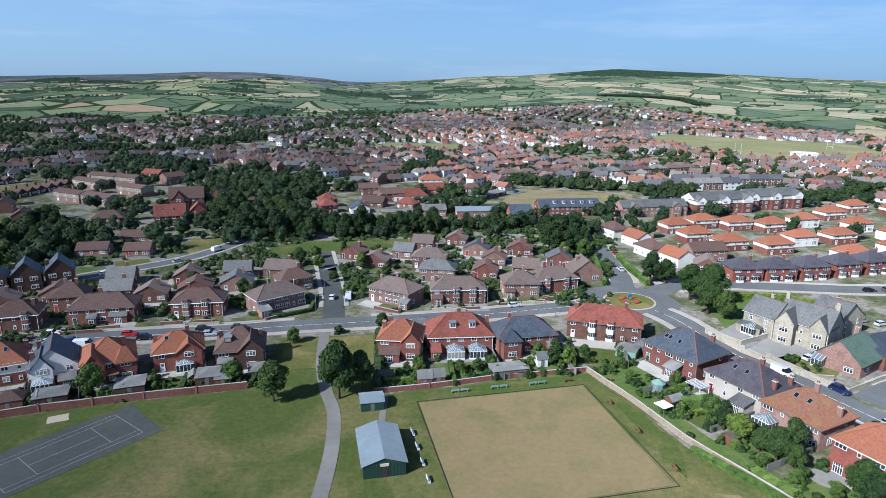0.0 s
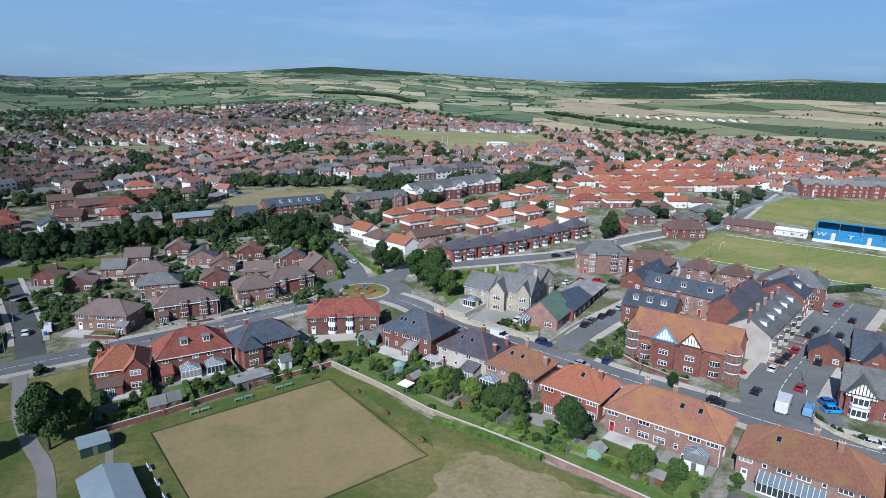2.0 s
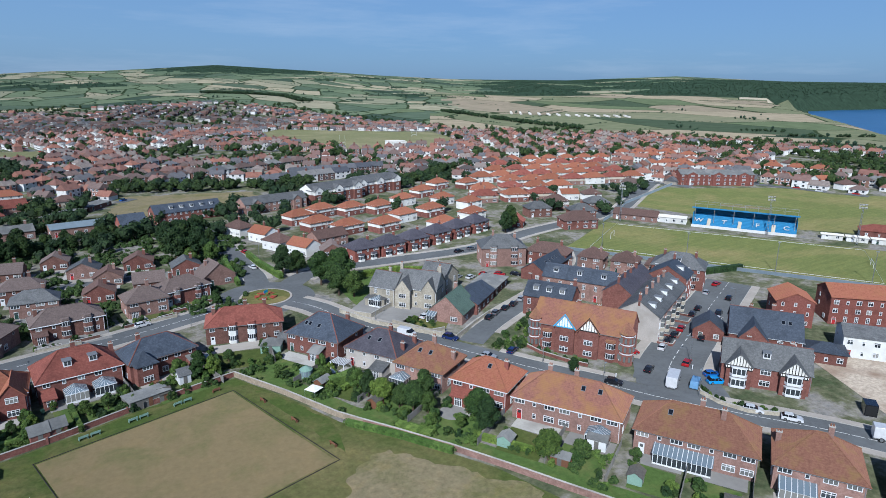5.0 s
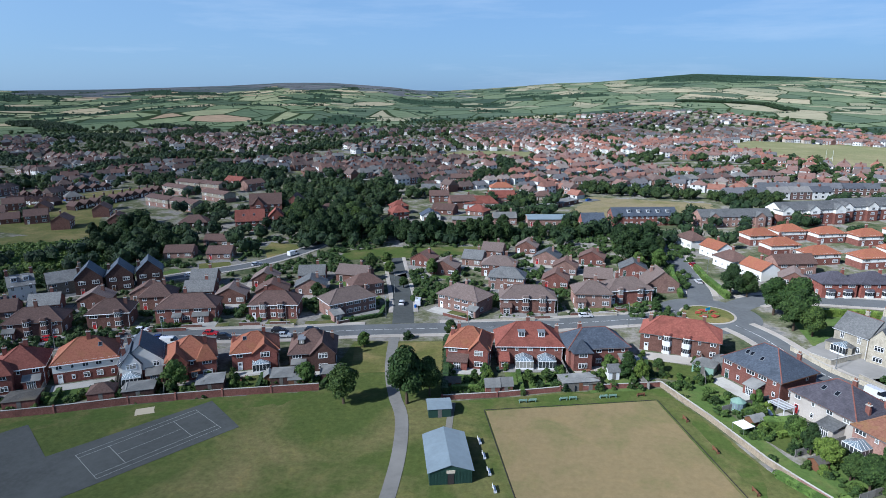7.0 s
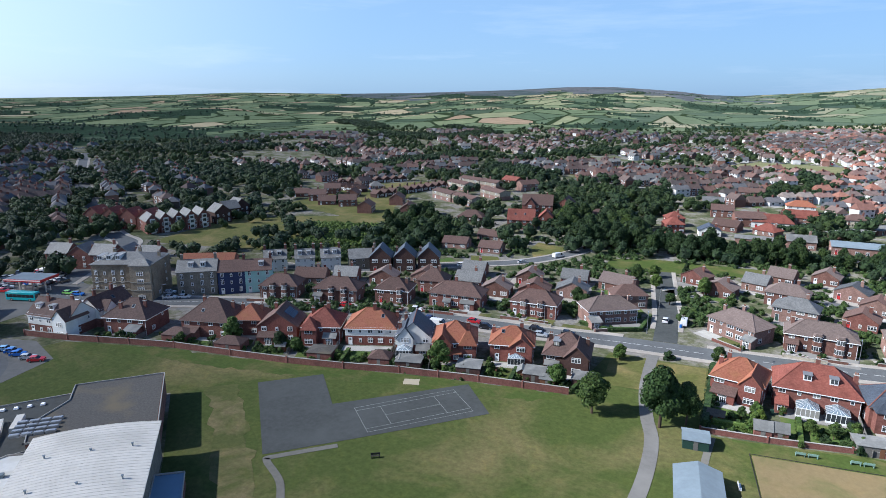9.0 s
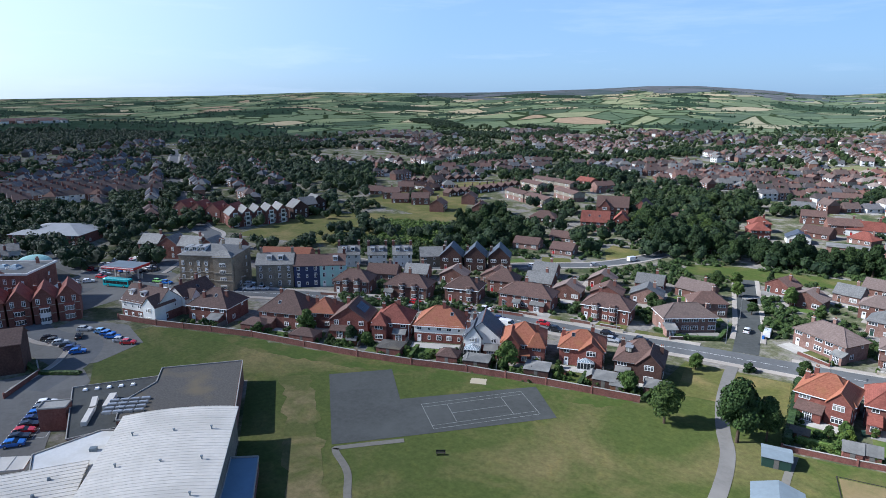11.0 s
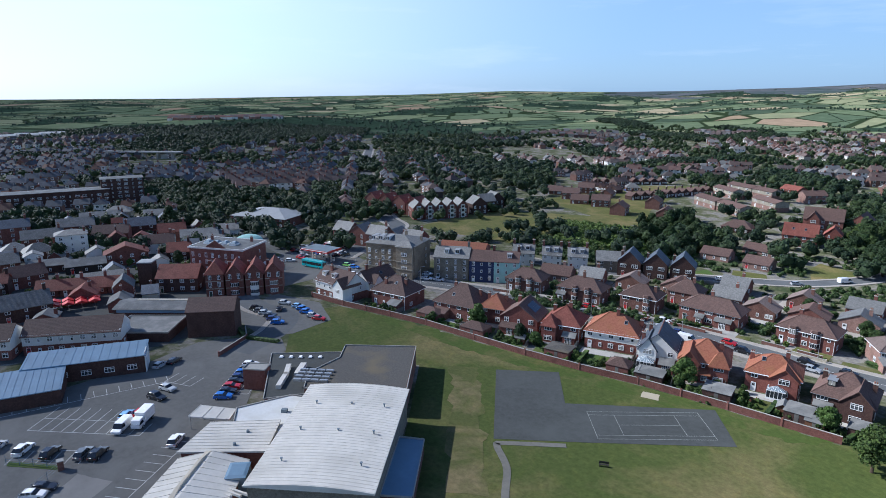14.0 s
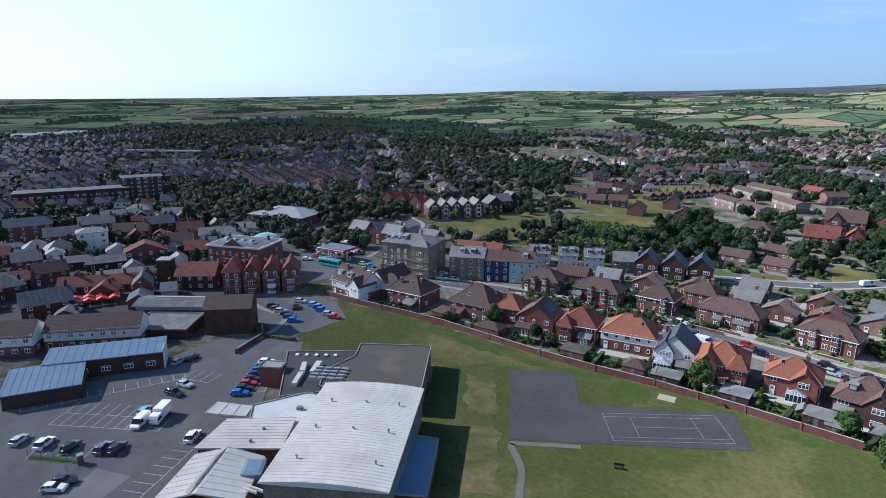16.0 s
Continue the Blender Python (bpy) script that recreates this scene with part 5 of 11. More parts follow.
        shells = [body.mesh("body", "car_" + colour, "upvc", "paint_red", "rubber"), glass.mesh("glazing", "glass_car")]
        for me, k in zip(shells, (0.10, 0.06)):
            bm = bmesh.new()
            bm.from_mesh(me)
            sharp = [e for e in bm.edges if len(e.link_faces) == 2 and e.calc_length() > 0.3 and e.calc_face_angle(0) > 0.35]
            bmesh.ops.bevel(bm, geom=sharp, offset=k, segments=2, profile=0.6, affect="EDGES", clamp_overlap=True)
            for f in bm.faces:
                f.smooth = f.calc_area() < 0.5
            bm.to_mesh(me)
            bm.free()
        CARS[key] = (*shells, wheel_mesh(r), L, W, r)
    bo, gl, wh, L, W, r = CARS[key]
    names = {"car": "car", "suv": "car", "van": "van", "truck": "box_van", "bus": "bus", "lorry": "lorry"}
    words = {"car": "parked %s hatchback car", "suv": "parked %s estate car", "van": "white-windowed %s panel van", "truck": "%s box van parked in a bay", "bus": "%s single-deck bus on the forecourt", "lorry": "%s lorry standing on the street"}
    c = thing(names[kind], x, y, rot, label or words[kind] % colour.replace("_", " "), names[kind].replace("_", " "), group if kind in ("car", "suv") else "", z)
    part("body", bo, c)
    part("glazing", gl, c)
    for sx in (-0.31, 0.31):
        for sy in (-1, 1):
            part("wheel", wh, c, at=pose(sx * L, sy * (W / 2 - 0.08), r))
    return c


# ---- kinds of things: garden and street things ----
def shed(x, y, rot, w, d, h, wall, tile, label, name="shed", roof="gable", rise=0.8):
    s = thing(name, x, y, rot, label, name.replace("_", " "))
    part("wall", wall_shape(w, d, h, rise, roof).mesh("wall", wall), s)
    part("roof", roof_shape(w, d, h, rise, roof, 0.2, 0.08).mesh("roof", tile, tile), s)
    sh = Shape().box(-0.42, -d / 2 - 0.05, 0.0, 0.42, -d / 2 + 0.03, min(1.95, h - 0.15))
    part("door", sh.mesh("door", "timber_grey" if wall != "timber_grey" else "timber_brown"), s)
    return s


def garden_wall(pts, h, mat, label, t=0.25, name="garden_wall", piers=True):
    line = [Vector(p) for p in pts]
    w = thing(name, 0, 0, 0, label, name.replace("_", " "))
    sh = Shape()
    band(sh, line, -t / 2, t / 2, -0.2, h)
    part("wall", sh.mesh("wall", mat), w)
    sh = Shape()
    band(sh, line, -t / 2 - 0.05, t / 2 + 0.05, h, h + 0.08)
    part("coping", sh.mesh("coping", "concrete"), w)
    if piers:
        me = Shape().box(-t * 0.8, -t * 0.8, -0.2, t * 0.8, t * 0.8, h + 0.22).mesh("pier", mat)
        for p, q in zip(line[:-1], line[1:]):
            n = max(1, int((q - p).length / 9))
            for i in range(n):
                c = p + (q - p) * (i / n)
                part("pier", me, w, at=pose(c.x, c.y, 0))
    return w


def fence(pts, h=1.7, label="weathered timber garden fence", mat="timber_grey"):
    f = thing("fence", 0, 0, 0, label, "fence", "garden fences")
    for p, q in zip(pts[:-1], pts[1:]):
        p, q = Vector(p), Vector(q)
        n = max(1, round((q - p).length / 1.9))
        a = math.degrees(math.atan2(q.y - p.y, q.x - p.x))
        L = (q - p).length / n
        me = Shape().box(0.05, -0.03, 0.08, L - 0.05, 0.03, h).box(0, -0.06, -0.2, 0.1, 0.06, h + 0.08).mesh("panel", mat)
        for i in range(n):
            c = p + (q - p) * (i / n)
            part("panel", me, f, at=pose(c.x, c.y, 0, 0, 0, a))
    return f


def lamp_post(x, y, rot, h=7.0):
    p = thing("street_lamp", x, y, rot, "tall grey steel street lamp with a short arm", "street lamp", "street lamps")
    part("pole", POLE, p)
    part("arm", ARM, p)
    part("lantern", LANTERN, p)
    return p


POLE = Shape().tube(0, 0, -0.2, 7.0, 0.09, 0.05, 8).tube(0, 0, 0, 1.0, 0.13, 0.12, 8).mesh("pole", "steel")
ARM = Shape().box(0, -0.04, 6.9, 1.3, 0.04, 6.98).mesh("arm", "steel")
LANTERN = Shape().prism([(0.9, -0.14), (1.6, -0.1), (1.6, 0.1), (0.9, 0.14)], 6.84, 7.02, 0, 0.8).mesh("lantern", "metal_grey")


def bench(x, y, rot, mat, label, z=0.05):
    b = thing("bench", x, y, rot, label, "bench", "park benches", z)
    seat, back, leg = Shape(), Shape(), Shape()
    for i in range(3):
        seat.box(-0.9, -0.22 + i * 0.16, 0.42, 0.9, -0.08 + i * 0.16, 0.46)
    for i in range(3):
        back.box(-0.9, 0.24, 0.52 + i * 0.15, 0.9, 0.28, 0.64 + i * 0.15)
    leg.box(-0.05, -0.25, 0, 0.05, 0.3, 0.42).box(-0.05, 0.22, 0, 0.05, 0.3, 0.95)
    lm = leg.mesh("leg", mat)
    part("seat", seat.mesh("seat", mat), b)
    part("backrest", back.mesh("backrest", mat), b)
    for q in (-0.75, 0.75):
        part("leg", lm, b, at=pose(q, 0, 0))
    return b

# ---- houses between the park and the main road ----
house(-185.4, 89.0, 14, 15.5, 9, "big house with white upper walls, brick base and brown roof", "brick_red", "tile_brown", 5.8, 3.8, "gable", upper="render_white", chims=((-0.2, -0.1), (0.25, 0.1)), dormers=(-5, 0), wings=((5.5, 5, 1.5, "gable"),))
house(-183.0, 101.0, 104, 13, 8, "white rendered wing with brown tile roof and tall chimneys", "brick_red", "tile_brown", 5.4, 3.4, "gable", upper="render_white", chims=((-0.3, 0), (0.2, 0)), skylights=((1, -2),), wings=((-3, 4, 1.2, "gable"),))
house(-168.3, 101.4, 22, 13.5, 11, "dark brown hipped brick house with tall chimneys", "brick_red", "tile_brown", 5.2, 4.2, "hip", chims=((-0.18, -0.28), (0.3, -0.1)), skylights=((1.2, -2.4),), leans=((3.5, 4, 3.0, "felt_grey"),))
house(-147.0, 112.5, 22, 14.5, 12, "large brick house under a steep brown hipped roof", "brick_red", "tile_brown", 5.2, 4.8, "hip", chims=((-0.3, 0.2), (0.36, 0.1)), skylights=((-1.5, -3.6),), leans=((-4, 4.5, 2.6, "tile_brown"),))
house(-138.0, 118.3, 29, 8.0, 9, "small brick house with bright orange hipped roof", "brick_red", "tile_orange", 5.0, 3.0, "hip", chims=((-0.3, 0), (0.35, 0.1)))
h = house(-127.0, 119.5, 29, 11.0, 10, "brick house with dark roof covered by solar panels", "brick_bright", "tile_brown", 4.9, 3.9, "cross", chims=((-0.2, 0.25),), leans=((-2.0, 6, 2.2, "tile_brown"),))
sh = Shape()
for i in range(2):
    for j in range(3):
        sh.box(-1.6 + i * 1.65, -2.6 + j * 1.75, 0, i * 1.65, -0.9 + j * 1.75, 0.06)
part("solar_panel", sh.mesh("solar_panel", "solar"), h, "blue-black solar panels", at=pose(2.7, 0.6, 6.98, 0, 35.3, 0))
house(-116.0, 125.3, 29, 10.5, 10, "red brick house with plum-red hipped roof and dark end slope", "brick_bright", "tile_red", 5.2, 3.6, "hip", chims=((0.1, 0.1), (-0.35, 0.2)), wings=((-3.0, 4, 2.2, "hip"),), leans=((2.6, 3.5, 1.8, "felt_grey"),))
house(-103.5, 131.6, 28, 14.0, 10.5, "semi-detached pair with white upper walls and orange-red hipped roof", "brick_bright", "tile_orange", 5.2, 4.0, "hip", chims=((0.05, -0.05), (0.47, 0.25)), upper="render_white", cols=5, win="mid", skylights=((3.2, -2.2),))
house(-89.8, 132.6, 28, 9.6, 10.5, "detached house with white walls and slate-blue crossed gables", "brick_red", "slate_blue", 5.0, 4.2, "cross", upper="render_white", chims=((-0.42, -0.1), (-0.3, 0.3)), conserv=((-2.3, 4.2, 3.0),), wings=((-2.2, 4.2, 0.6, "gable"),), leans=((2.6, 3.4, 2.6, "felt_grey"),), wing_tile="slate_blue")
house(-78.7, 135.4, 28, 11.2, 11, "red brick house with bright orange crossed hip roof", "brick_bright", "tile_orange", 5.2, 3.8, "hip", chims=((0.3, 0.0),), wings=((-3.2, 4.4, 1.6, "gable"), (3.4, 4.2, 0.8, "hip")), leans=((0.4, 2.4, 1.2, "tile_orange"),))
house(-64.8, 141.6, 22, 11.2, 9.5, "red brick house with orange roof and white conservatory", "brick_bright", "tile_orange", 5.0, 3.2, "hip", chims=((-0.46, 0.2), (0.2, 0.25)), wings=((2.4, 5.6, 1.4, "gable"),), conserv=((1.2, 4.0, 2.8),), skylights=((-2.4, -1.6),))
house(-49.8, 142.8, 14, 11.2, 10, "dark brick house with brown roof, gable wing and box dormer", "brick_dark", "tile_brown", 5.0, 4.0, "hip", chims=((-0.42, 0.2), (0.42, 0.1)), wings=((2.6, 5.8, 1.0, "gable"),), dormers=(-2.6,), leans=((-3.4, 3.4, 1.0, "felt_grey"),), win="wide")
house(-10.4, 149.4, -4, 11.0, 9.5, "brick house with bright orange hipped roof and tiled lean-to", "brick_bright", "tile_orange", 5.2, 3.6, "hip", chims=((-0.42, 0.1), (-0.3, 0.3)), wings=((3.0, 4.6, 1.6, "gable"),), leans=((-2.2, 5.0, 3.0, "tile_brown"),), win="wide")
house(4.4, 152.6, 5, 16.5, 10.5, "semi-detached pair with red tile roof, dormers and two conservatories", "brick_red", "tile_red", 5.2, 4.2, "hip", chims=((0.0, 0.1), (0.47, 0.25)), dormers=(-2.0, 3.0), conserv=((-1.6, 4.4, 3.6), (4.0, 4.4, 3.6)), leans=((-6.6, 2.4, 3.4, "tile_red"),), cols=5)
house(21.0, 152.6, 12, 15.5, 9.5, "semi-detached brick pair with slate-blue crossed hip roof", "brick_red", "slate_blue", 5.2, 3.4, "hip", chims=((-0.2, 0.2),), wings=((-4.8, 4.6, 2.4, "hip"),), leans=((6.2, 2.4, 3.2, "felt_grey"),), conserv=((8.4, 3.2, 3.0),))
house(45.0, 161.6, -17, 19.5, 9.5, "long red-roofed semi-detached pair with white bay windows", "brick_brown", "tile_red", 5.2, 3.4, "hip", chims=((-0.4, 0.05), (0.02, 0.1), (0.28, 0.15)), bays=((-3.0, 2.4, 2), (1.8, 2.4, 2)), cols=6, bay="render_white")
house(60.2, 142.4, -58, 15.5, 12, "brick corner pair under a broad grey slate hipped roof", "brick_red", "slate_blue", 5.2, 4.4, "hip", chims=((0.3, 0.3),), skylights=((-3.4, -3.2), (-2.2, -3.2), (0.6, -3.4)), leans=((2.4, 3.2, 3.0, "felt_grey"),), cols=5, win="wide")
house(68.6, 126.2, -62, 14.5, 11.5, "rendered house with purple-grey slate hipped roof", "render_pebble", "slate_purple", 5.0, 3.8, "hip", chims=((0.46, -0.16), (0.02, 0.25), (0.47, 0.3)), skylights=((-2.2, -2.8), (0.8, -2.8)), leans=((3.6, 3.6, 3.4, "slate_grey"),), cols=4)
house(73.4, 112.4, -63, 12.5, 11, "brick house with amber-orange hipped roof and white garden room", "brick_pink", "tile_amber", 5.2, 4.0, "hip", chims=((0.08, 0.02), (0.44, 0.1)), skylights=((-1.4, -2.2), (1.4, -2.2)), conserv=((-4.0, 4.0, 3.0),), cols=4, win="wide")
house(79.8, 98.4, -63, 13.0, 11, "bright red brick house with orange-red hipped roof", "brick_bright", "tile_orange", 5.2, 4.0, "hip", chims=((0.30, 0.05),), skylights=((1.0, -1.8),), leans=((-3.4, 3.8, 2.6, "tile_red"),), cols=4, win="wide")
house(88.2, 81.2, -61, 22.0, 11, "long pink brick semi-detached pair with red hipped roof", "brick_pink", "tile_weathered", 5.2, 4.2, "hip", chims=((-0.24, 0.12), (0.02, 0.08)), skylights=((2.6, -1.8), (6.0, -1.8)), conserv=((7.2, 4.4, 3.4),), cols=7, win="wide")
house(99.0, 59.4, -61, 21.0, 11, "semi-detached pair with amber lichen-stained hipped roof", "brick_pink", "tile_amber", 5.2, 4.2, "hip", chims=((0.02, 0.1), (0.2, -0.1)), skylights=((-4.8, -2.0),), leans=((-1.6, 10.0, 2.6, "glass_pale"),), cols=7, win="wide")
house(108.5, 42.2, -61, 13.5, 12, "brick house with mossy amber hipped roof and tall chimney", "brick_pink", "tile_amber", 5.2, 4.4, "hip", chims=((-0.46, 0.1), (0.1, 0.02)), leans=((-3.0, 5.4, 2.8, "glass_pale"),), cols=4, win="wide")
house(118.0, 25.4, -61, 15.0, 12, "brick house with dark red hipped roof", "brick_red", "tile_red", 5.2, 4.4, "hip", chims=((0.2, 0.02),), cols=4)

# ---- houses across the main road ----
G = "houses across the road"
house(-154.7, 146.8, 27, 12.8, 8.8, "semi-detached brick pair with brown hipped roof and white bays", "brick_brown", "tile_brown", 4.9, 2.9, chims=((0.1, 0.0),), bays=((-2.0, 2.3, 2), (2.0, 2.3, 2)), cols=4, group=G)
house(-135.3, 154.2, 20, 15.0, 8.8, "semi-detached brick pair with brown roof and flat-roofed garage", "brick_brown", "tile_brown", 4.9, 2.9, chims=((0.0, 0.0),), bays=((-1.4, 2.3, 2), (3.0, 2.3, 2)), leans=((-6.0, 3.0, 1.2, "felt_grey"),), cols=4, group=G)
house(-118.6, 163.3, 18, 11.5, 8.8, "brick house with brown hipped roof and white front windows", "brick_brown", "tile_brown", 4.9, 2.9, chims=((0.35, 0.0),), bays=((2.8, 2.4, 2),), cols=3, win="wide", group=G)
house(-98.0, 170.3, 13, 17.5, 8.8, "wide semi-detached brick pair with brown roof and white porch", "brick_red", "tile_brown", 4.9, 2.9, chims=((-0.05, 0.05),), leans=((-2.4, 2.4, 1.4, "felt_grey"), (4.4, 4.6, 1.0, "felt_grey")), cols=5, win="wide", group=G)
house(-72.6, 175.8, 9, 14.5, 8.8, "semi-detached brick pair with brown hipped roof and double bays", "brick_red", "tile_brown", 4.9, 2.9, chims=((-0.2, 0.05),), bays=((-3.0, 2.5, 2), (2.4, 2.5, 2)), cols=5, group=G)
house(-51.5, 181.6, 40, 15.5, 8.8, "corner pair of orange-red brick with brown hipped roof", "brick_pink", "tile_taupe", 4.9, 2.9, chims=((-0.1, 0.1), (0.46, 0.1)), leans=((-6.4, 3.2, 3.4, "felt_grey"),), cols=6, win="wide", group=G)
house(-14.8, 188.0, -30, 15.0, 8.8, "corner pair of pink brick with brown hipped roof and garage", "brick_pink", "tile_taupe", 4.9, 2.9, chims=((-0.45, 0.2), (0.0, 0.1)), leans=((6.6, 3.2, 2.0, "felt_grey"),), cols=5, win="wide", group=G)
house(4.8, 189.6, 3, 17.0, 8.8, "semi-detached brick pair with brown roof and white bay windows", "brick_brown", "tile_taupe", 4.9, 2.9, chims=((-0.4, 0.1), (0.3, 0.1)), bays=((-0.6, 2.6, 2), (4.6, 2.6, 2)), leans=((-6.6, 3.0, 1.6, "tile_brown"),), cols=5, group=G)
house(25.5, 196.4, 4, 11.5, 9.0, "brick house with brown hipped roof and blue garage door", "brick_pink", "tile_taupe", 4.9, 2.9, chims=((0.1, 0.0),), leans=((-4.0, 3.0, 1.0, "tile_brown"),), cols=3, win="wide", group=G)
house(37.0, 201.6, 14, 15.0, 9.0, "semi-detached brick pair with brown hipped roof", "brick_red", "tile_taupe", 4.9, 2.9, chims=((-0.2, 0.0), (0.3, 0.1)), bays=((-3.4, 2.2, 2), (3.4, 2.2, 2)), cols=4, group=G)
house(50.5, 213.6, 8, 11.0, 8.8, "brick bungalow with steep brown front gable", "brick_pink", "tile_taupe", 3.6, 4.2, "cross", chims=((-0.2, 0.2),), cols=2, win="wide", group=G)
house(-113.5, 180.0, 15, 10.0, 8, "brick house with brown hipped roof behind the road", "brick_brown", "tile_brown", 4.6, 3.2, group=G, chims=((0.2, 0),), full=False)
G = "estate houses"
for i, (hx, hy, hr, hw, kind) in enumerate([(-4.9, 227, -6, 14.3, "hip"), (-1.7, 211.4, -6, 14.0, "hip"), (15.4, 215, -8, 10, "cross"), (30.6, 219.5, -8, 11, "gable"), (13.9, 245.2, -15, 11.2, "cross"), (31.6, 246.4, -12, 11, "cross"),
                                            (-25.4, 227, -12, 11.4, "cross"), (-15.3, 241, -12, 9.2, "gable"), (-35, 238, -20, 10, "cross"), (-57.5, 214.6, -10, 13.4, "gable"), (-69, 199, 14, 11.7, "cross"), (-80.2, 192.5, 14, 11.6, "cross")]):
    house(hx, hy, hr, hw * 0.88, 7.5, ("brick estate house with brown hipped roof", "brick bungalow with brown tiled gable")[kind != "hip"], ("brick_brown", "brick_pink", "brick_red")[i % 3], ("tile_taupe", "slate_grey", "tile_brown")[i % 3],
          4.8 if kind == "hip" else 3.2, 2.6, kind, chims=((0.2, 0.1),), full=False, win="wide", group=G)
for i, (hx, hy, hr, hw, kind) in enumerate([(-92.1, 187, 12, 11, "cross"), (-104.7, 190.5, 12, 11, "gable"), (-121, 186, 16, 11, "cross"), (-134, 178, 20, 11, "cross"), (-73, 213, 10, 10.7, "gable"), (-50, 198.5, 32, 12.4, "hip"), (-88, 206, 12, 10, "cross"), (-147, 172, 25, 10, "gable"),
                                            (-157, 164, 27, 13, "gable"), (6, 262, -10, 10, "cross"), (45, 232, -5, 11, "cross"), (20, 232, -10, 10, "cross"), (-8, 255, -12, 10, "gable"), (-110, 204, 14, 10, "gable")]):
    house(hx, hy, hr, hw * 0.88, 7.5, ("brick estate house with brown hipped roof", "brick bungalow with brown tiled gable")[kind != "hip"], ("brick_brown", "brick_red", "brick_pink")[i % 3], ("tile_taupe", "slate_grey", "tile_brown")[i % 3],
          4.8 if kind == "hip" else 3.1, 2.6, kind, chims=((0.2, 0.1),), full=False, win="wide", group=G)
for hx, hy, hr, hw in [(-139.5, 240.5, 12, 11.5), (-121.5, 240.5, 8, 10.0), (-131, 262, 6, 15)]:
    house(hx, hy, hr, hw, 8, "low brick bungalow with red-brown gabled roof", "brick_pink", "tile_brown", 2.8, 2.2, "gable", chims=(), full=False, win="wide", group="bungalows by the wood")

# ---- Victorian and later houses round the wide street ----
h = house(117.5, 105.4, -61, 25.0, 12, "large red brick Victorian pair with orange roof and timbered gables", "brick_red", "tile_weathered", 7.4, 4.6, "gable", chims=((-0.1, 0.2), (0.1, 0.3)), wings=((-3.6, 5.0, 1.0, "gable"), (2.6, 5.0, 1.0, "gable")), bays=((-8.4, 2.6, 2), (8.0, 2.6, 2)), cols=7, win="tall", sides=True)
for tx, ty, wd in ((11.9, -5.6, 1.7), (-11.9, -5.6, 1.5)):
    sh = Shape().tube(tx, ty, -0.2, 8.2, wd, wd, 12, 0).tube(tx, ty, 8.2, 11.0, wd + 0.3, 0.05, 12, 1)
    for zz in (3.0, 5.4, 7.6):
        sh.tube(tx, ty, zz, zz + 0.25, wd + 0.06, wd + 0.06, 12, 2)
    for zz in (1.2, 3.7, 6.0):
        for k in range(5):
            a = math.radians(-170 + 40 * k)
            sh.box(tx + math.cos(a) * wd - 0.28, ty + math.sin(a) * wd - 0.28, zz, tx + math.cos(a) * wd + 0.28, ty + math.sin(a) * wd + 0.28, zz + 1.3, 3)
    part("turret", sh.mesh("turret", "brick_red", "tile_amber", "upvc", "glass_dark"), h, "round corner turret with conical tiled cap")
for gx, gm in ((-3.6, "paint_sky_blue"), (2.6, "timber_dark")):
    sh = Shape()
    z0, hh, wv = 7.35, 3.1, 2.5
    sh.solid([(-wv, -7.06, z0), (wv, -7.06, z0), (0, -7.06, z0 + hh), (-wv, -7.0, z0), (wv, -7.0, z0), (0, -7.0, z0 + hh)], [(0, 1, 2), (3, 5, 4), (0, 3, 4, 1), (1, 4, 5, 2), (2, 5, 3, 0)], 1)
    for k in range(-3, 4):
        top = hh * (1 - abs(k * 0.7) / wv)
        sh.box(k * 0.7 - 0.07, -7.12, z0, k * 0.7 + 0.07, -7.05, z0 + top, 0)
    sh.box(-wv, -7.14, z0 - 0.15, wv, -7.05, z0 + 0.1, 0)
    for sg in (-1, 1):
        sh.solid([(sg * (wv + 0.4), -7.2, z0 - 0.45), (0, -7.2, z0 + hh + 0.1), (0, -7.2, z0 + hh + 0.5), (sg * (wv + 0.4), -7.2, z0 - 0.05), (sg * (wv + 0.4), -7.1, z0 - 0.45), (0, -7.1, z0 + hh + 0.1), (0, -7.1, z0 + hh + 0.5), (sg * (wv + 0.4), -7.1, z0 - 0.05)],
                 [(0, 1, 2, 3), (7, 6, 5, 4), (0, 4, 5, 1), (1, 5, 6, 2), (2, 6, 7, 3), (3, 7, 4, 0)], 0)
    part("gable_front", sh.mesh("gable_front", gm, "render_white"), h, "half-timbered gable front", at=pose(gx, 0, 0))
G = "terrace houses"
for i in range(5):
    house(136.5 + i * 5.9, 102.6 + i * 2.55, 23.5, 6.3, 11, "three-storey terrace house with white dormer and slate roof", "brick_pink" if i else "render_pebble", "slate_grey", 7.6, 3.6, "gable", chims=((-0.45, 0.0),), dormers=(0,), bays=((1.0, 2.4, 2),), cols=2, win="tall", full=False, group=G, sides=False, bay="stone_buff")
    garden_wall(at_place(136.5 + i * 5.9, 102.6 + i * 2.55, 23.5, [(-3.1, -5.6), (-3.1, -9.6), (0.2, -9.6)]), 0.7, "brick_red", "low brick front yard wall of the terrace", 0.22, piers=False)
for i in range(4):
    house(146.0 + i * 5.6, 118.0 + i * 2.4, 203.5, 6.0, 9, "tall terrace house with grey slate roof", "brick_red", "slate_purple", 7.2, 3.2, "gable", chims=((0.45, 0.0),), cols=2, win="tall", full=False, group=G, sides=False)
house(172, 119.5, 23.5, 10, 12, "tall end terrace house with dark slate roof and dormer", "brick_red", "slate_blue", 8.2, 3.6, "gable", chims=((0.4, 0.0),), dormers=(0,), cols=3, win="tall", full=False, group=G)
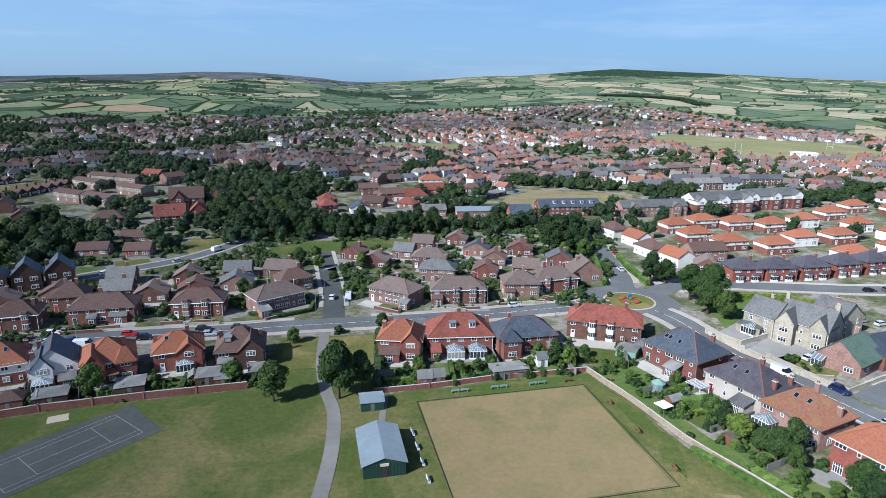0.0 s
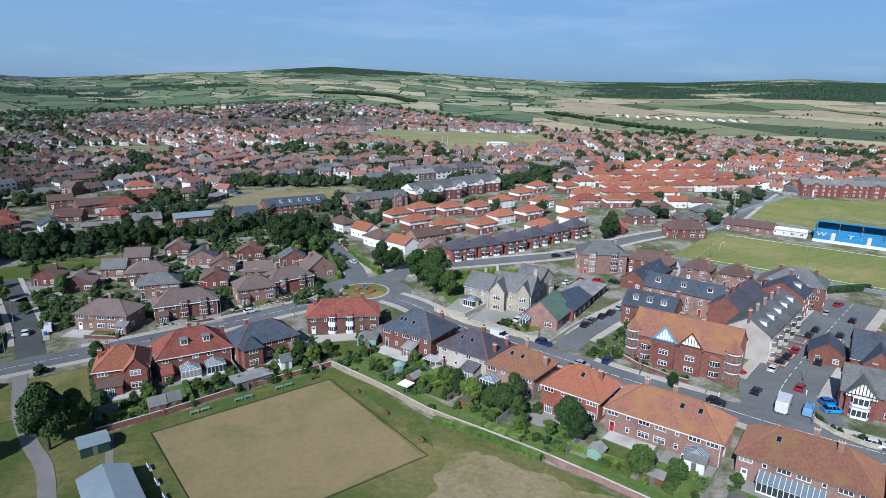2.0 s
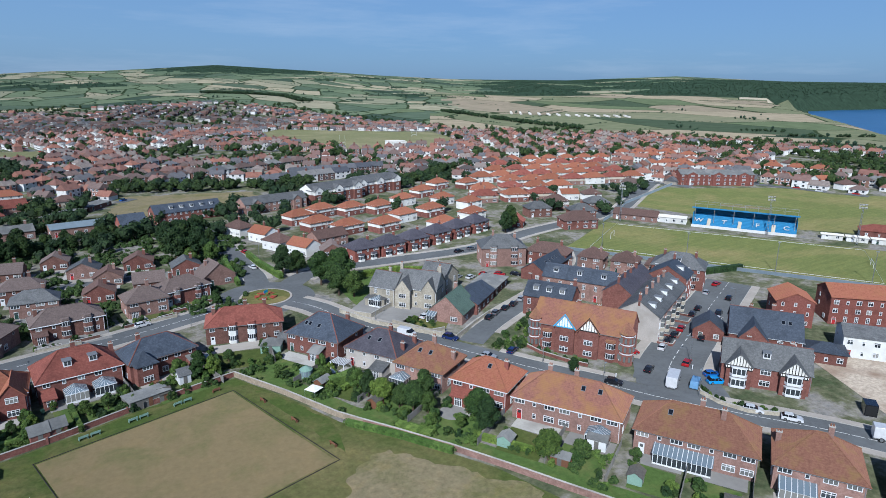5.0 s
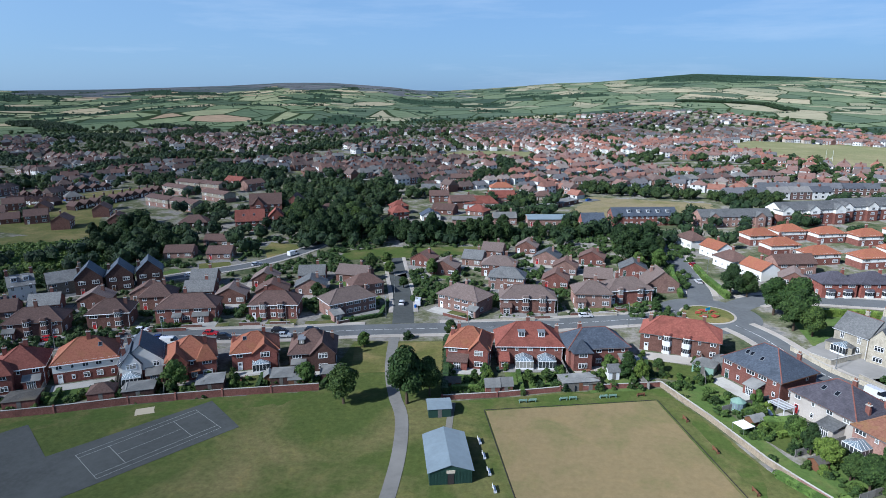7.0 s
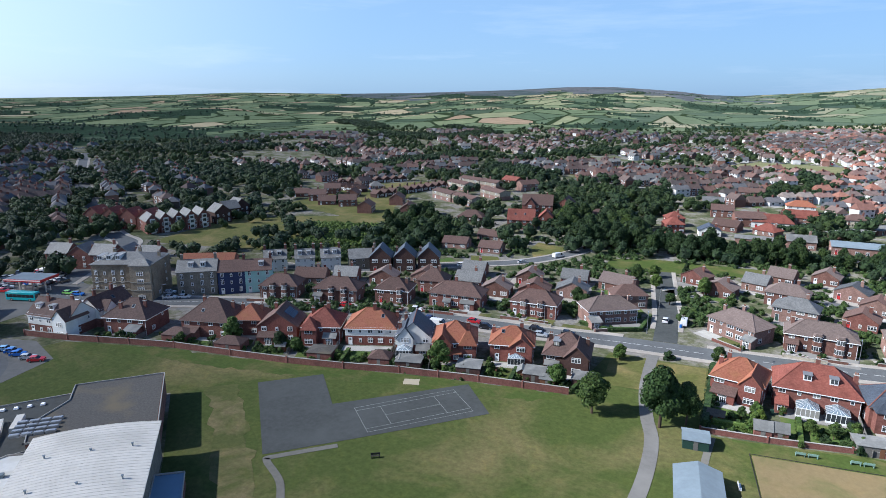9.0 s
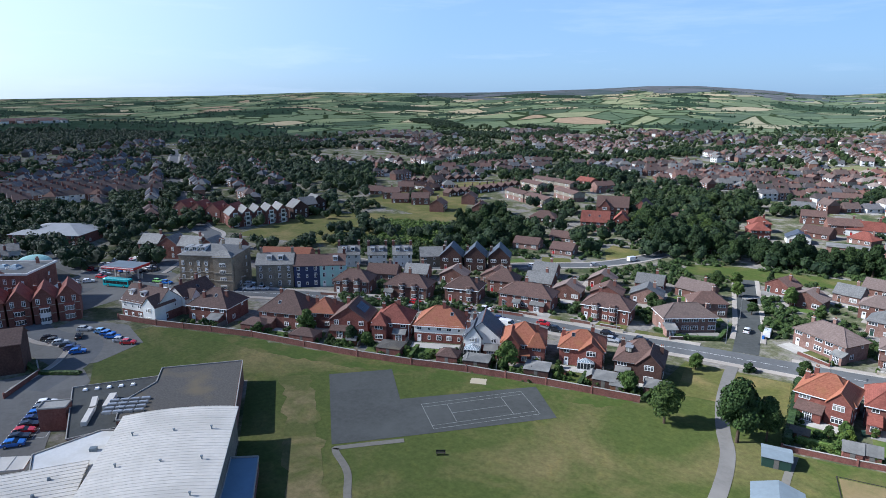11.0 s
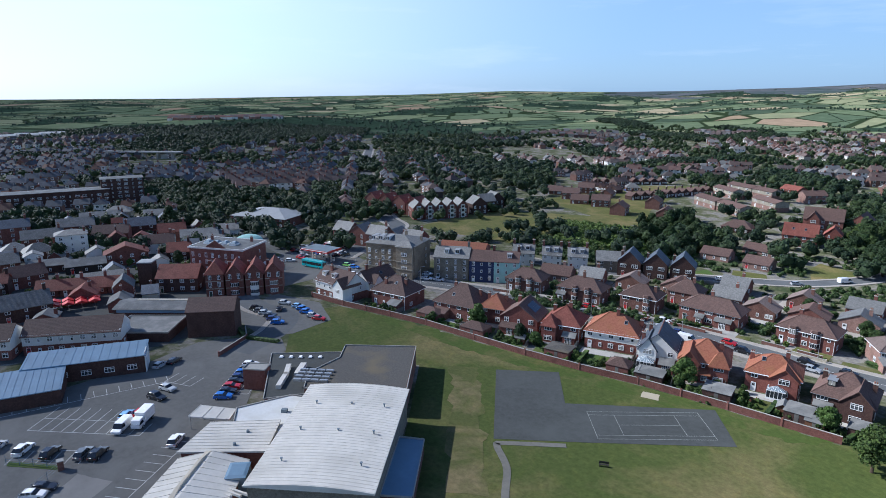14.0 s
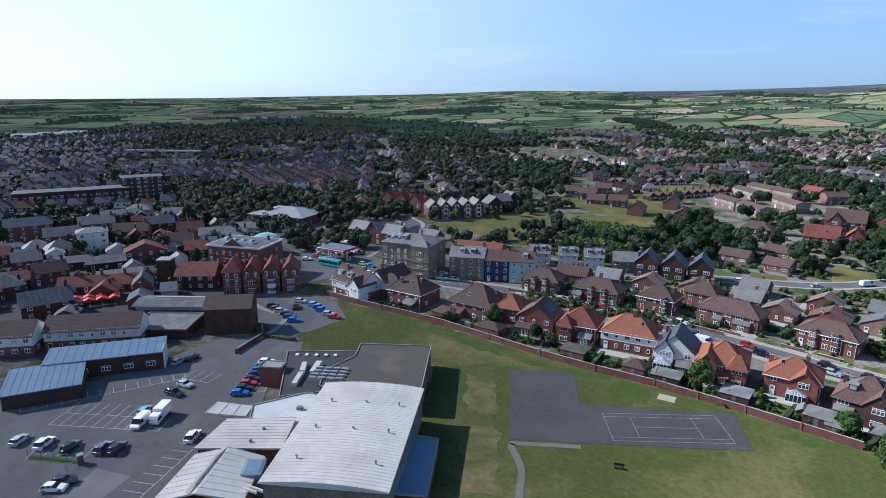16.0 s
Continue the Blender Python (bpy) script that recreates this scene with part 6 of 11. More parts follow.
house(127.5, 128.5, -61, 14.5, 9, "brick house with slate roof and small dormers", "brick_red", "slate_blue", 6.6, 3.4, "gable", chims=((-0.48, 0), (0.48, 0)), dormers=(-4, 0, 4), cols=4, win="tall", full=False, group=G)
for i in range(3):
    house(144 + i * 3.6, 142.5 - i * 7.0, -61, 8.0, 9, "brick terrace house with dark slate roof", "brick_pink", "slate_blue", 6.6, 3.2, "gable", chims=((0.48, 0),), dormers=(0,), cols=2, win="tall", full=False, group=G, sides=False)
house(186, 126, -61, 17, 11, "tall brick corner house with bays and grey slate roof", "brick_red", "slate_grey", 7.8, 3.8, "hip", chims=((-0.3, 0), (0.3, 0)), bays=((-5, 2.6, 2), (5, 2.6, 2)), dormers=(0,), cols=5, win="tall", full=False)
h = house(138.6, 68.6, -57, 18.5, 10, "brick pair with slate roof and black-and-white timbered gables", "brick_red", "slate_grey", 5.6, 4.0, "gable", chims=((-0.2, 0.2), (0.3, 0.25)), wings=((-5.6, 5.4, 1.6, "gable"), (5.6, 5.4, 1.6, "gable")), dormers=(0,), cols=5, win="wide")
for gx in (-5.6, 5.6):
    sh = Shape()
    for b0 in (0.3, 3.0):
        sh.prism([(-1.9, 0.1), (-1.4, -0.9), (1.4, -0.9), (1.9, 0.1)], b0, b0 + 0.6, 1).prism([(-1.85, 0.1), (-1.36, -0.86), (1.36, -0.86), (1.85, 0.1)], b0 + 0.6, b0 + 2.0, 0).prism([(-1.95, 0.1), (-1.45, -0.95), (1.45, -0.95), (1.95, 0.1)], b0 + 2.0, b0 + 2.3, 1)
        for q in (-1.4, -0.47, 0.47, 1.4):
            sh.box(q - 0.07, -0.93, b0 + 0.6, q + 0.07, -0.84, b0 + 2.0, 1)
    part("bay_window", sh.mesh("bay_window", "glass_dark", "upvc"), h, "two-storey white bay window", at=pose(gx, -6.6, 0))
    sh = Shape()
    z0, hh, wv = 5.0, 2.9, 2.75
    sh.solid([(-wv, -6.68, z0 + 0.4), (wv, -6.68, z0 + 0.4), (0, -6.68, z0 + 0.4 + hh), (-wv, -6.6, z0 + 0.4), (wv, -6.6, z0 + 0.4), (0, -6.6, z0 + 0.4 + hh)], [(0, 1, 2), (3, 5, 4), (0, 3, 4, 1), (1, 4, 5, 2), (2, 5, 3, 0)], 1)
    for k in range(-4, 5):
        sh.box(k * 0.62 - 0.08, -6.76, z0 - 0.3, k * 0.62 + 0.08, -6.66, z0 + 0.4 + hh * (1 - abs(k * 0.62) / wv), 0)
    sh.box(-wv, -6.77, z0 + 0.3, wv, -6.66, z0 + 0.5, 0).box(-wv, -6.77, z0 - 0.4, wv, -6.66, z0 - 0.2, 0)
    sh.box(-wv, -6.7, z0 - 0.4, wv, -6.6, z0 + 0.4, 1)
    part("gable_front", sh.mesh("gable_front", "timber_dark", "render_white"), h, "black-and-white timbered gable front", at=pose(gx, 0, 0))
house(157.5, 79.5, -57, 17, 14, "big brick villa with steep dark slate gables", "brick_red", "slate_blue", 5.8, 4.8, "gable", chims=((0.1, 0.05), (-0.2, 0.2)), wings=((-3.0, 6.4, 2.4, "gable"),), skylights=((4, -3), (5.5, -3)), cols=5)
house(152.5, 92.0, -57, 8, 8, "slate-roofed annexe with white gable", "brick_red", "slate_blue", 3.2, 3.0, "cross", chims=(), full=False)
house(163.5, 66.5, -57, 9, 7, "low brick annexe with dark flat roof", "brick_red", "slate_blue", 3.4, 1.4, "hip", chims=(), full=False)
house(183.5, 86.0, -50, 10, 11, "red brick flats with orange gabled roof", "brick_bright", "tile_orange", 7.8, 2.4, "cross", chims=(), cols=3, name="apartment_block", full=False, win="slim")
house(203.0, 73.5, -45, 24, 11, "long red brick flats with orange tile roof", "brick_bright", "tile_orange", 8.6, 2.6, "gable", chims=(), cols=8, name="apartment_block", full=False, win="mid")
house(178.0, 60.0, -55, 18, 9, "long white rendered building with grey roof", "render_white", "slate_grey", 6.0, 1.8, "gable", chims=(), cols=6, name="commercial_building", full=False)

# ---- stone villa and its neighbours at the roundabout ----
house(99.5, 158.0, -50, 13, 10, "cream stone villa with slate gables and tall chimneys", "stone_buff", "slate_grey", 6.4, 4.4, "gable", chims=((-0.48, 0), (0.48, 0)), wings=((-3.6, 4.8, 2.4, "gable"), (4.2, 4.2, 1.0, "gable")), cols=3, win="tall")
house(110.5, 164.5, 30, 12, 9, "stone villa wing with slate roof and finialled gables", "stone_buff", "slate_grey", 5.8, 4.2, "cross", chims=((0.3, 0.2), (-0.3, -0.2)), cols=2, win="tall")
house(92.0, 165.0, -60, 9, 9, "white stone gabled cross wing with slate roof", "stone_buff", "slate_grey", 6.0, 3.8, "gable", chims=((0, 0.1),), conserv=((-1, 4, 3),), cols=2, win="tall")
house(101.0, 142.5, -57, 10.5, 11.5, "brick house with steep green tiled gable roof", "brick_pink", "tile_green", 3.6, 4.6, "cross", chims=((-0.1, 0.4),), leans=((-4.0, 2.6, 1.8, "glass_pale"),), cols=2, win="wide")
house(112.0, 147.5, 33, 16, 9, "low brick building with blue-grey roof", "brick_red", "slate_blue", 3.6, 2.4, "gable", chims=(), cols=4, full=False)
house(126.0, 157.0, 33, 14, 9, "low outbuilding with brown felt roof", "brick_brown", "felt_grey", 3.2, 1.0, "hip", chims=(), cols=3, full=False)
house(157.0, 161.5, 24, 26, 9, "low slate-roofed building with skylights", "brick_red", "slate_blue", 3.8, 3.0, "gable", chims=(), cols=6, skylights=((-6, -2), (-3, -2), (0, -2), (3, -2)), full=False)
house(150.5, 180.5, -28, 17, 12, "brick hotel with grey slate roof and stone bays", "brick_pink", "slate_grey", 7.6, 3.8, "hip", chims=((-0.2, 0), (0.3, 0)), bays=((-4, 2.8, 3), (4, 2.8, 3)), cols=4, win="tall", full=False)
house(166.0, 170.0, -61, 16, 9, "brick house with red-brown hipped roof", "brick_red", "tile_brown", 5.4, 3.0, "hip", cols=4, full=False)
for i in range(3):
    house(176 + i * 6.0, 156.5 - i * 10.8, -61, 9.5, 9, "brick house with brown hipped roof beside the football ground", "brick_pink", "tile_brown", 5.2, 3.0, "hip", chims=((0.3, 0),), cols=2, win="wide", full=False)
G = "dark slate semis"
for hx, hy, hr in [(107.5, 214.9, 5), (120.0, 215.9, 6), (133.2, 218.2, 9), (147.2, 222.0, 13), (160.8, 226.0, 15), (174.5, 230.0, 16)]:
    house(hx, hy, hr, 11.4, 9.2, "red brick semi with dark slate hipped roof and white bay windows", "brick_bright", "slate_purple", 5.2, 2.9, "hip", chims=((0.3, 0.1),), bays=((-2.8, 3.0, 1), (2.8, 3.0, 1)), bay="render_white", cols=3, win="wide", full=False, group=G)
house(96.0, 217.5, -20, 8.5, 9, "brick house with brown gabled roof at the row's end", "brick_brown", "tile_taupe", 5.0, 2.8, "cross", chims=((0.3, 0.1),), cols=2, full=False)

# ---- park buildings and furniture ----
p = thing("bowls_pavilion", -11.2, 101.6, 12.5, "green timber pavilion with grey metal gabled roof", "pavilion")
part("wall", wall_shape(7.6, 12.5, 2.7, 1.3, "cross").mesh("wall", "paint_green"), p)
part("roof", roof_shape(7.6, 12.5, 2.7, 1.3, "cross", 0.35, 0.1).mesh("roof", "metal_grey", "metal_grey"), p)
part("door", Shape().box(-0.55, -6.34, 0, 0.55, -6.2, 2.0).mesh("door", "timber_dark"), p)
part("sign", Shape().box(-0.75, -6.36, 2.2, 0.75, -6.2, 2.75).mesh("sign", "render_cream"), p, "small pale painted sign board")
for i in range(30):
    part("board", bpy.data.meshes.get("pavilion_board") or Shape().box(-0.03, -0.02, 0, 0.03, 0.02, 2.6).mesh("pavilion_board", "paint_green"), p, at=pose(-3.7 + i * 0.255, -6.27, 0))
shed(-15.0, 120.5, 12, 4.8, 4.6, 2.1, "paint_green", "metal_grey", "small green park store with grey metal roof", "park_shed", "gable", 0.5)
for i in range(4):
    bench(-5.6 + i * 1.15, 109.5 - i * 5.0, 104, "upvc", "white bench beside the bowling green")
for i in range(3):
    bench(3.0 + i * 9.0, 126.7 + i * 2.05, 193, "paint_pale_green", "pale green bench facing the green")
    bench(5.1 + i * 9.0, 127.2 + i * 2.05, 193, "paint_pale_green", "pale green bench facing the green")
bench(29.5, 132.6, 193, "timber_brown", "brown timber bench facing the green")
for bx, by in ((36.8, 122.5), (39.5, 111.0), (42.4, 98.5)):
    bench(bx, by, 103, "timber_brown", "brown timber bench on the lawn")
bench(-66, 83.5, 40, "timber_dark", "dark park bench on the lawn")
sh = Shape()
q = at_place(18, 108, 12.8, [(-19.6, -19.2), (19.6, -19.2), (19.6, 19.2), (-19.6, 19.2), (-19.6, -19.2)])
band(sh, [Vector(v) for v in q], -0.07, 0.07, -0.2, 0.13)
tagged(new("green_edging", sh.mesh("green_edging", "timber_dark")), "dark board edging round the bowling green", "edging")
slab("cricket_mat", ragged(rect(-78.5, 114.0, 25, 3.9, 3.1), 1.2, 0.35), 0.07, "sand", "small pale concrete pad on the grass", "ground")
garden_wall([(-190, 80.5), (-176, 85), (-158.5, 92.3), (-145.7, 97.3), (-128.3, 101.8), (-112.1, 106.2), (-97.5, 111.1), (-84, 116.6), (-64.8, 122.4), (-43.9, 127.7)], 1.7, "brick_red", "long red brick wall along the park")
garden_wall([(-15, 126), (-2.8, 128.7), (11.6, 133), (35, 138)], 1.2, "brick_red", "old brick wall behind the bowling green")
garden_wall([(35, 138), (42, 122.5), (47.5, 108), (50.6, 102.3)], 1.3, "stone_brown", "weathered pale stone wall along the park", piers=False)
garden_wall([(50.6, 102.3), (54, 96.5), (60.3, 85.2), (65.6, 74.3), (70.5, 63.5), (78, 48)], 1.3, "brick_pink", "weathered pink brick wall along the park", piers=False)
hedge([(-17.5, 160), (-16.2, 146), (-14.5, 128)], 1.6, 2.2, "leaf_dark", "tall dark green boundary hedge")
hedge([(47.8, 104), (54, 94.8), (60, 84)], 1.2, 1.4, "leaf_bright", "bright green hedge along the park wall")
tree("broad", -36.5, 122.0, 0.78).scale.z *= 0.9
tree("broad", -22.5, 123.5, 1.05).scale.z *= 0.92
tree("broad", -18.0, 127.5, 0.7)
tree("bright", -39.5, 153.5, 0.55)
tree("broad", -16.8, 163, 0.42)
bush(-28.5, 160.3, 1.2, "dark")
for tx, ty, k, s in [(70, 86.5, "dark", 0.55), (73.5, 72.5, "broad", 0.62), (78, 68.5, "small", 0.9),
                     (24, 143.5, "bright", 0.6), (29, 146.0, "broad", 0.45), (27.5, 141.5, "small", 0.9), (8.5, 137, "small", 0.7), (31, 141, "bright", 0.5), (-5, 136, "bright", 0.4), (56, 118.0, "small", 0.8), (52, 124, "small", 0.7),
                     (58.5, 108, "fir", 0.4), (61, 104.5, "broad", 0.42), (-115.5, 113.0, "bright", 0.55), (-120, 111.5, "dark", 0.42), (84, 107.5, "dark", 0.4)]:
    tree(k, tx, ty, s)

# ---- back gardens: lawns, sheds, hedges, shrubs ----
def garden(x, y, rot, w, depth, seed, lawn=True, lush=1.0):
    """A back garden reaching from a house to the park wall."""
    r = random.Random(seed)
    c, s = math.cos(radians(rot)), math.sin(radians(rot))

    def loc(px, py):
        return x + px * c - py * s, y + px * s + py * c
    if lawn:
        slab("lawn", at_place(x, y, rot, [(-w / 2 + 1.2, -depth), (w / 2 - 1.2, -depth), (w / 2 - 1.6, -depth * 0.35), (-w / 2 + 1.0, -depth * 0.3)]), 0.05, r.choice(["grass_lush", "grass_lush", "grass_park"]), "small green back lawn", "lawn", -0.2)
    slab("patio", at_place(x, y, rot, [(-w / 2 + 0.8, -depth * 0.3), (w / 2 - 0.8, -depth * 0.3), (w / 2 - 0.8, 0.5), (-w / 2 + 0.8, 0.5)]), 0.06, r.choice(["paving", "concrete", "path_grey"]), "paved back patio", "patio", -0.2)
    fence([loc(w / 2, -depth), loc(w / 2, 0.5)], 1.6)
    for i in range(int(depth * 0.55 * lush)):
        side = r.choice([-1, 1])
        bush(*loc(side * (w / 2 - 0.9 - r.random()), -depth * (0.15 + 0.85 * r.random())), 0.55 + 0.55 * r.random(), r.choice(["bush", "bush", "bright", "dark"]), 0.8 + 0.6 * r.random())
    for i in range(int(w * 0.4 * lush)):
        bush(*loc((r.random() - 0.5) * (w - 1.5), -depth + 0.8 + r.random()), 0.5 + 0.55 * r.random(), r.choice(["bush", "bush", "bright", "dark"]), 0.8 + 0.5 * r.random())
    if r.random() < 0.75:
        sx, sy = loc(r.choice([-1, 1]) * (w / 2 - 2.4), -depth + 2.6)
        shed(sx, sy, rot + r.choice([0, 90]), 2.6 + r.random(), 2.0 + r.random(), 1.8, r.choice(["timber_grey", "timber_brown", "paint_pale_green"]), r.choice(["felt_grey", "felt_roof"]), "small timber garden shed with felt roof")
    if r.random() < 0.6 * lush:
        tree(r.choice(["small", "small", "bright"]), *loc((r.random() - 0.5) * w * 0.6, -depth * (0.4 + 0.4 * r.random())), 0.5 + 0.4 * r.random())


for i, (gx, gy, gr, gw, gd) in enumerate([(-166.5, 95.5, 22, 14, 4), (-145, 106, 20, 14, 6), (-135, 113.5, 27, 9, 7), (-124.5, 114.5, 28, 11, 8), (-113.5, 120, 28, 11, 9), (-101, 125.5, 28, 15, 10), (-87, 127, 28, 10, 9), (-76, 129.5, 26, 11, 8),
                                         (-62.8, 136, 20, 12, 9), (-48.5, 136.5, 14, 11, 8), (-10.5, 143.5, 3, 11, 13), (5, 147, 7, 16, 15), (22, 147, 12, 15, 13), (41, 156.5, -12, 16, 15)]):
    garden(gx, gy, gr, gw, gd, 40 + i)
for i, (gx, gy, gw) in enumerate([(53.5, 139.0, 14), (61.8, 123.0, 14), (67.2, 109.3, 12), (73.8, 95.3, 13), (81.0, 83.0, 11), (85.6, 72.8, 11), (91.5, 61.5, 10), (96.5, 52.0, 10), (101.5, 39.0, 13)]):
    garden(gx, gy, -62, gw, 13 if i < 6 else 12, 80 + i, lush=1.0 if i < 4 else 0.55)
# low back buildings against the park wall
for sx, sy, sr, sw, sd, wl, tl, lb in [(-107.0, 114.0, 22, 6.5, 5.5, "brick_red", "felt_roof", "low brick garage with dark felt roof"), (-91.5, 119.0, 22, 5.5, 4.5, "brick_red", "tile_brown", "brick outbuilding with brown tile roof"),
                                       (-84.0, 121.3, 22, 6.5, 5.0, "brick_dark", "felt_grey", "garage with green-grey felt roof"), (-69.5, 126.5, 20, 6.0, 5.5, "brick_dark", "felt_grey", "garage with dark felt roof"),
                                       (-54.0, 131.5, 14, 5.0, 5.5, "brick_dark", "felt_grey", "low brick garage with flat grey roof"), (-43.0, 134.5, 14, 4.6, 5.0, "brick_dark", "felt_grey", "garage with flat grey roof by the hedge"),
                                       (-150.0, 102.2, 20, 7.5, 5.5, "brick_red", "tile_brown", "long brown-roofed outbuilding behind the houses"), (-132, 105.5, 20, 7.5, 5.0, "brick_red", "tile_brown", "brick garage with brown pitched roof"),
                                       (15.8, 136.0, 14, 8.5, 4.4, "timber_grey", "felt_grey", "long grey timber shed with felt roof"), (-4.0, 130.8, 10, 3.2, 3.0, "brick_red", "felt_grey", "small brick store with a pointed roof"), (-1.0, 131.6, 10, 3.0, 3.0, "brick_red", "felt_grey", "small brick store with a pointed roof"),
                                       (24.5, 141.5, 10, 2.6, 2.6, "upvc", "slate_grey", "white octagonal summer house with grey cap"), (47.5, 147.5, -30, 5.0, 3.8, "paint_pale_green", "felt_grey", "pale green timber summer house"),
                                       (52.5, 150.0, -30, 4.5, 4.0, "brick_pink", "slate_grey", "small brick outhouse with slate roof"), (84.5, 70.5, -60, 3.6, 3.0, "upvc", "felt_grey", "white garden room with grey flat roof"),
                                       (83, 92.5, -60, 3.5, 3.5, "timber_grey", "felt_grey", "grey timber shed between the gardens")]:
    shed(sx, sy, sr, sw, sd, 2.3, wl, tl, lb, "outbuilding", "hip" if sw > 4 else "gable", 0.5 if "flat" in lb or "felt" in lb else 1.4)
# hedges and vegetable plots between the gardens
for p0, p1, m in [((49.5, 126), (56.5, 130.5), "leaf"), ((53.5, 117.5), (62, 121), "leaf_bright"), ((56.5, 108.5), (64, 113), "leaf"), ((63, 100.8), (70, 104.5), "leaf_dark"), ((68.5, 88), (76, 91), "leaf"), ((67, 85.5), (72.5, 76), "leaf_bright"),
                  ((3, 130), (2, 141), "leaf"), ((13, 133.5), (11.5, 144), "leaf_dark"), ((32, 138.5), (34, 150), "leaf"), ((-13, 131), (-4, 132), "leaf_bright"), ((-58, 126), (-59.5, 133), "leaf_dark"), ((-43.5, 129), (-42.8, 140), "leaf_dark"), ((-72, 124.5), (-74, 130), "leaf"), ((-100, 113.5), (-103, 120), "leaf")]:
    hedge([p0, p1], 1.1, 1.5, m, "clipped hedge between the back gardens")
# planting and shelters in the corner gardens
for x, y, k, tall in [(53.7, 130.2, 1.1, 1.9), (55.6, 129.0, 0.9, 1.3), (41.5, 139.5, 0.7, 1.5)]:
    bush(x, y, k, "bright", tall)
hedge([(51.8, 121.2), (55.4, 121.6), (59.2, 122.6)], 2.6, 2.3, "leaf_bright", "thick clipped yellow-green garden hedge")
tree("dark", 56.9, 112.0, 0.42)
for x, y, k in [(62.0, 101.4, 0.56), (65.4, 103.0, 0.58), (60.2, 104.2, 0.40), (64.2, 99.0, 0.42)]:
    tree("broad", x, y, k)
tree("broad", 71.2, 91.2, 0.62)
hedge([(56.0, 97.6), (57.6, 94.2), (59.6, 90.6)], 2.0, 1.5, "leaf_bright", "bright clipped hedge above the park wall")
pg = thing("pergola", 57.6, 127.6, -62, "white slatted pergola against the rendered house", "pergola")
for qx in (-1.9, 1.9):
    for qy in (-1.5, 1.5):
        part("post", Shape().box(qx - 0.07, qy - 0.07, 0, qx + 0.07, qy + 0.07, 2.3).mesh("post", "upvc"), pg)
for k in range(9):
    part("slat", bpy.data.meshes.get("pergola_slat") or Shape().box(-0.13, -1.7, 2.3, 0.13, 1.7, 2.38).mesh("pergola_slat", "upvc"), pg, at=pose(-2.0 + k * 0.5, 0, 0))
gz = thing("gazebo", 49.1, 128.5, 20, "small pale green glazed garden gazebo", "gazebo")
ring8 = [(1.5 * math.cos(k * math.pi / 4), 1.5 * math.sin(k * math.pi / 4)) for k in range(9)]
part("glazing", sheet(ring8, (2,) * 8, [(0.0, 0), (0.6, 2), (1.9, 1)], 2.1, 0.1).mesh("glazing", "paint_pale_green", "paint_pale_green", "glass_pale"), gz)
part("roof", Shape().prism([(1.1 * p, 1.1 * q) for p, q in ring8[:8]], 2.1, 2.9, 0, 0.15).mesh("roof", "paint_pale_green"), gz)
tn = thing("garden_tent", 46.9, 118.6, 28, "white fabric garden tent on thin legs", "tent")
part("canopy", Shape().prism([(-1.5, -1.5), (1.5, -1.5), (1.5, 1.5), (-1.5, 1.5)], 2.0, 2.7, 0, 0.2).mesh("canopy", "render_white"), tn)
for qx in (-1.4, 1.4):
    for qy in (-1.4, 1.4):
        part("leg", Shape().tube(qx, qy, 0, 2.0, 0.03, 0.03, 6).mesh("leg", "steel"), tn)
slab("terrace", disc(68.5, 96.2, 3.0, 20), 0.07, "path_grey", "round paved terrace in the garden", "patio", -0.2)
# front gardens and hedges across the road
for i, (hx, hy, hr) in enumerate([(-154, 140, 25), (-135, 147, 20), (-118, 155.5, 18), (-98, 162.5, 13), (-73, 168, 10), (4, 181, 8), (25, 187, 14), (39, 194, 16)]):
    garden_wall(at_place(hx, hy, hr, [(-7.5, -1.5), (-1.5, -1.5)]), 0.9, "brick_brown", "low brick front garden wall", piers=False)
    garden_wall(at_place(hx, hy, hr, [(1.5, -1.5), (7.5, -1.5)]), 0.9, "brick_brown", "low brick front garden wall", piers=False)
    slab("drive", at_place(hx, hy, hr, [(-7.5, -1.2), (7.5, -1.2), (7.5, 2.5), (-7.5, 2.5)]), 0.05, ("paving", "concrete", "path_grey")[i % 3], "paved front drive", "patio", -0.2)
    rr = random.Random(i)
    for k in range(6):
        bush(*at_place(hx, hy, hr, [((rr.random() - 0.5) * 15, -0.5 + 2 * rr.random())])[0], 0.4 + 0.4 * rr.random(), rr.choice(["bush", "bright", "dark"]))
hedge([(-57, 173.5), (-48, 172), (-40, 177), (-40.5, 190)], 1.2, 1.3, "leaf", "low green hedge round the corner garden")
hedge([(71, 205), (69.5, 225), (70, 240)], 1.8, 2.6, "leaf_bright", "tall bright green hedge beside the road")
hedge([(56, 205), (58.5, 225), (60, 236)], 1.6, 2.2, "leaf_bright", "curving bright green hedge")
hedge([(84, 192), (108, 192), (122, 182)], 2.0, 2.4, "leaf_bright", "long bright green villa hedge")
garden_wall([(76.7, 158.9), (79.8, 154.4), (94.8, 162.6)], 1.4, "stone_buff", "pale stone wall between the villa's forecourts", piers=False)
garden_wall([(82.7, 146.7), (85.6, 139.9), (87.9, 134.3), (92.2, 133.8)], 1.5, "stone_buff", "curved pale stone wall at the street corner", piers=False)
slab("corner_garden", [(84.5, 146.5), (88.2, 136), (93.5, 135.5), (97, 139), (91, 149)], 0.05, "grass_dry", "dry planted corner garden", "lawn")
for i in range(14):
    bush(86.5 + 7.5 * prng.random(), 138.5 + 8 * prng.random(), 0.5 + 0.4 * prng.random(), prng.choice(["bush", "dark", "bright"]), 0.8)
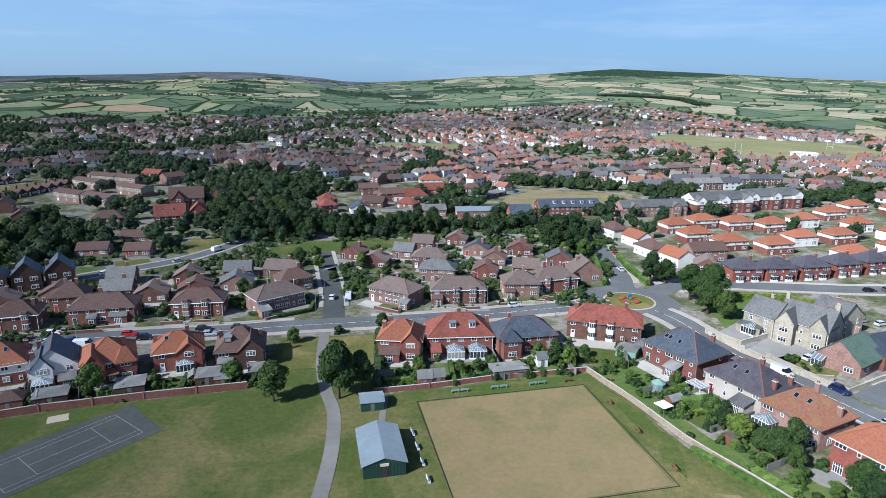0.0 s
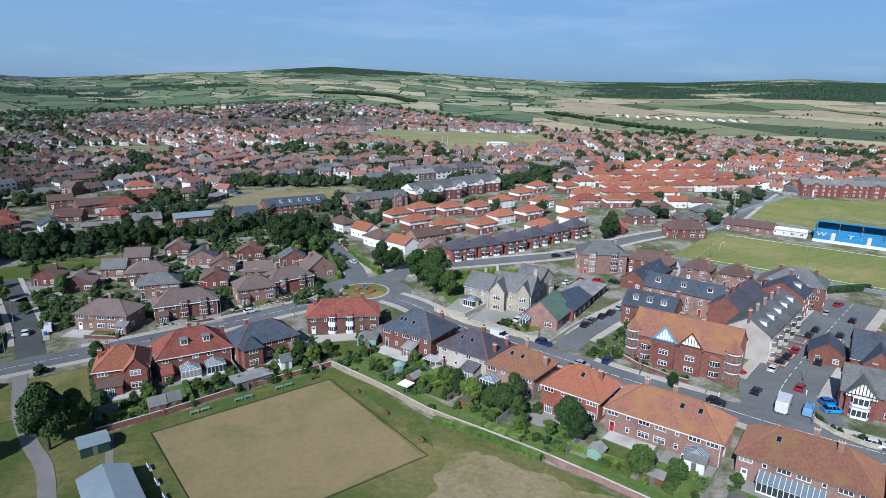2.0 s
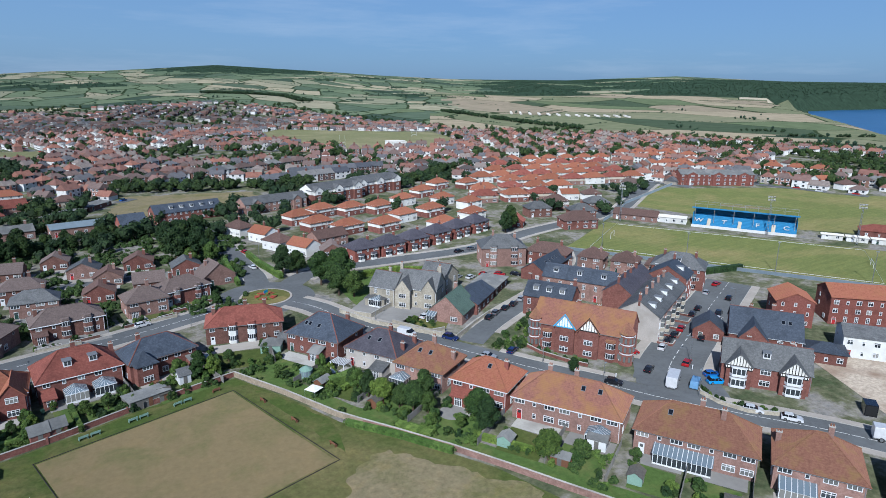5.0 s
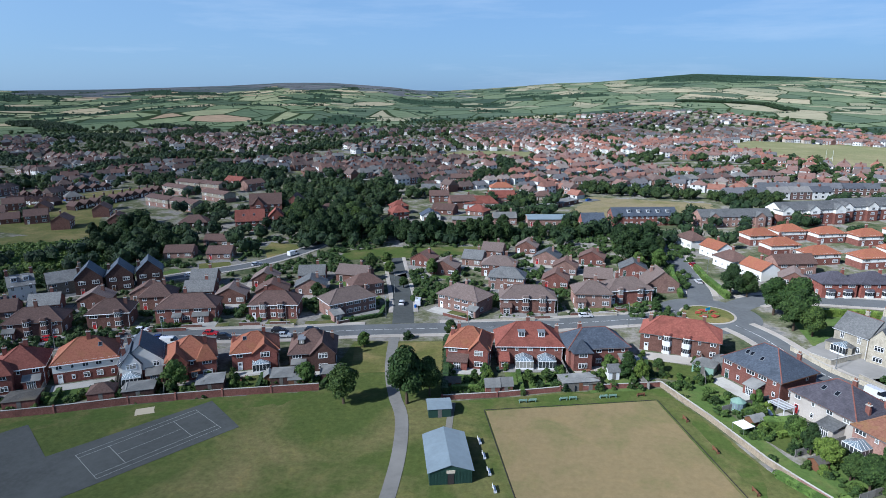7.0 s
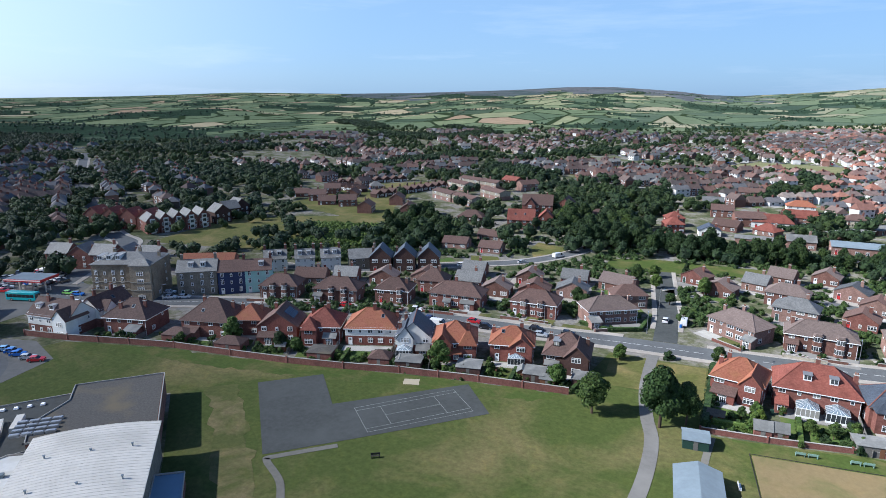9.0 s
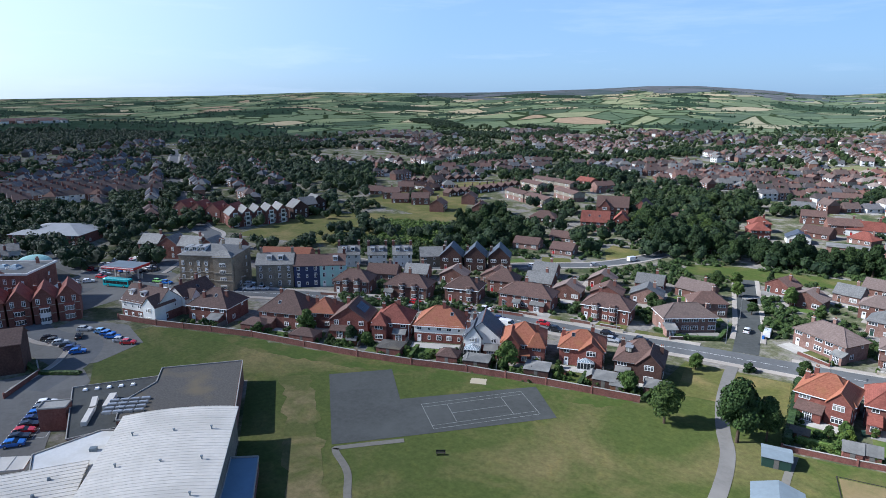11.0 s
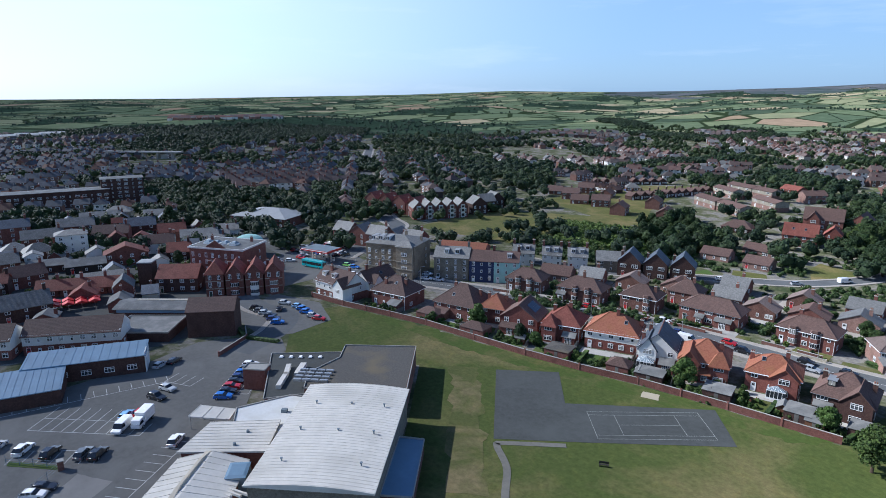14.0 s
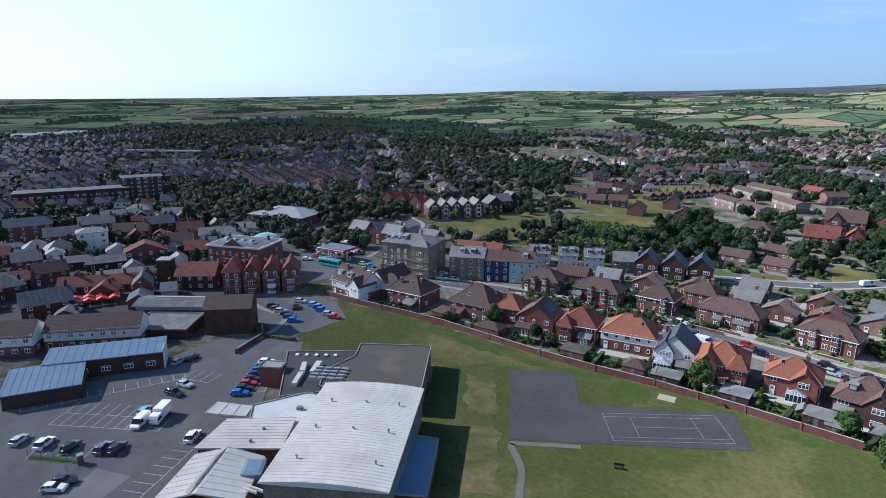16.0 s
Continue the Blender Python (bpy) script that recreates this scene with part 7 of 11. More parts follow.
shed(87.6, 164.5, -50, 6.5, 5.5, 2.5, "stone_buff", "slate_grey", "flat slate-roofed garage beside the villa", "outbuilding", "hip", 0.6)
hedge([(204, 128), (222, 124)], 2.2, 2.4, "leaf_dark", "dark clipped hedge at the street end")
garden_wall([(74, 163), (78, 150), (86, 137), (92, 128)], 1.3, "stone_buff", "pale stone wall along the avenue")
garden_wall([(92, 128), (104, 134.5), (112, 138.5)], 1.1, "stone_buff", "pale stone wall at the corner garden")
for tx, ty, k, s in [(85, 187, "broad", 1.05), (80, 191, "broad", 0.95), (80.5, 178, "broad", 0.9), (84, 174, "broad", 0.8), (73, 209, "dark", 0.7), (78, 208, "dark", 0.65), (45, 248, "dark", 1.0), (49, 254, "dark", 1.1), (53, 247, "dark", 0.9), (56, 240, "bright", 0.9),
                     (48, 238, "bright", 0.8), (190, 222, "dark", 0.85), (184, 218, "dark", 0.7), (104, 96, "dark", 0.3), (110, 118, "small", 0.8), (-60, 186, "broad", 0.5), (-46, 222, "bright", 0.7), (-54, 226, "broad", 0.55), (-50, 236, "bright", 0.6), (-30, 222, "bright", 0.7),
                     (-40, 244, "fir", 0.6), (-38, 206, "small", 0.9), (-64, 190, "broad", 0.5), (-84, 200, "broad", 0.5), (10, 205, "small", 0.8), (45, 190, "small", 0.8), (-20, 212, "small", 0.9), (60, 226, "bright", 0.4)]:
    tree(k, tx, ty, s)
rr = random.Random(77)
for i in range(0):
    a, r = rr.uniform(-14, 42), rr.uniform(192, 262)
    bush(-r * math.sin(radians(a)), r * math.cos(radians(a)), 0.8 + 0.8 * rr.random(), rr.choice(["bush", "bright", "dark"]))
for i in range(40):
    q = at_place(98, 120, 27, [(rr.uniform(-2, 26), rr.uniform(-8, -1))])[0]
    bush(*q, 0.5 + 0.6 * rr.random(), rr.choice(["bush", "bright", "dark"]))

# flower bed and sign on the roundabout
sh = Shape()
for i in range(16):
    a = i * 2 * math.pi / 16
    sh.prism([(60 + 3.6 * math.cos(a + k) * j, 189 + 3.6 * math.sin(a + k) * j) for k, j in ((-0.17, 1), (0.17, 1), (0.17, 0.55), (-0.17, 0.55))], 0.2, 0.5 + 0.12 * (i % 3), i % 3 == 0)
tagged(new("flower_bed", sh.mesh("flower_bed", "flowers", "leaf_bright")), "ring of red bedding flowers on the roundabout", "flower bed")
s = thing("road_sign", 60, 189, 30, "small blue and white road sign on the island", "road sign", z=0.25)
part("post", Shape().tube(0, 0, 0, 1.6, 0.05, 0.05, 6).mesh("post", "steel"), s)
part("plate", Shape().box(-0.9, -0.04, 1.2, 0.9, 0.04, 2.1).mesh("plate", "paint_sky_blue"), s)

# street lamps
for x, y, r in [(-150, 133, 70), (-122, 143, 70), (-95, 150, 70), (-66, 166.5, -100), (-38, 176, -80), (-12, 166, 90), (14, 183, -100), (34, 176, 90), (80, 152, 200), (101.5, 104, 200), (102, 85, 30), (119, 72, 200), (133, 84, 120), (152, 104, -60), (178, 100, 120), (72, 232, 200), (-40, 200, 0), (-180, 118, 70), (-205, 105, 60)]:
    lamp_post(x, y, r)

# ---- vehicles ----
for k, c, x, y, r in [("car", "white", -112.5, 148.0, 16), ("suv", "black", -79.5, 155.0, 8), ("suv", "black", -71.5, 156.5, 8), ("car", "red", -85.0, 157.3, 8), ("car", "silver", -63.5, 158.0, 8), ("car", "black", -57.0, 162.8, 8), ("car", "black", -66.5, 161.6, 8),
                     ("car", "white", 22.5, 183.0, 14), ("car", "navy", -97.5, 152.5, 12), ("car", "silver", -103.0, 151.5, 14), ("car", "black", -118, 147, 18), ("car", "red", -128, 148.5, 18), ("car", "grey", -125, 143, 20), ("car", "white", -106, 157.5, 14),
                     ("suv", "navy", 90.5, 128.6, -64), ("car", "silver", 91.8, 113.5, -62), ("car", "white", 93.5, 146.0, 25), ("car", "silver", 97.0, 147.5, 25), ("car", "black", 107.5, 86.5, -62), ("car", "navy", 99.2, 113.0, 28),
                     ("car", "white", 122.7, 61.5, -58), ("car", "white", 126.0, 55.0, -58), 
                     ("suv", "sky", 128.0, 73.5, -30), ("car", "blue", 130.5, 76.3, -30), ("suv", "red", 124.1, 95.5, -20), ("car", "black", 120.1, 86.5, 24), ("car", "white", 134.0, 93.1, 24), ("car", "black", 139.1, 95.1, 24), ("car", "black", 143.9, 96.7, 24), ("car", "red", 149.5, 98.5, 24), ("car", "black", 162.6, 103.9, 24), ("car", "black", 168.5, 106.0, 24), ("car", "silver", 184.6, 113.8, 24), ("car", "red", 195.9, 117.4, 10), ("car", "black", 185.8, 106.4, 24), ("suv", "black", 170.0, 99.9, 24), ("suv", "white", 165.0, 97.0, 15), ("car", "white", 159.6, 95.7, 24), ("car", "grey", 153.8, 93.3, 24), ("car", "black", 148.4, 91.1, 24), ("car", "red", 131.0, 83.6, 24),
                     ("car", "black", 109.0, 135.0, 30), ("car", "grey", 113.0, 137.0, 30), ("car", "black", 118.0, 138.5, 30), ("car", "black", 122.5, 140.0, 30),
                     ("car", "silver", 128.0, 142.5, 30), ("car", "white", 66.5, 223.0, 95), ("car", "red", 70.5, 246.0, 95), ("car", "white", -35.5, 189.0, 95), ("car", "white", 128.0, 170.0, 20), ("car", "red", 134.0, 169.5, -60), ("car", "red", 139.0, 167.0, -60), ("car", "silver", 124.0, 172.5, 20),
                     ("car", "black", 144.0, 164.0, -60), ("car", "white", 171.0, 210.0, 20), ("car", "black", 145.0, 201.0, 5), ("car", "grey", 152.0, 201.8, 5), ("car", "black", -30.0, 226.0, 45)]:
    vehicle(k, c, x, y, r, z=0.075)
for k, c, x, y, r in [("car", "white", -120.6, 212.3, 45), ("car", "black", -113.7, 216.6, 45), ("car", "silver", -101.4, 229.0, 52), ("van", "white", -92.5, 246.0, 66)]:
    vehicle(k, c, x, y, r, z=0.075)
vehicle("van", "white", 82.0, 137.5, -62)
vehicle("van", "white", -93, 149.8, 12)
vehicle("van", "white", -30.2, 189.5, 95)
vehicle("lorry", "white", 119.3, 79.0, 28)
vehicle("van", "pale_blue", 122.6, 75.4, 26)
vehicle("lorry", "white", 134.5, 39.5, -58, "white flatbed lorry by the demolition site")
vehicle("van", "teal", 139.5, 36.0, -58)
vehicle("bus", "teal", -224.5, 96.5, 24)
for i, c in enumerate(("white", "silver", "grey", "white", "blue", "silver", "white", "black")):
    vehicle("car", c, -256.0 + i * 3.1, 116.6 - i * 0.25, 96)
for i, c in enumerate(("silver", "white", "red", "white", "grey")):
    vehicle("car", c, -242.0 + i * 3.2, 88.4 - i * 1.2, 108)
# excavator and skip on the cleared ground
ex = thing("excavator", 160, 34, 30, "yellow-armed excavator on the rubble", "excavator")
part("track", Shape().box(-1.6, -1.3, 0.1, 1.6, -0.8, 0.8).box(-1.6, 0.8, 0.1, 1.6, 1.3, 0.8).mesh("track", "rubber"), ex)
part("cab", Shape().box(-1.4, -1.1, 0.8, 1.2, 1.1, 1.6).box(-0.4, -1.0, 1.6, 1.0, 0.1, 2.8, 1).mesh("cab", "car_black", "glass_car"), ex)
part("arm", Shape().side([(1.0, 1.4), (3.6, 3.6), (3.9, 3.4), (1.3, 1.0)], 0.2, 0.5).side([(3.6, 3.6), (5.6, 1.2), (5.3, 1.1), (3.4, 3.3)], 0.2, 0.5).mesh("arm", "tile_amber"), ex)
sk = thing("container", 143.0, 47.5, -57, "black steel container on the site edge", "container")
part("body", Shape().box(-1.2, -1.6, 0, 1.2, 1.6, 2.6).box(-1.0, -1.65, 0.2, 1.0, -1.6, 2.4, 1).mesh("body", "car_black", "rubber"), sk)

# ---- front gardens and drives across the road ----
frr = random.Random(21)
for i, (x, y, rot, w, deep) in enumerate([(-154.7, 146.8, 27, 12.8, 5), (-135.3, 154.2, 20, 15, 5), (-118.6, 163.3, 18, 11.5, 6.5), (-98, 170.3, 13, 17.5, 6.5), (-72.6, 175.8, 9, 14.5, 6.5), (-51.5, 181.6, 40, 15.5, 5), (-14.8, 188, -30, 15, 5), (4.8, 189.6, 3, 17, 6.5), (25.5, 196.4, 4, 11.5, 6.5), (37, 201.6, 14, 15, 6)]):
    sd = 1 if i % 2 else -1
    y0 = -4.75
    slab("driveway", at_place(x, y, rot, sorted([(sd * w * 0.12, y0), (sd * (w / 2 + 0.6), y0)]) + sorted([(sd * w * 0.12, y0 - deep), (sd * (w / 2 + 0.6), y0 - deep)], reverse=True)), 0.07, frr.choice(["concrete", "paving", "path_grey"]), "paved front driveway", "driveway", -0.2)
    ends = at_place(x, y, rot, [(-sd * w / 2, y0 - deep), (sd * w * 0.1, y0 - deep)])
    garden_wall([tuple(ends[0]), tuple(ends[1])], 0.9, frr.choice(["brick_red", "stone_buff", "brick_pink"]), "low brick front garden wall")
    slab("front_lawn", at_place(x, y, rot, sorted([(-sd * w / 2, y0), (sd * w * 0.1, y0)]) + sorted([(-sd * w / 2, y0 - deep + 0.4), (sd * w * 0.1, y0 - deep + 0.4)], reverse=True)), 0.06, frr.choice(["grass_park", "grass_dry", "path_grey"]), "small front garden lawn", "lawn", -0.2)
    for k in range(3):
        q = at_place(x, y, rot, [(-sd * w * (0.1 + 0.38 * frr.random()), y0 - deep + 0.7 + frr.random() * 1.5)])[0]
        bush(*q, 0.35 + 0.35 * frr.random(), frr.choice(["bush", "bright", "dark"]))
# garden clutter: bins, tables, a greenhouse
bin_mesh = {c: Shape().box(-0.29, -0.36, 0.02, 0.29, 0.36, 0.95).box(-0.31, -0.4, 0.95, 0.31, 0.38, 1.05).mesh("wheelie_bin", m) for c, m in (("blue", "car_blue"), ("green", "paint_green"), ("black", "car_black"))}
post_mesh = Shape().tube(0, 0, 0, 1.0, 0.14, 0.12, 8).tube(0, 0, 1.0, 1.12, 0.16, 0.05, 8).mesh("bollard", "upvc")
for x, y in ((110.3, 88.3), (129.7, 81.1)):
    ob = new("bollard", post_mesh)
    ob.matrix_basis = pose(x, y, 0.17)
    tagged(ob, "white painted street bollard on the pavement", "bollard", "white bollards")
for x, y, c in [(-69.0, 129.5, "blue"), (-96.5, 122.0, "green"), (-58.5, 132.5, "black"), (-3.0, 142.0, "green"), (12.5, 144.0, "blue"), (33.0, 150.0, "black"), (56.5, 132.5, "green"), (63.5, 120.0, "blue"), (75.0, 96.0, "green"), (84.0, 80.5, "blue"), (-110.0, 117.5, "black"), (-30.5, 186.0, "blue")]:
    ob = new("wheelie_bin", bin_mesh[c])
    ob.matrix_basis = pose(x, y, 0.05, 0, 0, 20 + x)
    tagged(ob, "%s plastic wheelie bin by a garden wall" % c, "bin", "wheelie bins")
gh = thing("greenhouse", 53.0, 124.5, 28, "small white-framed glass greenhouse", "greenhouse")
part("glass", sheet([(-1.3, 1.0), (-1.3, -1.0), (1.3, -1.0), (1.3, 1.0), (-1.3, 0.99)], (3, 4, 3, 4), [(0.0, 1), (0.2, 2)], 1.6, 0.07).mesh("glass", "upvc", "upvc", "glass_pale"), gh)
part("roof", Shape().side([(-1.1, 1.6), (0, 2.3), (1.1, 1.6), (1.1, 1.55), (0, 2.25), (-1.1, 1.55)], -1.35, 1.35).mesh("roof", "glass_pale"), gh, at=pose(0, 0, 0, 0, 0, 90))
table = Shape().tube(0, 0, 0.68, 0.74, 0.6, 0.6, 14)
leg = Shape().tube(0, 0, 0, 0.7, 0.05, 0.05, 6).tube(0, 0, 0, 0.04, 0.3, 0.3, 10)
tmesh, lmesh = table.mesh("tabletop", "timber_brown"), leg.mesh("pedestal", "timber_dark")
stool = Shape().box(-0.22, -0.22, 0.40, 0.22, 0.22, 0.46).box(-0.22, 0.18, 0.46, 0.22, 0.22, 0.9).mesh("seat", "timber_brown")
sleg = Shape().box(-0.2, -0.2, 0, -0.15, -0.15, 0.4).mesh("leg", "timber_brown")
for x, y in [(58.0, 122.0), (64.5, 113.0), (19.0, 143.5), (-64.0, 130.5), (72.0, 94.0)]:
    tb = thing("garden_table", x, y, 0, "round wooden garden table", "table", "garden tables", 0.06)
    part("tabletop", tmesh, tb)
    part("pedestal", lmesh, tb)
    for k in range(3):
        a = k * 2.1 + x
        ch = thing("garden_chair", x + 1.05 * math.cos(a), y + 1.05 * math.sin(a), math.degrees(a) - 90, "small wooden garden chair", "chair", "garden chairs", 0.06)
        part("seat", stool, ch)
        for sx, sy in ((0, 0), (0.35, 0), (0, 0.35), (0.35, 0.35)):
            part("leg", sleg, ch, at=pose(sx, sy, 0))

# drives and yards between the estate houses
for o in [o for o in bpy.data.objects if o.parent is None and o.get("group") == "estate houses"]:
    x, y = o.matrix_basis.translation.x, o.matrix_basis.translation.y
    rot = math.degrees(o.matrix_basis.to_euler().z)
    sd = frr.choice([-1, 1])
    slab("driveway", at_place(x, y, rot, [(sd * 5.4 - 1.6, -11), (sd * 5.4 + 1.6, -11), (sd * 5.4 + 1.6, 3), (sd * 5.4 - 1.6, 3)]), 0.05, frr.choice(["concrete", "paving", "path_grey"]), "pale concrete drive beside the house", "driveway", -0.2)
    slab("patio", at_place(x, y, rot, [(-4.5, -8.2), (3.5, -8.2), (3.5, -4), (-4.5, -4)]), 0.045, frr.choice(["concrete", "paving", "path_grey", "grass_lush"]), "small front yard before the house", "patio", -0.2)
# low frontage walls and shrubs of the corner houses
for line, wl in [([(104.6, 116.0), (104.7, 108.2), (107.2, 100.0), (109.2, 96.2)], "brick_red"), ([(123.6, 76.5), (120.3, 72.4), (119.6, 67.6), (121.3, 61.8), (125.6, 57.4)], "stone_buff")]:
    garden_wall(line, 0.9, wl, "low front garden wall round the corner house", piers=False)
    for (ax0, ay0), (bx0, by0) in zip(line, line[1:]):
        for k in range(3):
            f = (k + 0.3 + 0.4 * frr.random()) / 3
            bush(ax0 + f * (bx0 - ax0) + 1.3, ay0 + f * (by0 - ay0) + 0.9, 0.4 + 0.4 * frr.random(), frr.choice(["bush", "bright", "dark"]))

# ---- sports hall and car park ----
def flat_block(parent, poly, z, wall, top, name="wall", rim=0.3, label=""):
    sh = Shape()
    sh.prism(poly, -0.2, z)
    part(name, sh.mesh(name, wall), parent, label)
    n = len(poly)
    cx, cy = sum(p[0] for p in poly) / n, sum(p[1] for p in poly) / n
    sh = Shape().prism([(cx + (p[0] - cx) * 0.985, cy + (p[1] - cy) * 0.985) for p in poly], z, z + 0.05)
    part("roof", sh.mesh("roof", top), parent)
    sh = Shape()
    line = [Vector(p) for p in poly + [poly[0]]]
    for p, q in zip(line[:-1], line[1:]):
        band(sh, [p, q], -0.02, 0.16, z, z + rim)
    part("parapet", sh.mesh("parapet", "concrete"), parent)


lc = thing("leisure_centre", 0, 0, 0, "low brick leisure centre with white metal and brown flat roofs", "building")
# hall with a gently curved ribbed metal roof: local x across, y along the ridge-free length
hx, hy, hr = -94.5, 43.5, 49.0
hall = [(-10.1, -17), (10.1, -17), (10.1, 17.2), (-10.1, 17.2)]
part("hall_wall", Shape().prism(at_place(hx, hy, hr, hall), -0.2, 7.2).mesh("hall_wall", "stone_grey"), lc)
N = 24
arc = [(-10.6 + 21.2 * i / N, 7.3 + 0.75 * (1 - ((-10.6 + 21.2 * i / N) / 10.6) ** 2)) for i in range(N + 1)]
part("hall_roof", Shape().side(arc[::-1] + [(-10.6, 7.05), (10.6, 7.05)], -17.6, 17.8).mesh("hall_roof", "metal_white"), lc, "white ribbed metal roof", at=pose(hx, hy, 0, 0, 0, hr))
RN = 40
for i in range(RN):
    y0 = -17.4 + 35.0 * i / (RN - 1)
    rib = Shape()
    for k in range(8):
        x0, x1 = -10.5 + 21.0 * k / 8, -10.5 + 21.0 * (k + 1) / 8
        z0, z1 = 7.3 + 0.75 * (1 - (x0 / 10.6) ** 2), 7.3 + 0.75 * (1 - (x1 / 10.6) ** 2)
        rib.solid([(x0, -0.05, z0 - 0.05), (x1, -0.05, z1 - 0.05), (x1, 0.05, z1 - 0.05), (x0, 0.05, z0 - 0.05), (x0, -0.03, z0 + 0.05), (x1, -0.03, z1 + 0.05), (x1, 0.03, z1 + 0.05), (x0, 0.03, z0 + 0.05)],
                  [(3, 2, 1, 0), (4, 5, 6, 7), (0, 1, 5, 4), (1, 2, 6, 5), (2, 3, 7, 6), (3, 0, 4, 7)])
    RIB = bpy.data.meshes.get("roof_rib") or rib.mesh("roof_rib", "metal_white")
    q = at_place(hx, hy, hr, [(0, y0)])[0]
    part("rib", RIB, lc, at=pose(q[0], q[1], 0, 0, 0, hr))
for px in (-6.5, 0.5, 7):
    for py in (-11, -1, 9):
        if (px, py) != (0.5, -11):
            q = at_place(hx, hy, hr, [(px, py)])[0]
            part("roof_vent", Shape().tube(q[0], q[1], 7.4, 8.3, 0.13, 0.13, 8).tube(q[0], q[1], 8.1, 8.4, 0.13, 0.26, 8).mesh("roof_vent", "metal_grey"), lc)
flat_block(lc, [(-134, 65), (-123, 79), (-103.5, 63.8), (-118, 47), (-124.5, 51), (-128, 60.5)], 5.2, "brick_brown", "felt_roof", "block_wall")
flat_block(lc, [(-143, 49), (-133.5, 64), (-128, 60.5), (-124.5, 51), (-118, 47), (-121, 39)], 3.7, "brick_brown", "asphalt_dark", "low_wall")
flat_block(lc, [(-119, 44.5), (-111, 51), (-103, 36), (-113, 30), (-120, 33)], 3.8, "brick_brown", "render_white", "link_wall")
flat_block(lc, [(-92.5, 55.5), (-89, 58.8), (-75.5, 47.5), (-79, 43.5)], 2.8, "brick_brown", "metal_blue", "store_wall")
flat_block(lc, [(-138, 41.5), (-134.5, 45.5), (-132, 43.2), (-135.5, 39.3)], 5.0, "brick_red", "concrete", "tower_wall")


def duct(points, z, w, h):
    for (ax, ay), (bx, by) in zip(points, points[1:]):
        d = Vector((bx - ax, by - ay))
        sh = Shape().box(0, -w / 2, 0, d.length + w / 2, w / 2, h)
        part("air_duct", sh.mesh("air_duct", "metal_white"), lc, "pale sheet-metal air duct", at=pose(ax, ay, z, 0, 0, math.degrees(math.atan2(d.y, d.x))))


def sheet_roof(name, poly, z0, z1, mat, ribs):
    """A sloping ribbed sheet roof over four corners, its first edge lower."""
    a, c, d, e = (Vector((*p, 0)) for p in poly)
    sh = Shape()
    up = [Vector((p.x, p.y, z)) for p, z in ((a, z0), (c, z0), (d, z1), (e, z1))]
    sh.solid([v - Vector((0, 0, 0.25)) for v in up] + up, [(3, 2, 1, 0), (4, 5, 6, 7), (0, 1, 5, 4), (1, 2, 6, 5), (2, 3, 7, 6), (3, 0, 4, 7)])
    part(name, sh.mesh(name, mat), lc)
    for i in range(ribs + 1):
        p, q = up[0].lerp(up[1], i / ribs), up[3].lerp(up[2], i / ribs)
        s = (up[1] - up[0]).normalized() * 0.05
        u = Vector((0, 0, 0.09))
        r = Shape().solid([p - s, p + s, q + s, q - s, p - s + u, p + s + u, q + s + u, q - s + u], [(3, 2, 1, 0), (4, 5, 6, 7), (0, 1, 5, 4), (1, 2, 6, 5), (2, 3, 7, 6), (3, 0, 4, 7)])
        part("rib", r.mesh("rib", mat), lc)


duct([(-133.2, 49.6), (-129.0, 47.2), (-124.2, 43.6)], 3.72, 1.1, 0.9)
duct([(-131.4, 52.6), (-127.4, 49.4)], 3.72, 1.4, 1.1)
part("pool_wall", Shape().prism([(-116.5, 27.2), (-109, 37.5), (-100.5, 31.6), (-109.5, 19.5)], -0.2, 3.9).mesh("pool_wall", "brick_red"), lc)
sheet_roof("pool_roof", [(-109.8, 18.8), (-117.2, 26.8), (-109, 38.2), (-99.8, 31.9)], 4.0, 4.6, "metal_white", 10)
part("front_wall", Shape().prism([(-108, 18.5), (-100.5, 28.5), (-90, 22), (-98, 10)], -0.2, 3.4).mesh("front_wall", "brick_red"), lc)
sheet_roof("front_roof", [(-98, 9.5), (-108.4, 18.6), (-104.4, 24), (-94, 15.5)], 3.5, 5.2, "metal_white", 8)
sheet_roof("front_roof", [(-90, 22), (-100.3, 29), (-104.4, 24), (-94, 15.5)], 3.7, 5.2, "metal_white", 8)
sheet_roof("canopy", [(-118.2, 30.8), (-124.3, 24.3), (-127, 27.6), (-121, 33.2)], 2.9, 3.3, "metal_white", 3)
for px, py in ((-118.6, 30.4), (-124, 24.6), (-126.6, 27.7)):
    part("canopy_post", Shape().tube(px, py, 0, 3.0, 0.08, 0.08, 8).mesh("canopy_post", "steel"), lc)
for i in range(16):
    px, py = at_place(-122, 51.5, 49, [(-3.4 + (i % 4) * 2.0, -2.6 + (i // 4) * 1.7)])[0]
    part("roof_unit", Shape().prism(rect(px, py, 49, 1.8, 0.8), 5.22, 5.7).prism(rect(px, py, 49, 1.6, 0.6), 5.7, 5.8).mesh("roof_unit", "steel"), lc)
for i in range(5):
    px, py = at_place(-137, 52, 54, [(-3 + i * 2.4, 1.0)])[0]
    part("rooflight", Shape().prism(rect(px, py, 54, 1.0, 1.0), 3.9, 4.2, 0, 0.7).mesh("rooflight", "upvc"), lc)
for px, py in ((-113, 40.5), (-108.5, 42.5)):
    part("plant", Shape().prism(rect(px, py, 49, 1.2, 0.9), 3.85, 4.5).mesh("plant", "metal_grey"), lc)
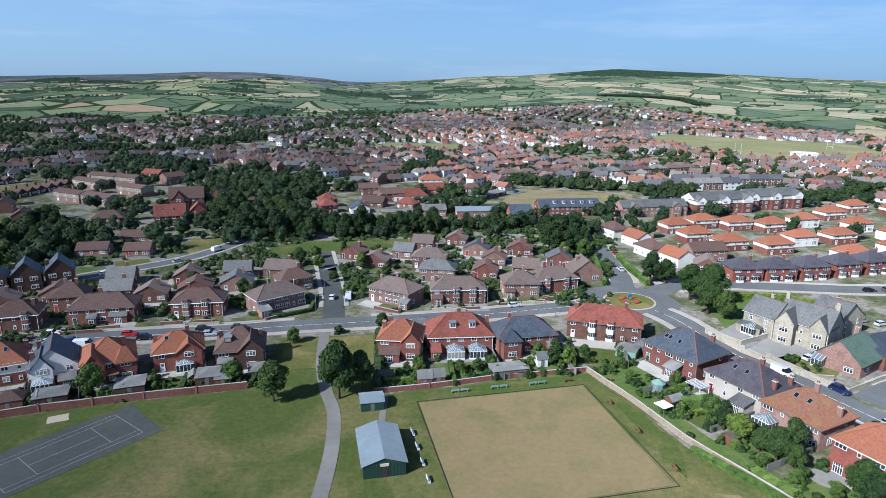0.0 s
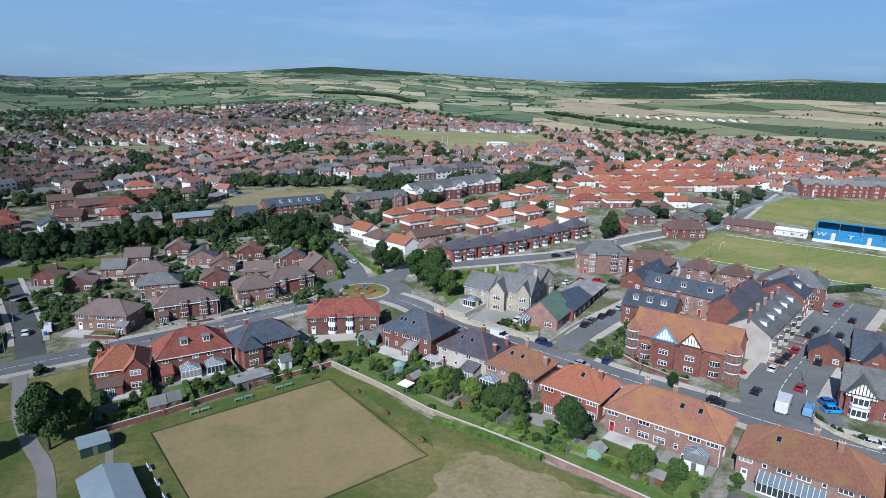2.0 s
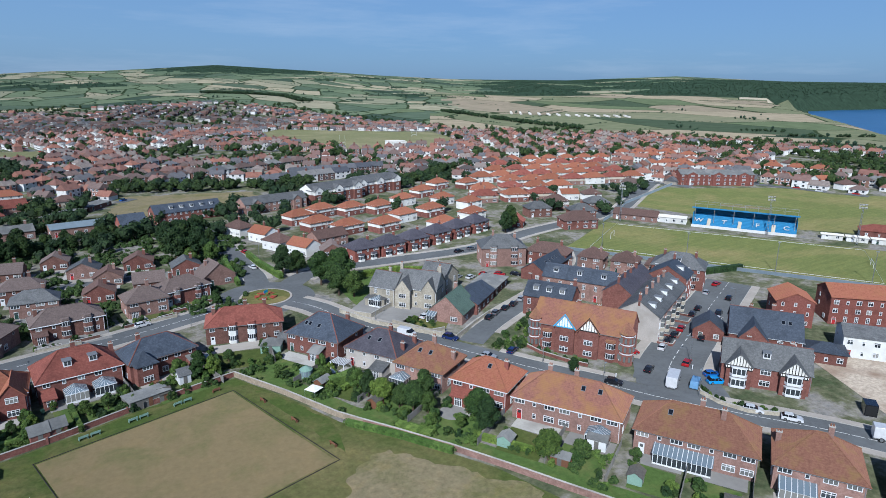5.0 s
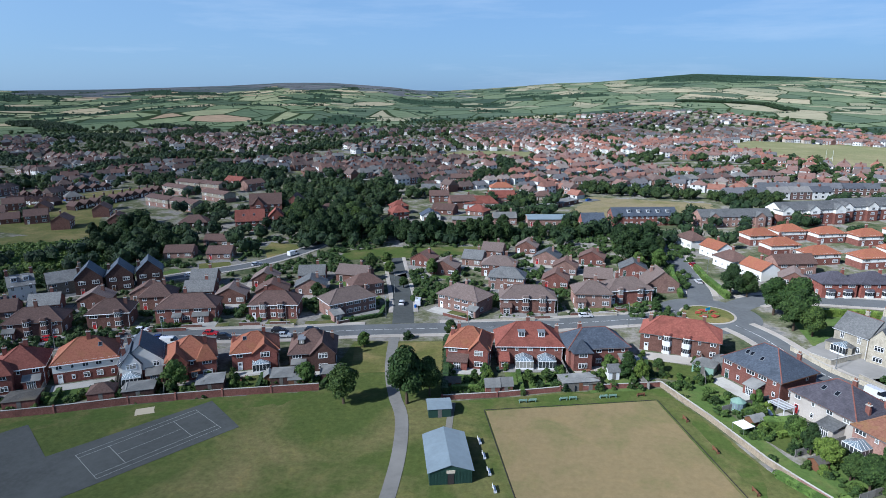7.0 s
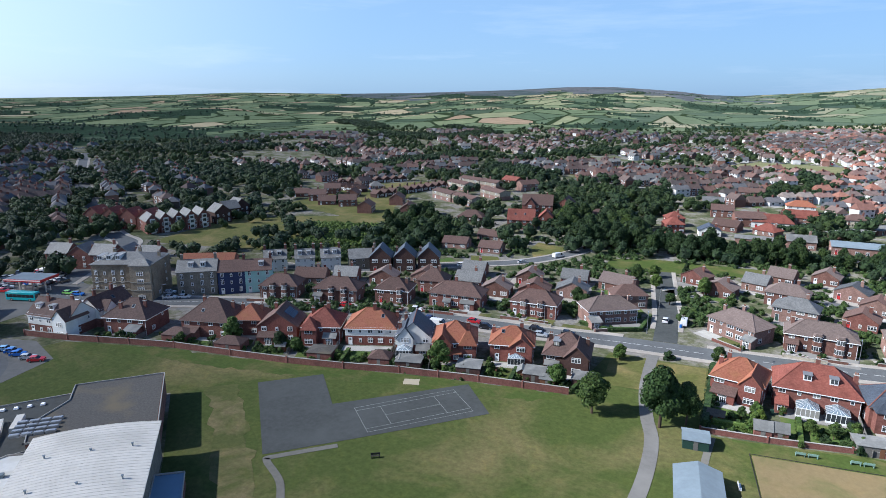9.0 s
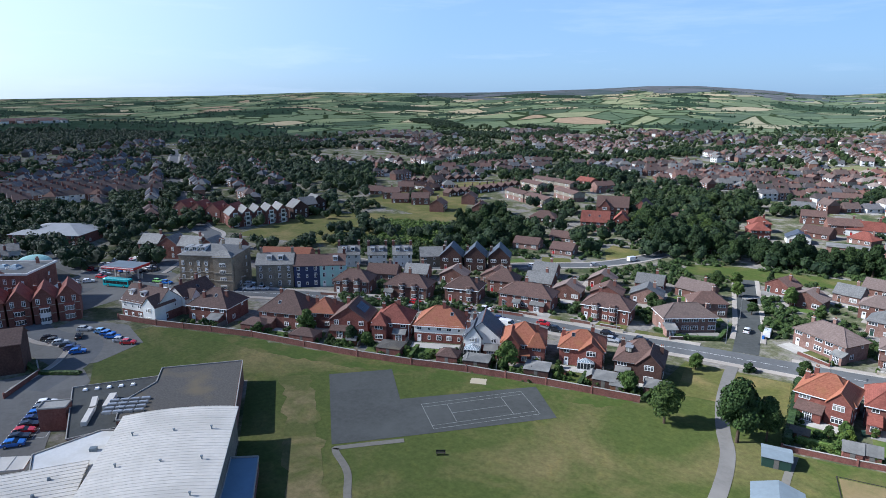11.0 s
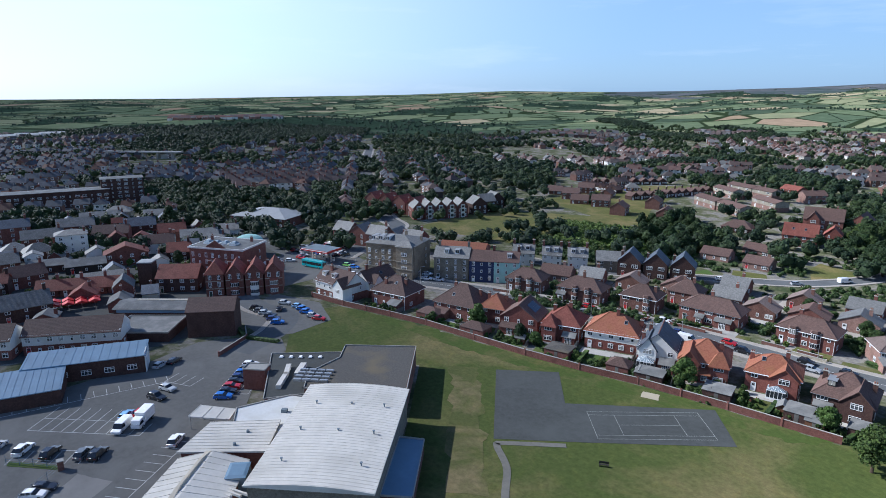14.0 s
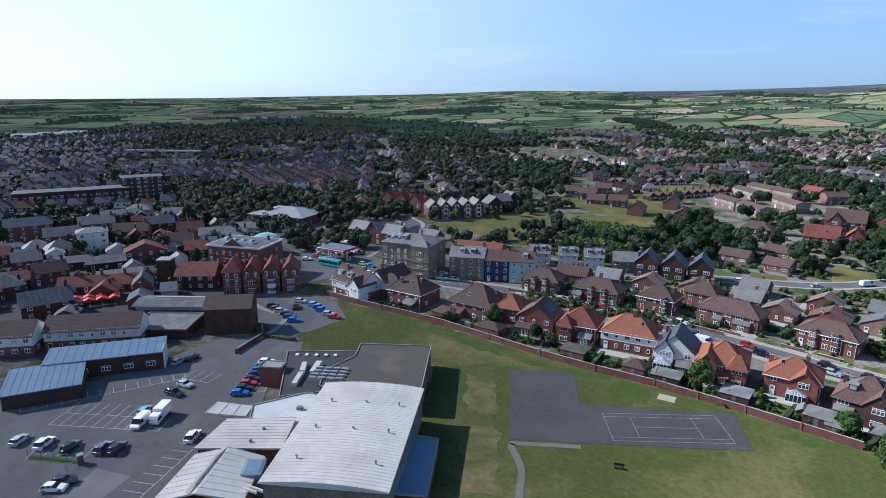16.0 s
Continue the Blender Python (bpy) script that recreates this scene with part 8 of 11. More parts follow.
# blue glazed lobby and white beams between the roofs
part("glazed_lobby", Shape().prism(rect(-97.3, 26.0, 60, 3.4, 4.6), -0.2, 4.4).prism(rect(-97.3, 26.0, 60, 3.6, 4.8), 4.4, 4.6, 1, 0.7).mesh("glazed_lobby", "glass_pale", "metal_blue"), lc, "blue glazed entrance lobby")
for k in range(3):
    part("beam", Shape().prism(rect(-93.6 + k * 0.9, 21.8 + k * 1.4, 30, 4.6, 0.35), 3.6, 4.0).mesh("beam", "metal_white"), lc)
for px, py in ((-105.5, 28.0), (-108.5, 31.5)):
    part("cowl", Shape().tube(px, py, 4.2, 4.9, 0.35, 0.25, 10).mesh("cowl", "metal_grey"), lc)
part("vault_light", Shape().prism(rect(-100.0, 19.0, 50, 0.9, 13.5), 5.1, 5.5, 0, 0.6).mesh("vault_light", "render_cream"), lc, "long translucent ridge light")

# white bay lines
sh = Shape()


def bays_row(x, y, rot, n, step=2.5, deep=4.8, both=False):
    for i in range(n + 1):
        p, q = at_place(x, y, rot, [(i * step, 0), (i * step, deep)])
        band(sh, [Vector(p), Vector(q)], -0.06, 0.06, 0.055, 0.068)
    p, q = at_place(x, y, rot, [(0, 0), (n * step, 0)])
    band(sh, [Vector(p), Vector(q)], -0.06, 0.06, 0.055, 0.068)


bays_row(-142.8, -3.0, 50, 10, 2.4, 4.8)
bays_row(-146.6, 0.2, 50, 8, 2.4, 4.9)
bays_row(-152.4, -8, 86, 13, 2.6, 3.4)
bays_row(-150.5, 25.0, 35, 3, 2.5, 4.8)
bays_row(-134.5, -4.5, 56, 6, 2.7, -4.6)
bays_row(-119.2, 22.8, -46, 9, 2.6, -4.2)
bays_row(-137.0, 33.5, 52, 3, 2.4, 4.6)
structure("bay_marking", sh.mesh("bay_marking", "line_white"), "white painted parking bay lines", "road marking")
for i, c in enumerate(["blue", "black", "red", "black", "navy", "blue", "grey", "white"]):
    vehicle("car", c, -133.8 - i * 1.9, 34.0 + i * 1.54, 58, z=0.06)
for k, c, x, y, r in [("truck", "white", -132.2, 17.0, 322), ("van", "white", -132.0, 13.0, 322), ("car", "pale_blue", -137.0, 14.6, 142), ("car", "red", -136.6, 17.4, 142), ("car", "silver", -145.3, 24.6, 30), ("suv", "black", -142.1, 21.6, 30), ("suv", "grey", -125.6, 5.4, 142), ("suv", "black", -124.0, 7.6, 142),
                     ("suv", "black", -129.6, 0.2, 142), ("suv", "white", -133.9, -3.9, 142), ("suv", "white", -120.4, 20.8, 142), ("car", "silver", -138, -8, 142), ("car", "black", -117.5, -1.5, 60), ("car", "silver", -160, 26.0, 130), ("car", "black", -160.5, 29.5, 130), ("car", "white", -116.2, -3.2, 60),
                     ("car", "black", -188.4, 60.5, 60), ("car", "grey", -185.4, 60.8, 60), ("car", "silver", -182.4, 61.2, 60), ("car", "black", -179.0, 61.7, 60), ("car", "navy", -175.8, 61.5, 60), ("car", "blue", -172.2, 61.5, 60),
                     ("car", "black", -183.5, 66.4, 150), ("car", "silver", -188.1, 69.9, 40), ("car", "pale_blue", -182.2, 72.2, 40), ("car", "blue", -179.0, 72.4, 40), ("car", "blue", -175.8, 72.2, 40), ("car", "silver", -171.4, 72.5, 40), ("car", "red", -168.0, 72.9, 40),
                     ("van", "white", -190.5, 29.5, 60), ("car", "white", -187.5, 35, 60), ("car", "silver", -183, 43, 60), ("car", "white", -238, 92, 60), ("car", "silver", -243, 100, 60), ("car", "red", -240, 97.5, 24), ("van", "white", -252, 118, 24), ("car", "black", -247, 114, 60), ("car", "white", -244, 112, 60),
                     ("car", "white", -205, 104, 24), ("car", "green", -218, 108, 24), ("car", "blue", -214, 109, 24), ("car", "white", -189, 127, 40), ("car", "silver", -183, 128.5, 40), ("car", "white", -184, 123.5, 35), ("car", "white", -180.5, 126.5, 35)]:
    vehicle(k, c, x, y, r, z=0.075)
rr = random.Random(12)
for i in range(26):
    q = at_place(-243, 108, 30, [(-14 + (i % 9) * 2.6 + rr.random(), -1 + (i // 9) * 7)])[0]
    vehicle("car", rr.choice(["white", "silver", "black", "grey", "blue", "red"]), q[0], q[1], 120, z=0.06)

# ---- buildings west of the park ----
house(-176.8, 44.5, 62, 13, 9, "plain dark brown brick block with brown roof", "brick_dark", "tile_brown", 8.0, 2.6, "gable", chims=(), cols=-1, name="commercial_building", full=False, back=False, sides=False)
house(-187.0, 11.0, 66, 24, 9, "long terrace with white upper storey and brown roof", "brick_red", "tile_brown", 5.6, 3.0, "gable", upper="render_white", chims=(), cols=9, name="apartment_block", full=False)
house(-193.0, -8.0, 66, 12, 9, "brick and white rendered flats with brown roof", "brick_red", "tile_brown", 5.6, 3.0, "gable", upper="render_white", chims=(), cols=4, name="apartment_block", full=False)
b = thing("workshop", -165.8, 11.0, 74, "dark workshop with pale blue metal roof and white end wall", "building")
part("wall", Shape().box(-13, -3.6, -0.2, 13, 3.6, 4.6).mesh("wall", "brick_dark"), b)
part("end_wall", Shape().box(13, -3.7, -0.2, 13.2, 3.7, 5.3).mesh("end_wall", "render_white"), b)
part("roof", Shape().side([(-4.3, 4.6), (4.3, 5.5), (4.3, 5.7), (-4.3, 4.8)], -13.4, 13.4).mesh("roof", "metal_blue"), b).matrix_basis = pose(0, 0, 0, 0, 0, 90)
for i in range(14):
    part("rib", bpy.data.meshes.get("shop_rib") or Shape().side([(-4.3, 4.8), (4.3, 5.7), (4.3, 5.76), (-4.3, 4.86)], -0.05, 0.05).mesh("shop_rib", "metal_blue"), b, at=pose(-13 + 2 * i, 0, 0, 0, 0, 90))
for i in range(5):
    put_window(b, "wide", -10 + i * 5, -3.6, 1.2, 0, False)
for q in (-2.5, 0, 2.5):
    put_window(b, "slim", 13.2, q, 2.8, 90, False)
flat = thing("flat_roof_shop", -159.5, -2.5, 80, "low shop with pale blue-grey flat roof", "building")
part("wall", Shape().box(-7.6, -6, -0.2, 7.6, 6, 3.4).mesh("wall", "brick_dark"), flat)
part("roof", Shape().side([(-6.4, 3.4), (6.4, 4.4), (6.4, 4.6), (-6.4, 3.6)], -7.9, 7.9).mesh("roof", "metal_blue"), flat, at=pose(0, 0, 0, 0, 0, 90))
for i in range(11):
    part("rib", bpy.data.meshes.get("flat_rib") or Shape().side([(-6.4, 3.6), (6.4, 4.6), (6.4, 4.66), (-6.4, 3.66)], -0.04, 0.04).mesh("flat_rib", "metal_blue"), flat, at=pose(-7.5 + 1.5 * i, 0, 0, 0, 0, 90))
flatb = thing("yard_building", -186.5, 28.5, 55, "flat-roofed yard building with grey felt roof and brick walls", "building")
part("wall", Shape().box(-8.5, -7, -0.2, 8.5, 7, 2.6).mesh("wall", "brick_dark"), flatb)
part("roof", Shape().box(-8.2, -6.7, 2.6, 8.2, 6.7, 2.66).mesh("roof", "felt_grey"), flatb)
part("parapet", Shape().box(-8.5, -7, 2.6, 8.5, -6.7, 3.0).box(-8.5, 6.7, 2.6, 8.5, 7, 3.0).box(-8.5, -6.7, 2.6, -8.2, 6.7, 3.0).box(8.2, -6.7, 2.6, 8.5, 6.7, 3.0).mesh("parapet", "concrete"), flatb)
sp = thing("shop", -198.0, 36.0, 54, "long low shop with glazed roof strip", "building")
part("wall", Shape().box(-14, -5, -0.2, 14, 5, 4.2).mesh("wall", "brick_dark"), sp)
part("roof", Shape().side([(-5.4, 4.1), (0, 5.2), (5.4, 4.1), (5.4, 3.9), (-5.4, 3.9)], -14.3, 14.3).mesh("roof", "felt_grey"), sp).matrix_basis = pose(0, 0, 0, 0, 0, 90)
part("rooflight", Shape().box(-9, 0.2, 5.15, 8, 1.2, 5.4).mesh("rooflight", "render_cream"), sp, "pale long rooflight")
part("fascia", Shape().box(-13, -5.2, 3.0, 13, -5.0, 3.8).mesh("fascia", "metal_blue"), sp)
G = "red-roofed town houses"
for i in range(4):
    house(-244 + i * 2.4, 8 + i * 7.0, 72, 7.0, 8, "brick town house with red tile roof", "brick_red", "tile_red", 2.8, 2.6, "gable", chims=((0.4, 0),), full=False, group=G, cols=2)
house(-230, 17, 73, 8, 7, "small brick house with red gabled roof", "brick_red", "tile_red", 3.0, 2.6, "cross", chims=((0.2, 0.2),), full=False, cols=2)
house(-226, 47, 58, 14, 10, "brick hall with dark red pitched roof", "brick_dark", "tile_red", 5.4, 3.6, "gable", chims=(), full=False, cols=4)
tw = thing("brick_tower", -233.5, 37.5, 58, "plain square dark brick tower", "tower")
part("body", Shape().box(-2.4, -2.4, -0.2, 2.4, 2.4, 9.5).box(-2.6, -2.6, 9.5, 2.6, 2.6, 9.9, 1).mesh("body", "brick_dark", "lead"), tw)
bh = house(-233, 66, 40, 22, 16, "large brick hall with white stone base and flat white-edged roof", "render_white", "felt_grey", 12.4, 0.5, "hip", chims=((-0.4, 0.2), (0.35, 0.25)), cols=8, win="tall", name="commercial_building", full=False, upper="brick_red", upper_z=4.4)
part("cornice", Shape().box(-11.5, -8.5, 11.9, 11.5, -8.05, 12.5).box(-11.5, 8.05, 11.9, 11.5, 8.5, 12.5).box(-11.5, -8.05, 11.9, -11.05, 8.05, 12.5).box(11.05, -8.05, 11.9, 11.5, 8.05, 12.5).mesh("cornice", "render_white"), bh, "white stone cornice")
for i in range(4):
    part("rooflight", Shape().box(-7.5 + i * 3.6, -4.2, 12.4, -5.0 + i * 3.6, -1.2, 13.3).prism([(-7.5 + i * 3.6, -4.2), (-5.0 + i * 3.6, -4.2), (-5.0 + i * 3.6, -1.2), (-7.5 + i * 3.6, -1.2)], 13.3, 14.0, 1, 0.45).mesh("rooflight", "upvc", "glass_pale"), bh, "white-framed domed rooflight")
part("pediment", Shape().side([(-4.5, 12.4), (4.5, 12.4), (0, 15.2)], -8.3, -7.8).mesh("pediment", "brick_red"), bh, "brick pediment gable")
for i in range(4):
    gr = house(-213.6 + i * 2.6, 55.8 + i * 5.9, 66, 5.8, 11, "ornate red brick building with steep tiled gable and white bays", "brick_red", "tile_red", 7.8 if i else 8.6, 3.4, "cross" if i else "hip", chims=((-0.4, 0.2),), cols=2, win="tall", full=False, sides=False, group="gabled brick row", bays=((0, 3, 2),) if i else (), bay="render_white" if i == 2 else "")
    for zz in (2.9, 5.5):
        part("stone_band", Shape().box(-2.92, -5.56, zz, 2.92, -5.5, zz + 0.22).mesh("stone_band", "stone_buff"), gr)
dm = thing("dome", -258, 82, 0, "pale green domed roof on a low drum", "dome")
sh = Shape().tube(0, 0, -0.2, 6, 6.2, 6.0, 20, 0)
for k in range(5):
    a0, a1 = math.pi / 2 * k / 5, math.pi / 2 * (k + 1) / 5
    sh.tube(0, 0, 6 + 3.2 * math.sin(a0), 6 + 3.2 * math.sin(a1), 6 * math.cos(a0), max(0.05, 6 * math.cos(a1)), 20, 1)
part("body", sh.mesh("body", "render_white", "render_mint"), dm)
hotel = house(-200, 121, 33, 20, 15, "four-storey buff stone hotel with grey mansard roof", "stone_brown", "slate_grey", 12.6, 2.4, "hip", chims=((-0.3, 0.1), (0.1, 0.2), (0.45, 0.1)), dormers=(-8, -5, -2), cols=7, win="tall", name="hotel", full=False, wings=((6.4, 6.6, 1.3, "hip"),))
for zz, hh in ((3.55, 0.3), (6.4, 0.22), (12.1, 0.45)):
    part("stone_band", Shape().box(-10.15, -7.62, zz, 3.0, -7.5, zz + hh).box(3.0, -8.95, zz, 9.8, -8.8, zz + hh).mesh("stone_band", "stone_buff"), hotel, "pale stone string course")
part("porch", Shape().box(-3.4, -8.9, 0, -2.9, -8.5, 3.0).box(-0.4, -8.9, 0, 0.1, -8.5, 3.0).box(-3.7, -9.1, 3.0, 0.4, -7.5, 3.5).mesh("porch", "stone_buff"), hotel, "pale stone entrance porch")
house(-182.5, 134.5, 44, 13, 10, "three-storey grey stone terrace house with slate roof", "stone_grey", "slate_grey", 8.8, 3.0, "gable", chims=((-0.4, 0), (0.45, 0)), cols=4, win="tall", full=False, group="old terrace", dormers=(-2, 2))
house(-174.0, 142.0, 44, 9, 10, "navy painted terrace house with brown roof", "render_navy", "tile_brown", 8.2, 2.8, "gable", chims=((0.45, 0),), cols=3, win="tall", full=False, group="old terrace")
house(-167.5, 148.3, 44, 9, 10, "mint green painted terrace house with brown roof", "render_mint", "tile_brown", 8.2, 2.8, "gable", chims=((0.45, 0),), cols=3, win="tall", full=False, group="old terrace", dormers=(1,))
for i, (x, y) in enumerate([(-181.5, 169.5), (-172.5, 176.5), (-164.8, 183.0)]):
    house(x, y, 44, (8.6, 7.6, 7.6)[i], 8, "white rendered terrace house with slate roof and dormers", "render_white", "slate_grey", 5.3, 2.8, "gable", chims=((0.46, 0), (-0.46, 0)), cols=3, full=False, group="white terrace", sides=False, dormers=(-1.8, 1.6), win="tall")
house(-154.5, 190.5, 44, 11, 8, "long stone house with slate roof", "stone_grey", "slate_grey", 4.8, 2.8, "gable", chims=((0.45, 0),), cols=3, full=False, sides=False)
for i in range(3):
    house(-146 + i * 8.0, 192 + i * 5.0, 30, 8.4, 9, "dark brick villa with steep slate gables", "brick_dark", "slate_blue", 6.0, 4.0, "cross", chims=((-0.4, 0.1),), cols=2, win="wide", full=False, group="dark gabled villas")
for i in range(5):
    house(-258 + i * 8.5, 128 + i * 4, 28, 9, 9, "red brick shop house with slate roof", "brick_red", "slate_grey", 6.4, 3.2, "cross" if i % 2 else "gable", chims=((0.4, 0),), cols=2, win="tall", full=False, group="shop houses")
house(-205, 157, 35, 20, 10, "low building with orange-red tile roof behind the hotel", "brick_red", "tile_orange", 3.6, 2.6, "gable", chims=(), full=False, cols=5)
# filling station
fs = thing("filling_station", -232.5, 103.5, 24, "filling station canopy with white and red fascia", "filling station")
part("canopy", Shape().box(-7, -4.5, 4.6, 7, 4.5, 5.4).mesh("canopy", "paint_red"), fs)
part("canopy_top", Shape().box(-6.8, -4.3, 5.4, 6.8, 4.3, 5.46).mesh("canopy_top", "metal_grey"), fs)
part("fascia_stripe", Shape().box(-7.05, -4.55, 5.05, 7.05, -4.5, 5.3).mesh("fascia_stripe", "upvc"), fs)
for px in (-5, 0, 5):
    part("column", Shape().box(px - 0.2, -0.2, 0, px + 0.2, 0.2, 4.6).mesh("column", "metal_white"), fs)
    part("pump", Shape().box(px - 0.5, 1.2, 0, px + 0.5, 1.8, 1.7).box(px - 0.4, 1.15, 1.1, px + 0.4, 1.2, 1.5, 1).mesh("pump", "metal_white", "glass_dark"), fs)
house(-322, 116, 34, 34, 26, "large low supermarket with pale grey hipped metal roof", "brick_red", "lead", 5.0, 3.0, "hip", chims=(), cols=6, name="commercial_building", full=False)
for i in range(4):
    house(-326 + i * 10.5, 182 + i * 3.2, 22, 9.6, 10, "red brick gabled terrace house with pale stone trim", "brick_red", "tile_red", 6.8, 3.8, "cross", chims=((0.4, 0),), cols=2, win="tall", full=False, group="red gabled terrace")
for i in range(5):
    wf = house(-287.5 + i * 2.2, 186 + i * 5.9, 69, 6.0, 13, "brick flats with a steep white gable front and slate roof", "brick_red", "slate_grey", 6.8, 3.2, "cross", chims=(), cols=2, win="tall", full=False, sides=i == 0, back=False, group="white gabled flats")
    part("white_front", Shape().box(-1.2, -6.75, 0.2, 1.2, -6.5, 7.6).box(-0.8, -6.8, 1.0, 0.8, -6.75, 2.4, 1).box(-0.8, -6.8, 3.6, 0.8, -6.75, 5.0, 1).box(-0.8, -6.8, 5.8, 0.8, -6.75, 7.0, 1).mesh("white_front", "render_white", "glass_dark"), wf, "white rendered window bay")
for i in range(3):
    house(-279 - i * 3.5, 222 + i * 9.5, 75, 9, 10, "brick flats with pale stone gable and slate roof", "brick_dark", "slate_grey", 6.6, 3.6, "cross" if i != 1 else "gable", chims=(), cols=3, win="tall", full=False, group="white gabled flats")
slab("verge", [(-131.5, -6.3), (-124.2, 1.6), (-122.8, 1.2), (-130, -6.8)], 0.12, "grass_lush", "narrow green verge between bays", "lawn")
slab("patched_tarmac", ragged([(-119.5, 3.5), (-113.5, 8.5), (-104, -2), (-109, -7.5)], 1.5, 0.5), 0.065, "path_grey", "paler patch of resurfaced tarmac", "road")
yr = thing("yard_rail", 0, 0, 0, "dark metal mesh fence round the lower yard", "fence")
yp = [(-131.0, -6.8), (-123.2, 1.4), (-118.0, -3.2), (-110.0, -11.0)]
for (ax, ay), (bx, by) in zip(yp, yp[1:]):
    n = max(2, int(math.hypot(bx - ax, by - ay) / 2.4))
    band_rail = Shape()
    for z0 in (0.5, 1.0, 1.5):
        band(band_rail, [Vector((ax, ay)), Vector((bx, by))], -0.025, 0.025, z0, z0 + 0.05)
    part("rail", band_rail.mesh("rail", "metal_grey"), yr)
    for k in range(n):
        part("post", bpy.data.meshes.get("yard_post") or Shape().box(-0.05, -0.05, -0.2, 0.05, 0.05, 1.7).mesh("yard_post", "metal_grey"), yr, at=pose(ax + (bx - ax) * k / n, ay + (by - ay) * k / n, 0))
tagged(new("gate_pier", Shape().box(-123.4, 0.9, -0.1, -122.4, 1.9, 1.9).box(-123.5, 0.8, 1.9, -122.3, 2.0, 2.05, 1).mesh("gate_pier", "brick_brown", "concrete")), "square brick gate pier with stone cap", "pier")
hedge([(-158, 56), (-166, 50), (-176, 50)], 1.4, 1.0, "leaf", "low hedge by the car park")
garden_wall([(-158, 40), (-166, 50), (-173, 52)], 1.2, "brick_red", "low brick wall at the car park edge")

# ---- the old town behind the car park ----
slab("town_yard", [(-196, -34), (-350, -34), (-372, 30), (-330, 80), (-262, 96), (-216, 72), (-203, 57), (-182, 50), (-174, 30), (-182, 0)], 0.025, "asphalt_dark", "dark paved yards and lanes of the old town", "pavement")
G = "old town houses"
for x, y, w, rot, wall, tile, eave, rise, roof, words in [
        (-309, 21, 12, 86, "render_white", "slate_grey", 8.4, 1.6, "hip", "tall white rendered town house with low slate roof"), (-344, -2, 19, 90, "brick_red", "slate_blue", 8.0, 3.0, "gable", "three-storey brick terrace with slate roof"),
        (-325, 11, 16, 88, "brick_red", "slate_grey", 5.4, 3.2, "gable", "town house with grey slate roof"), (-307, 0, 10, 90, "brick_dark", "slate_grey", 4.4, 3.0, "hip", "dark brick town house with grey hipped roof"),
        (-301, 8, 11, 98, "brick_dark", "slate_grey", 4.4, 3.0, "hip", "dark brick town house with grey hipped roof"), (-275, 37, 16, 82, "brick_red", "tile_red", 4.8, 3.4, "cross", "brick town house with red gabled roof"),
        (-288, 52, 12, 80, "render_white", "tile_brown", 4.8, 3.0, "gable", "white gabled town house with brown roof"), (-287, 28, 6, 175, "render_white", "slate_grey", 3.6, 2.4, "gable", "small white gabled cottage in the lane"),
        (-272, 22, 14, 85, "timber_dark", "felt_grey", 3.2, 1.8, "gable", "long low black shed with grey roof"), (-279, 11, 14, 80, "brick_dark", "felt_grey", 3.2, 1.6, "gable", "long low yard building with grey roof"),
        (-222, 0, 14, 95, "brick_dark", "slate_grey", 4.8, 3.4, "gable", "dark brick house with grey slate roof"), (-291, 70, 16, 77, "render_white", "slate_grey", 5.0, 2.6, "gable", "white town building with grey roof"),
        (-368, 40, 20, 84, "brick_brown", "felt_grey", 5.0, 2.0, "gable", "long brick town building with pale roof"), (-378, 50, 13, 70, "render_cream", "slate_grey", 5.0, 2.6, "hip", "cream town house with slate roof"),
        (-284, -4, 10, 91, "brick_red", "slate_grey", 5.0, 3.0, "gable", "brick town house with slate roof"), (-247, 24, 15, 85, "stone_grey", "slate_grey", 3.0, 2.0, "gable", "low stone yard building with slate roof"),
        (-262, 2, 12, 100, "brick_red", "tile_brown", 4.6, 3.0, "gable", "brick town house with brown roof"), (-248, -12, 13, 95, "brick_dark", "slate_grey", 5.0, 3.0, "hip", "dark brick town house with grey hipped roof"),
        (-318, 38, 15, 70, "brick_red", "tile_brown", 5.4, 3.2, "gable", "brick terrace with brown roof"), (-330, 52, 14, 82, "brick_dark", "slate_blue", 5.4, 3.2, "gable", "dark terrace with blue slate roof"),
        (-302, 84, 14, 70, "render_white", "slate_grey", 4.2, 2.2, "gable", "white low building with grey roof"), (-308, 62, 12, 80, "brick_red", "tile_red", 5.0, 3.2, "gable", "brick house with red roof"),
        (-345, 26, 16, 86, "brick_brown", "slate_grey", 5.6, 3.2, "gable", "brown terrace with slate roof"), (-352, 66, 16, 76, "brick_red", "slate_grey", 5.0, 3.0, "gable", "brick terrace with slate roof"), (-268, 56, 9, 70, "brick_dark", "tile_red", 4.6, 3.0, "gable", "small brick house with red roof")]:
    house(x, y, rot, w, 8.5, words, wall, tile, eave, rise, roof, chims=((0.42, 0.0),) if "brick" in wall or "white" in wall else (), cols=max(2, int(w / 4)), full=False, group=G, sides=False, back=False)
house(-442, 23, 84, 62, 14, "long dark modern college block with window bands", "brick_dark", "felt_grey", 10.0, 0.4, "hip", chims=(), cols=16, win="wide", name="office_block", full=False, sides=False, back=False)
house(-442, 62, 84, 24, 14, "tall dark modern block with flat roof", "brick_dark", "felt_grey", 15.5, 0.4, "hip", chims=(), cols=6, win="wide", name="office_block", full=False, sides=False, back=False)
orng = random.Random(64)
OLD = [(-206, 4), (-215, 40), (-238, 58), (-262, 74), (-300, 92), (-352, 82), (-372, 40), (-352, -20), (-240, -24)]
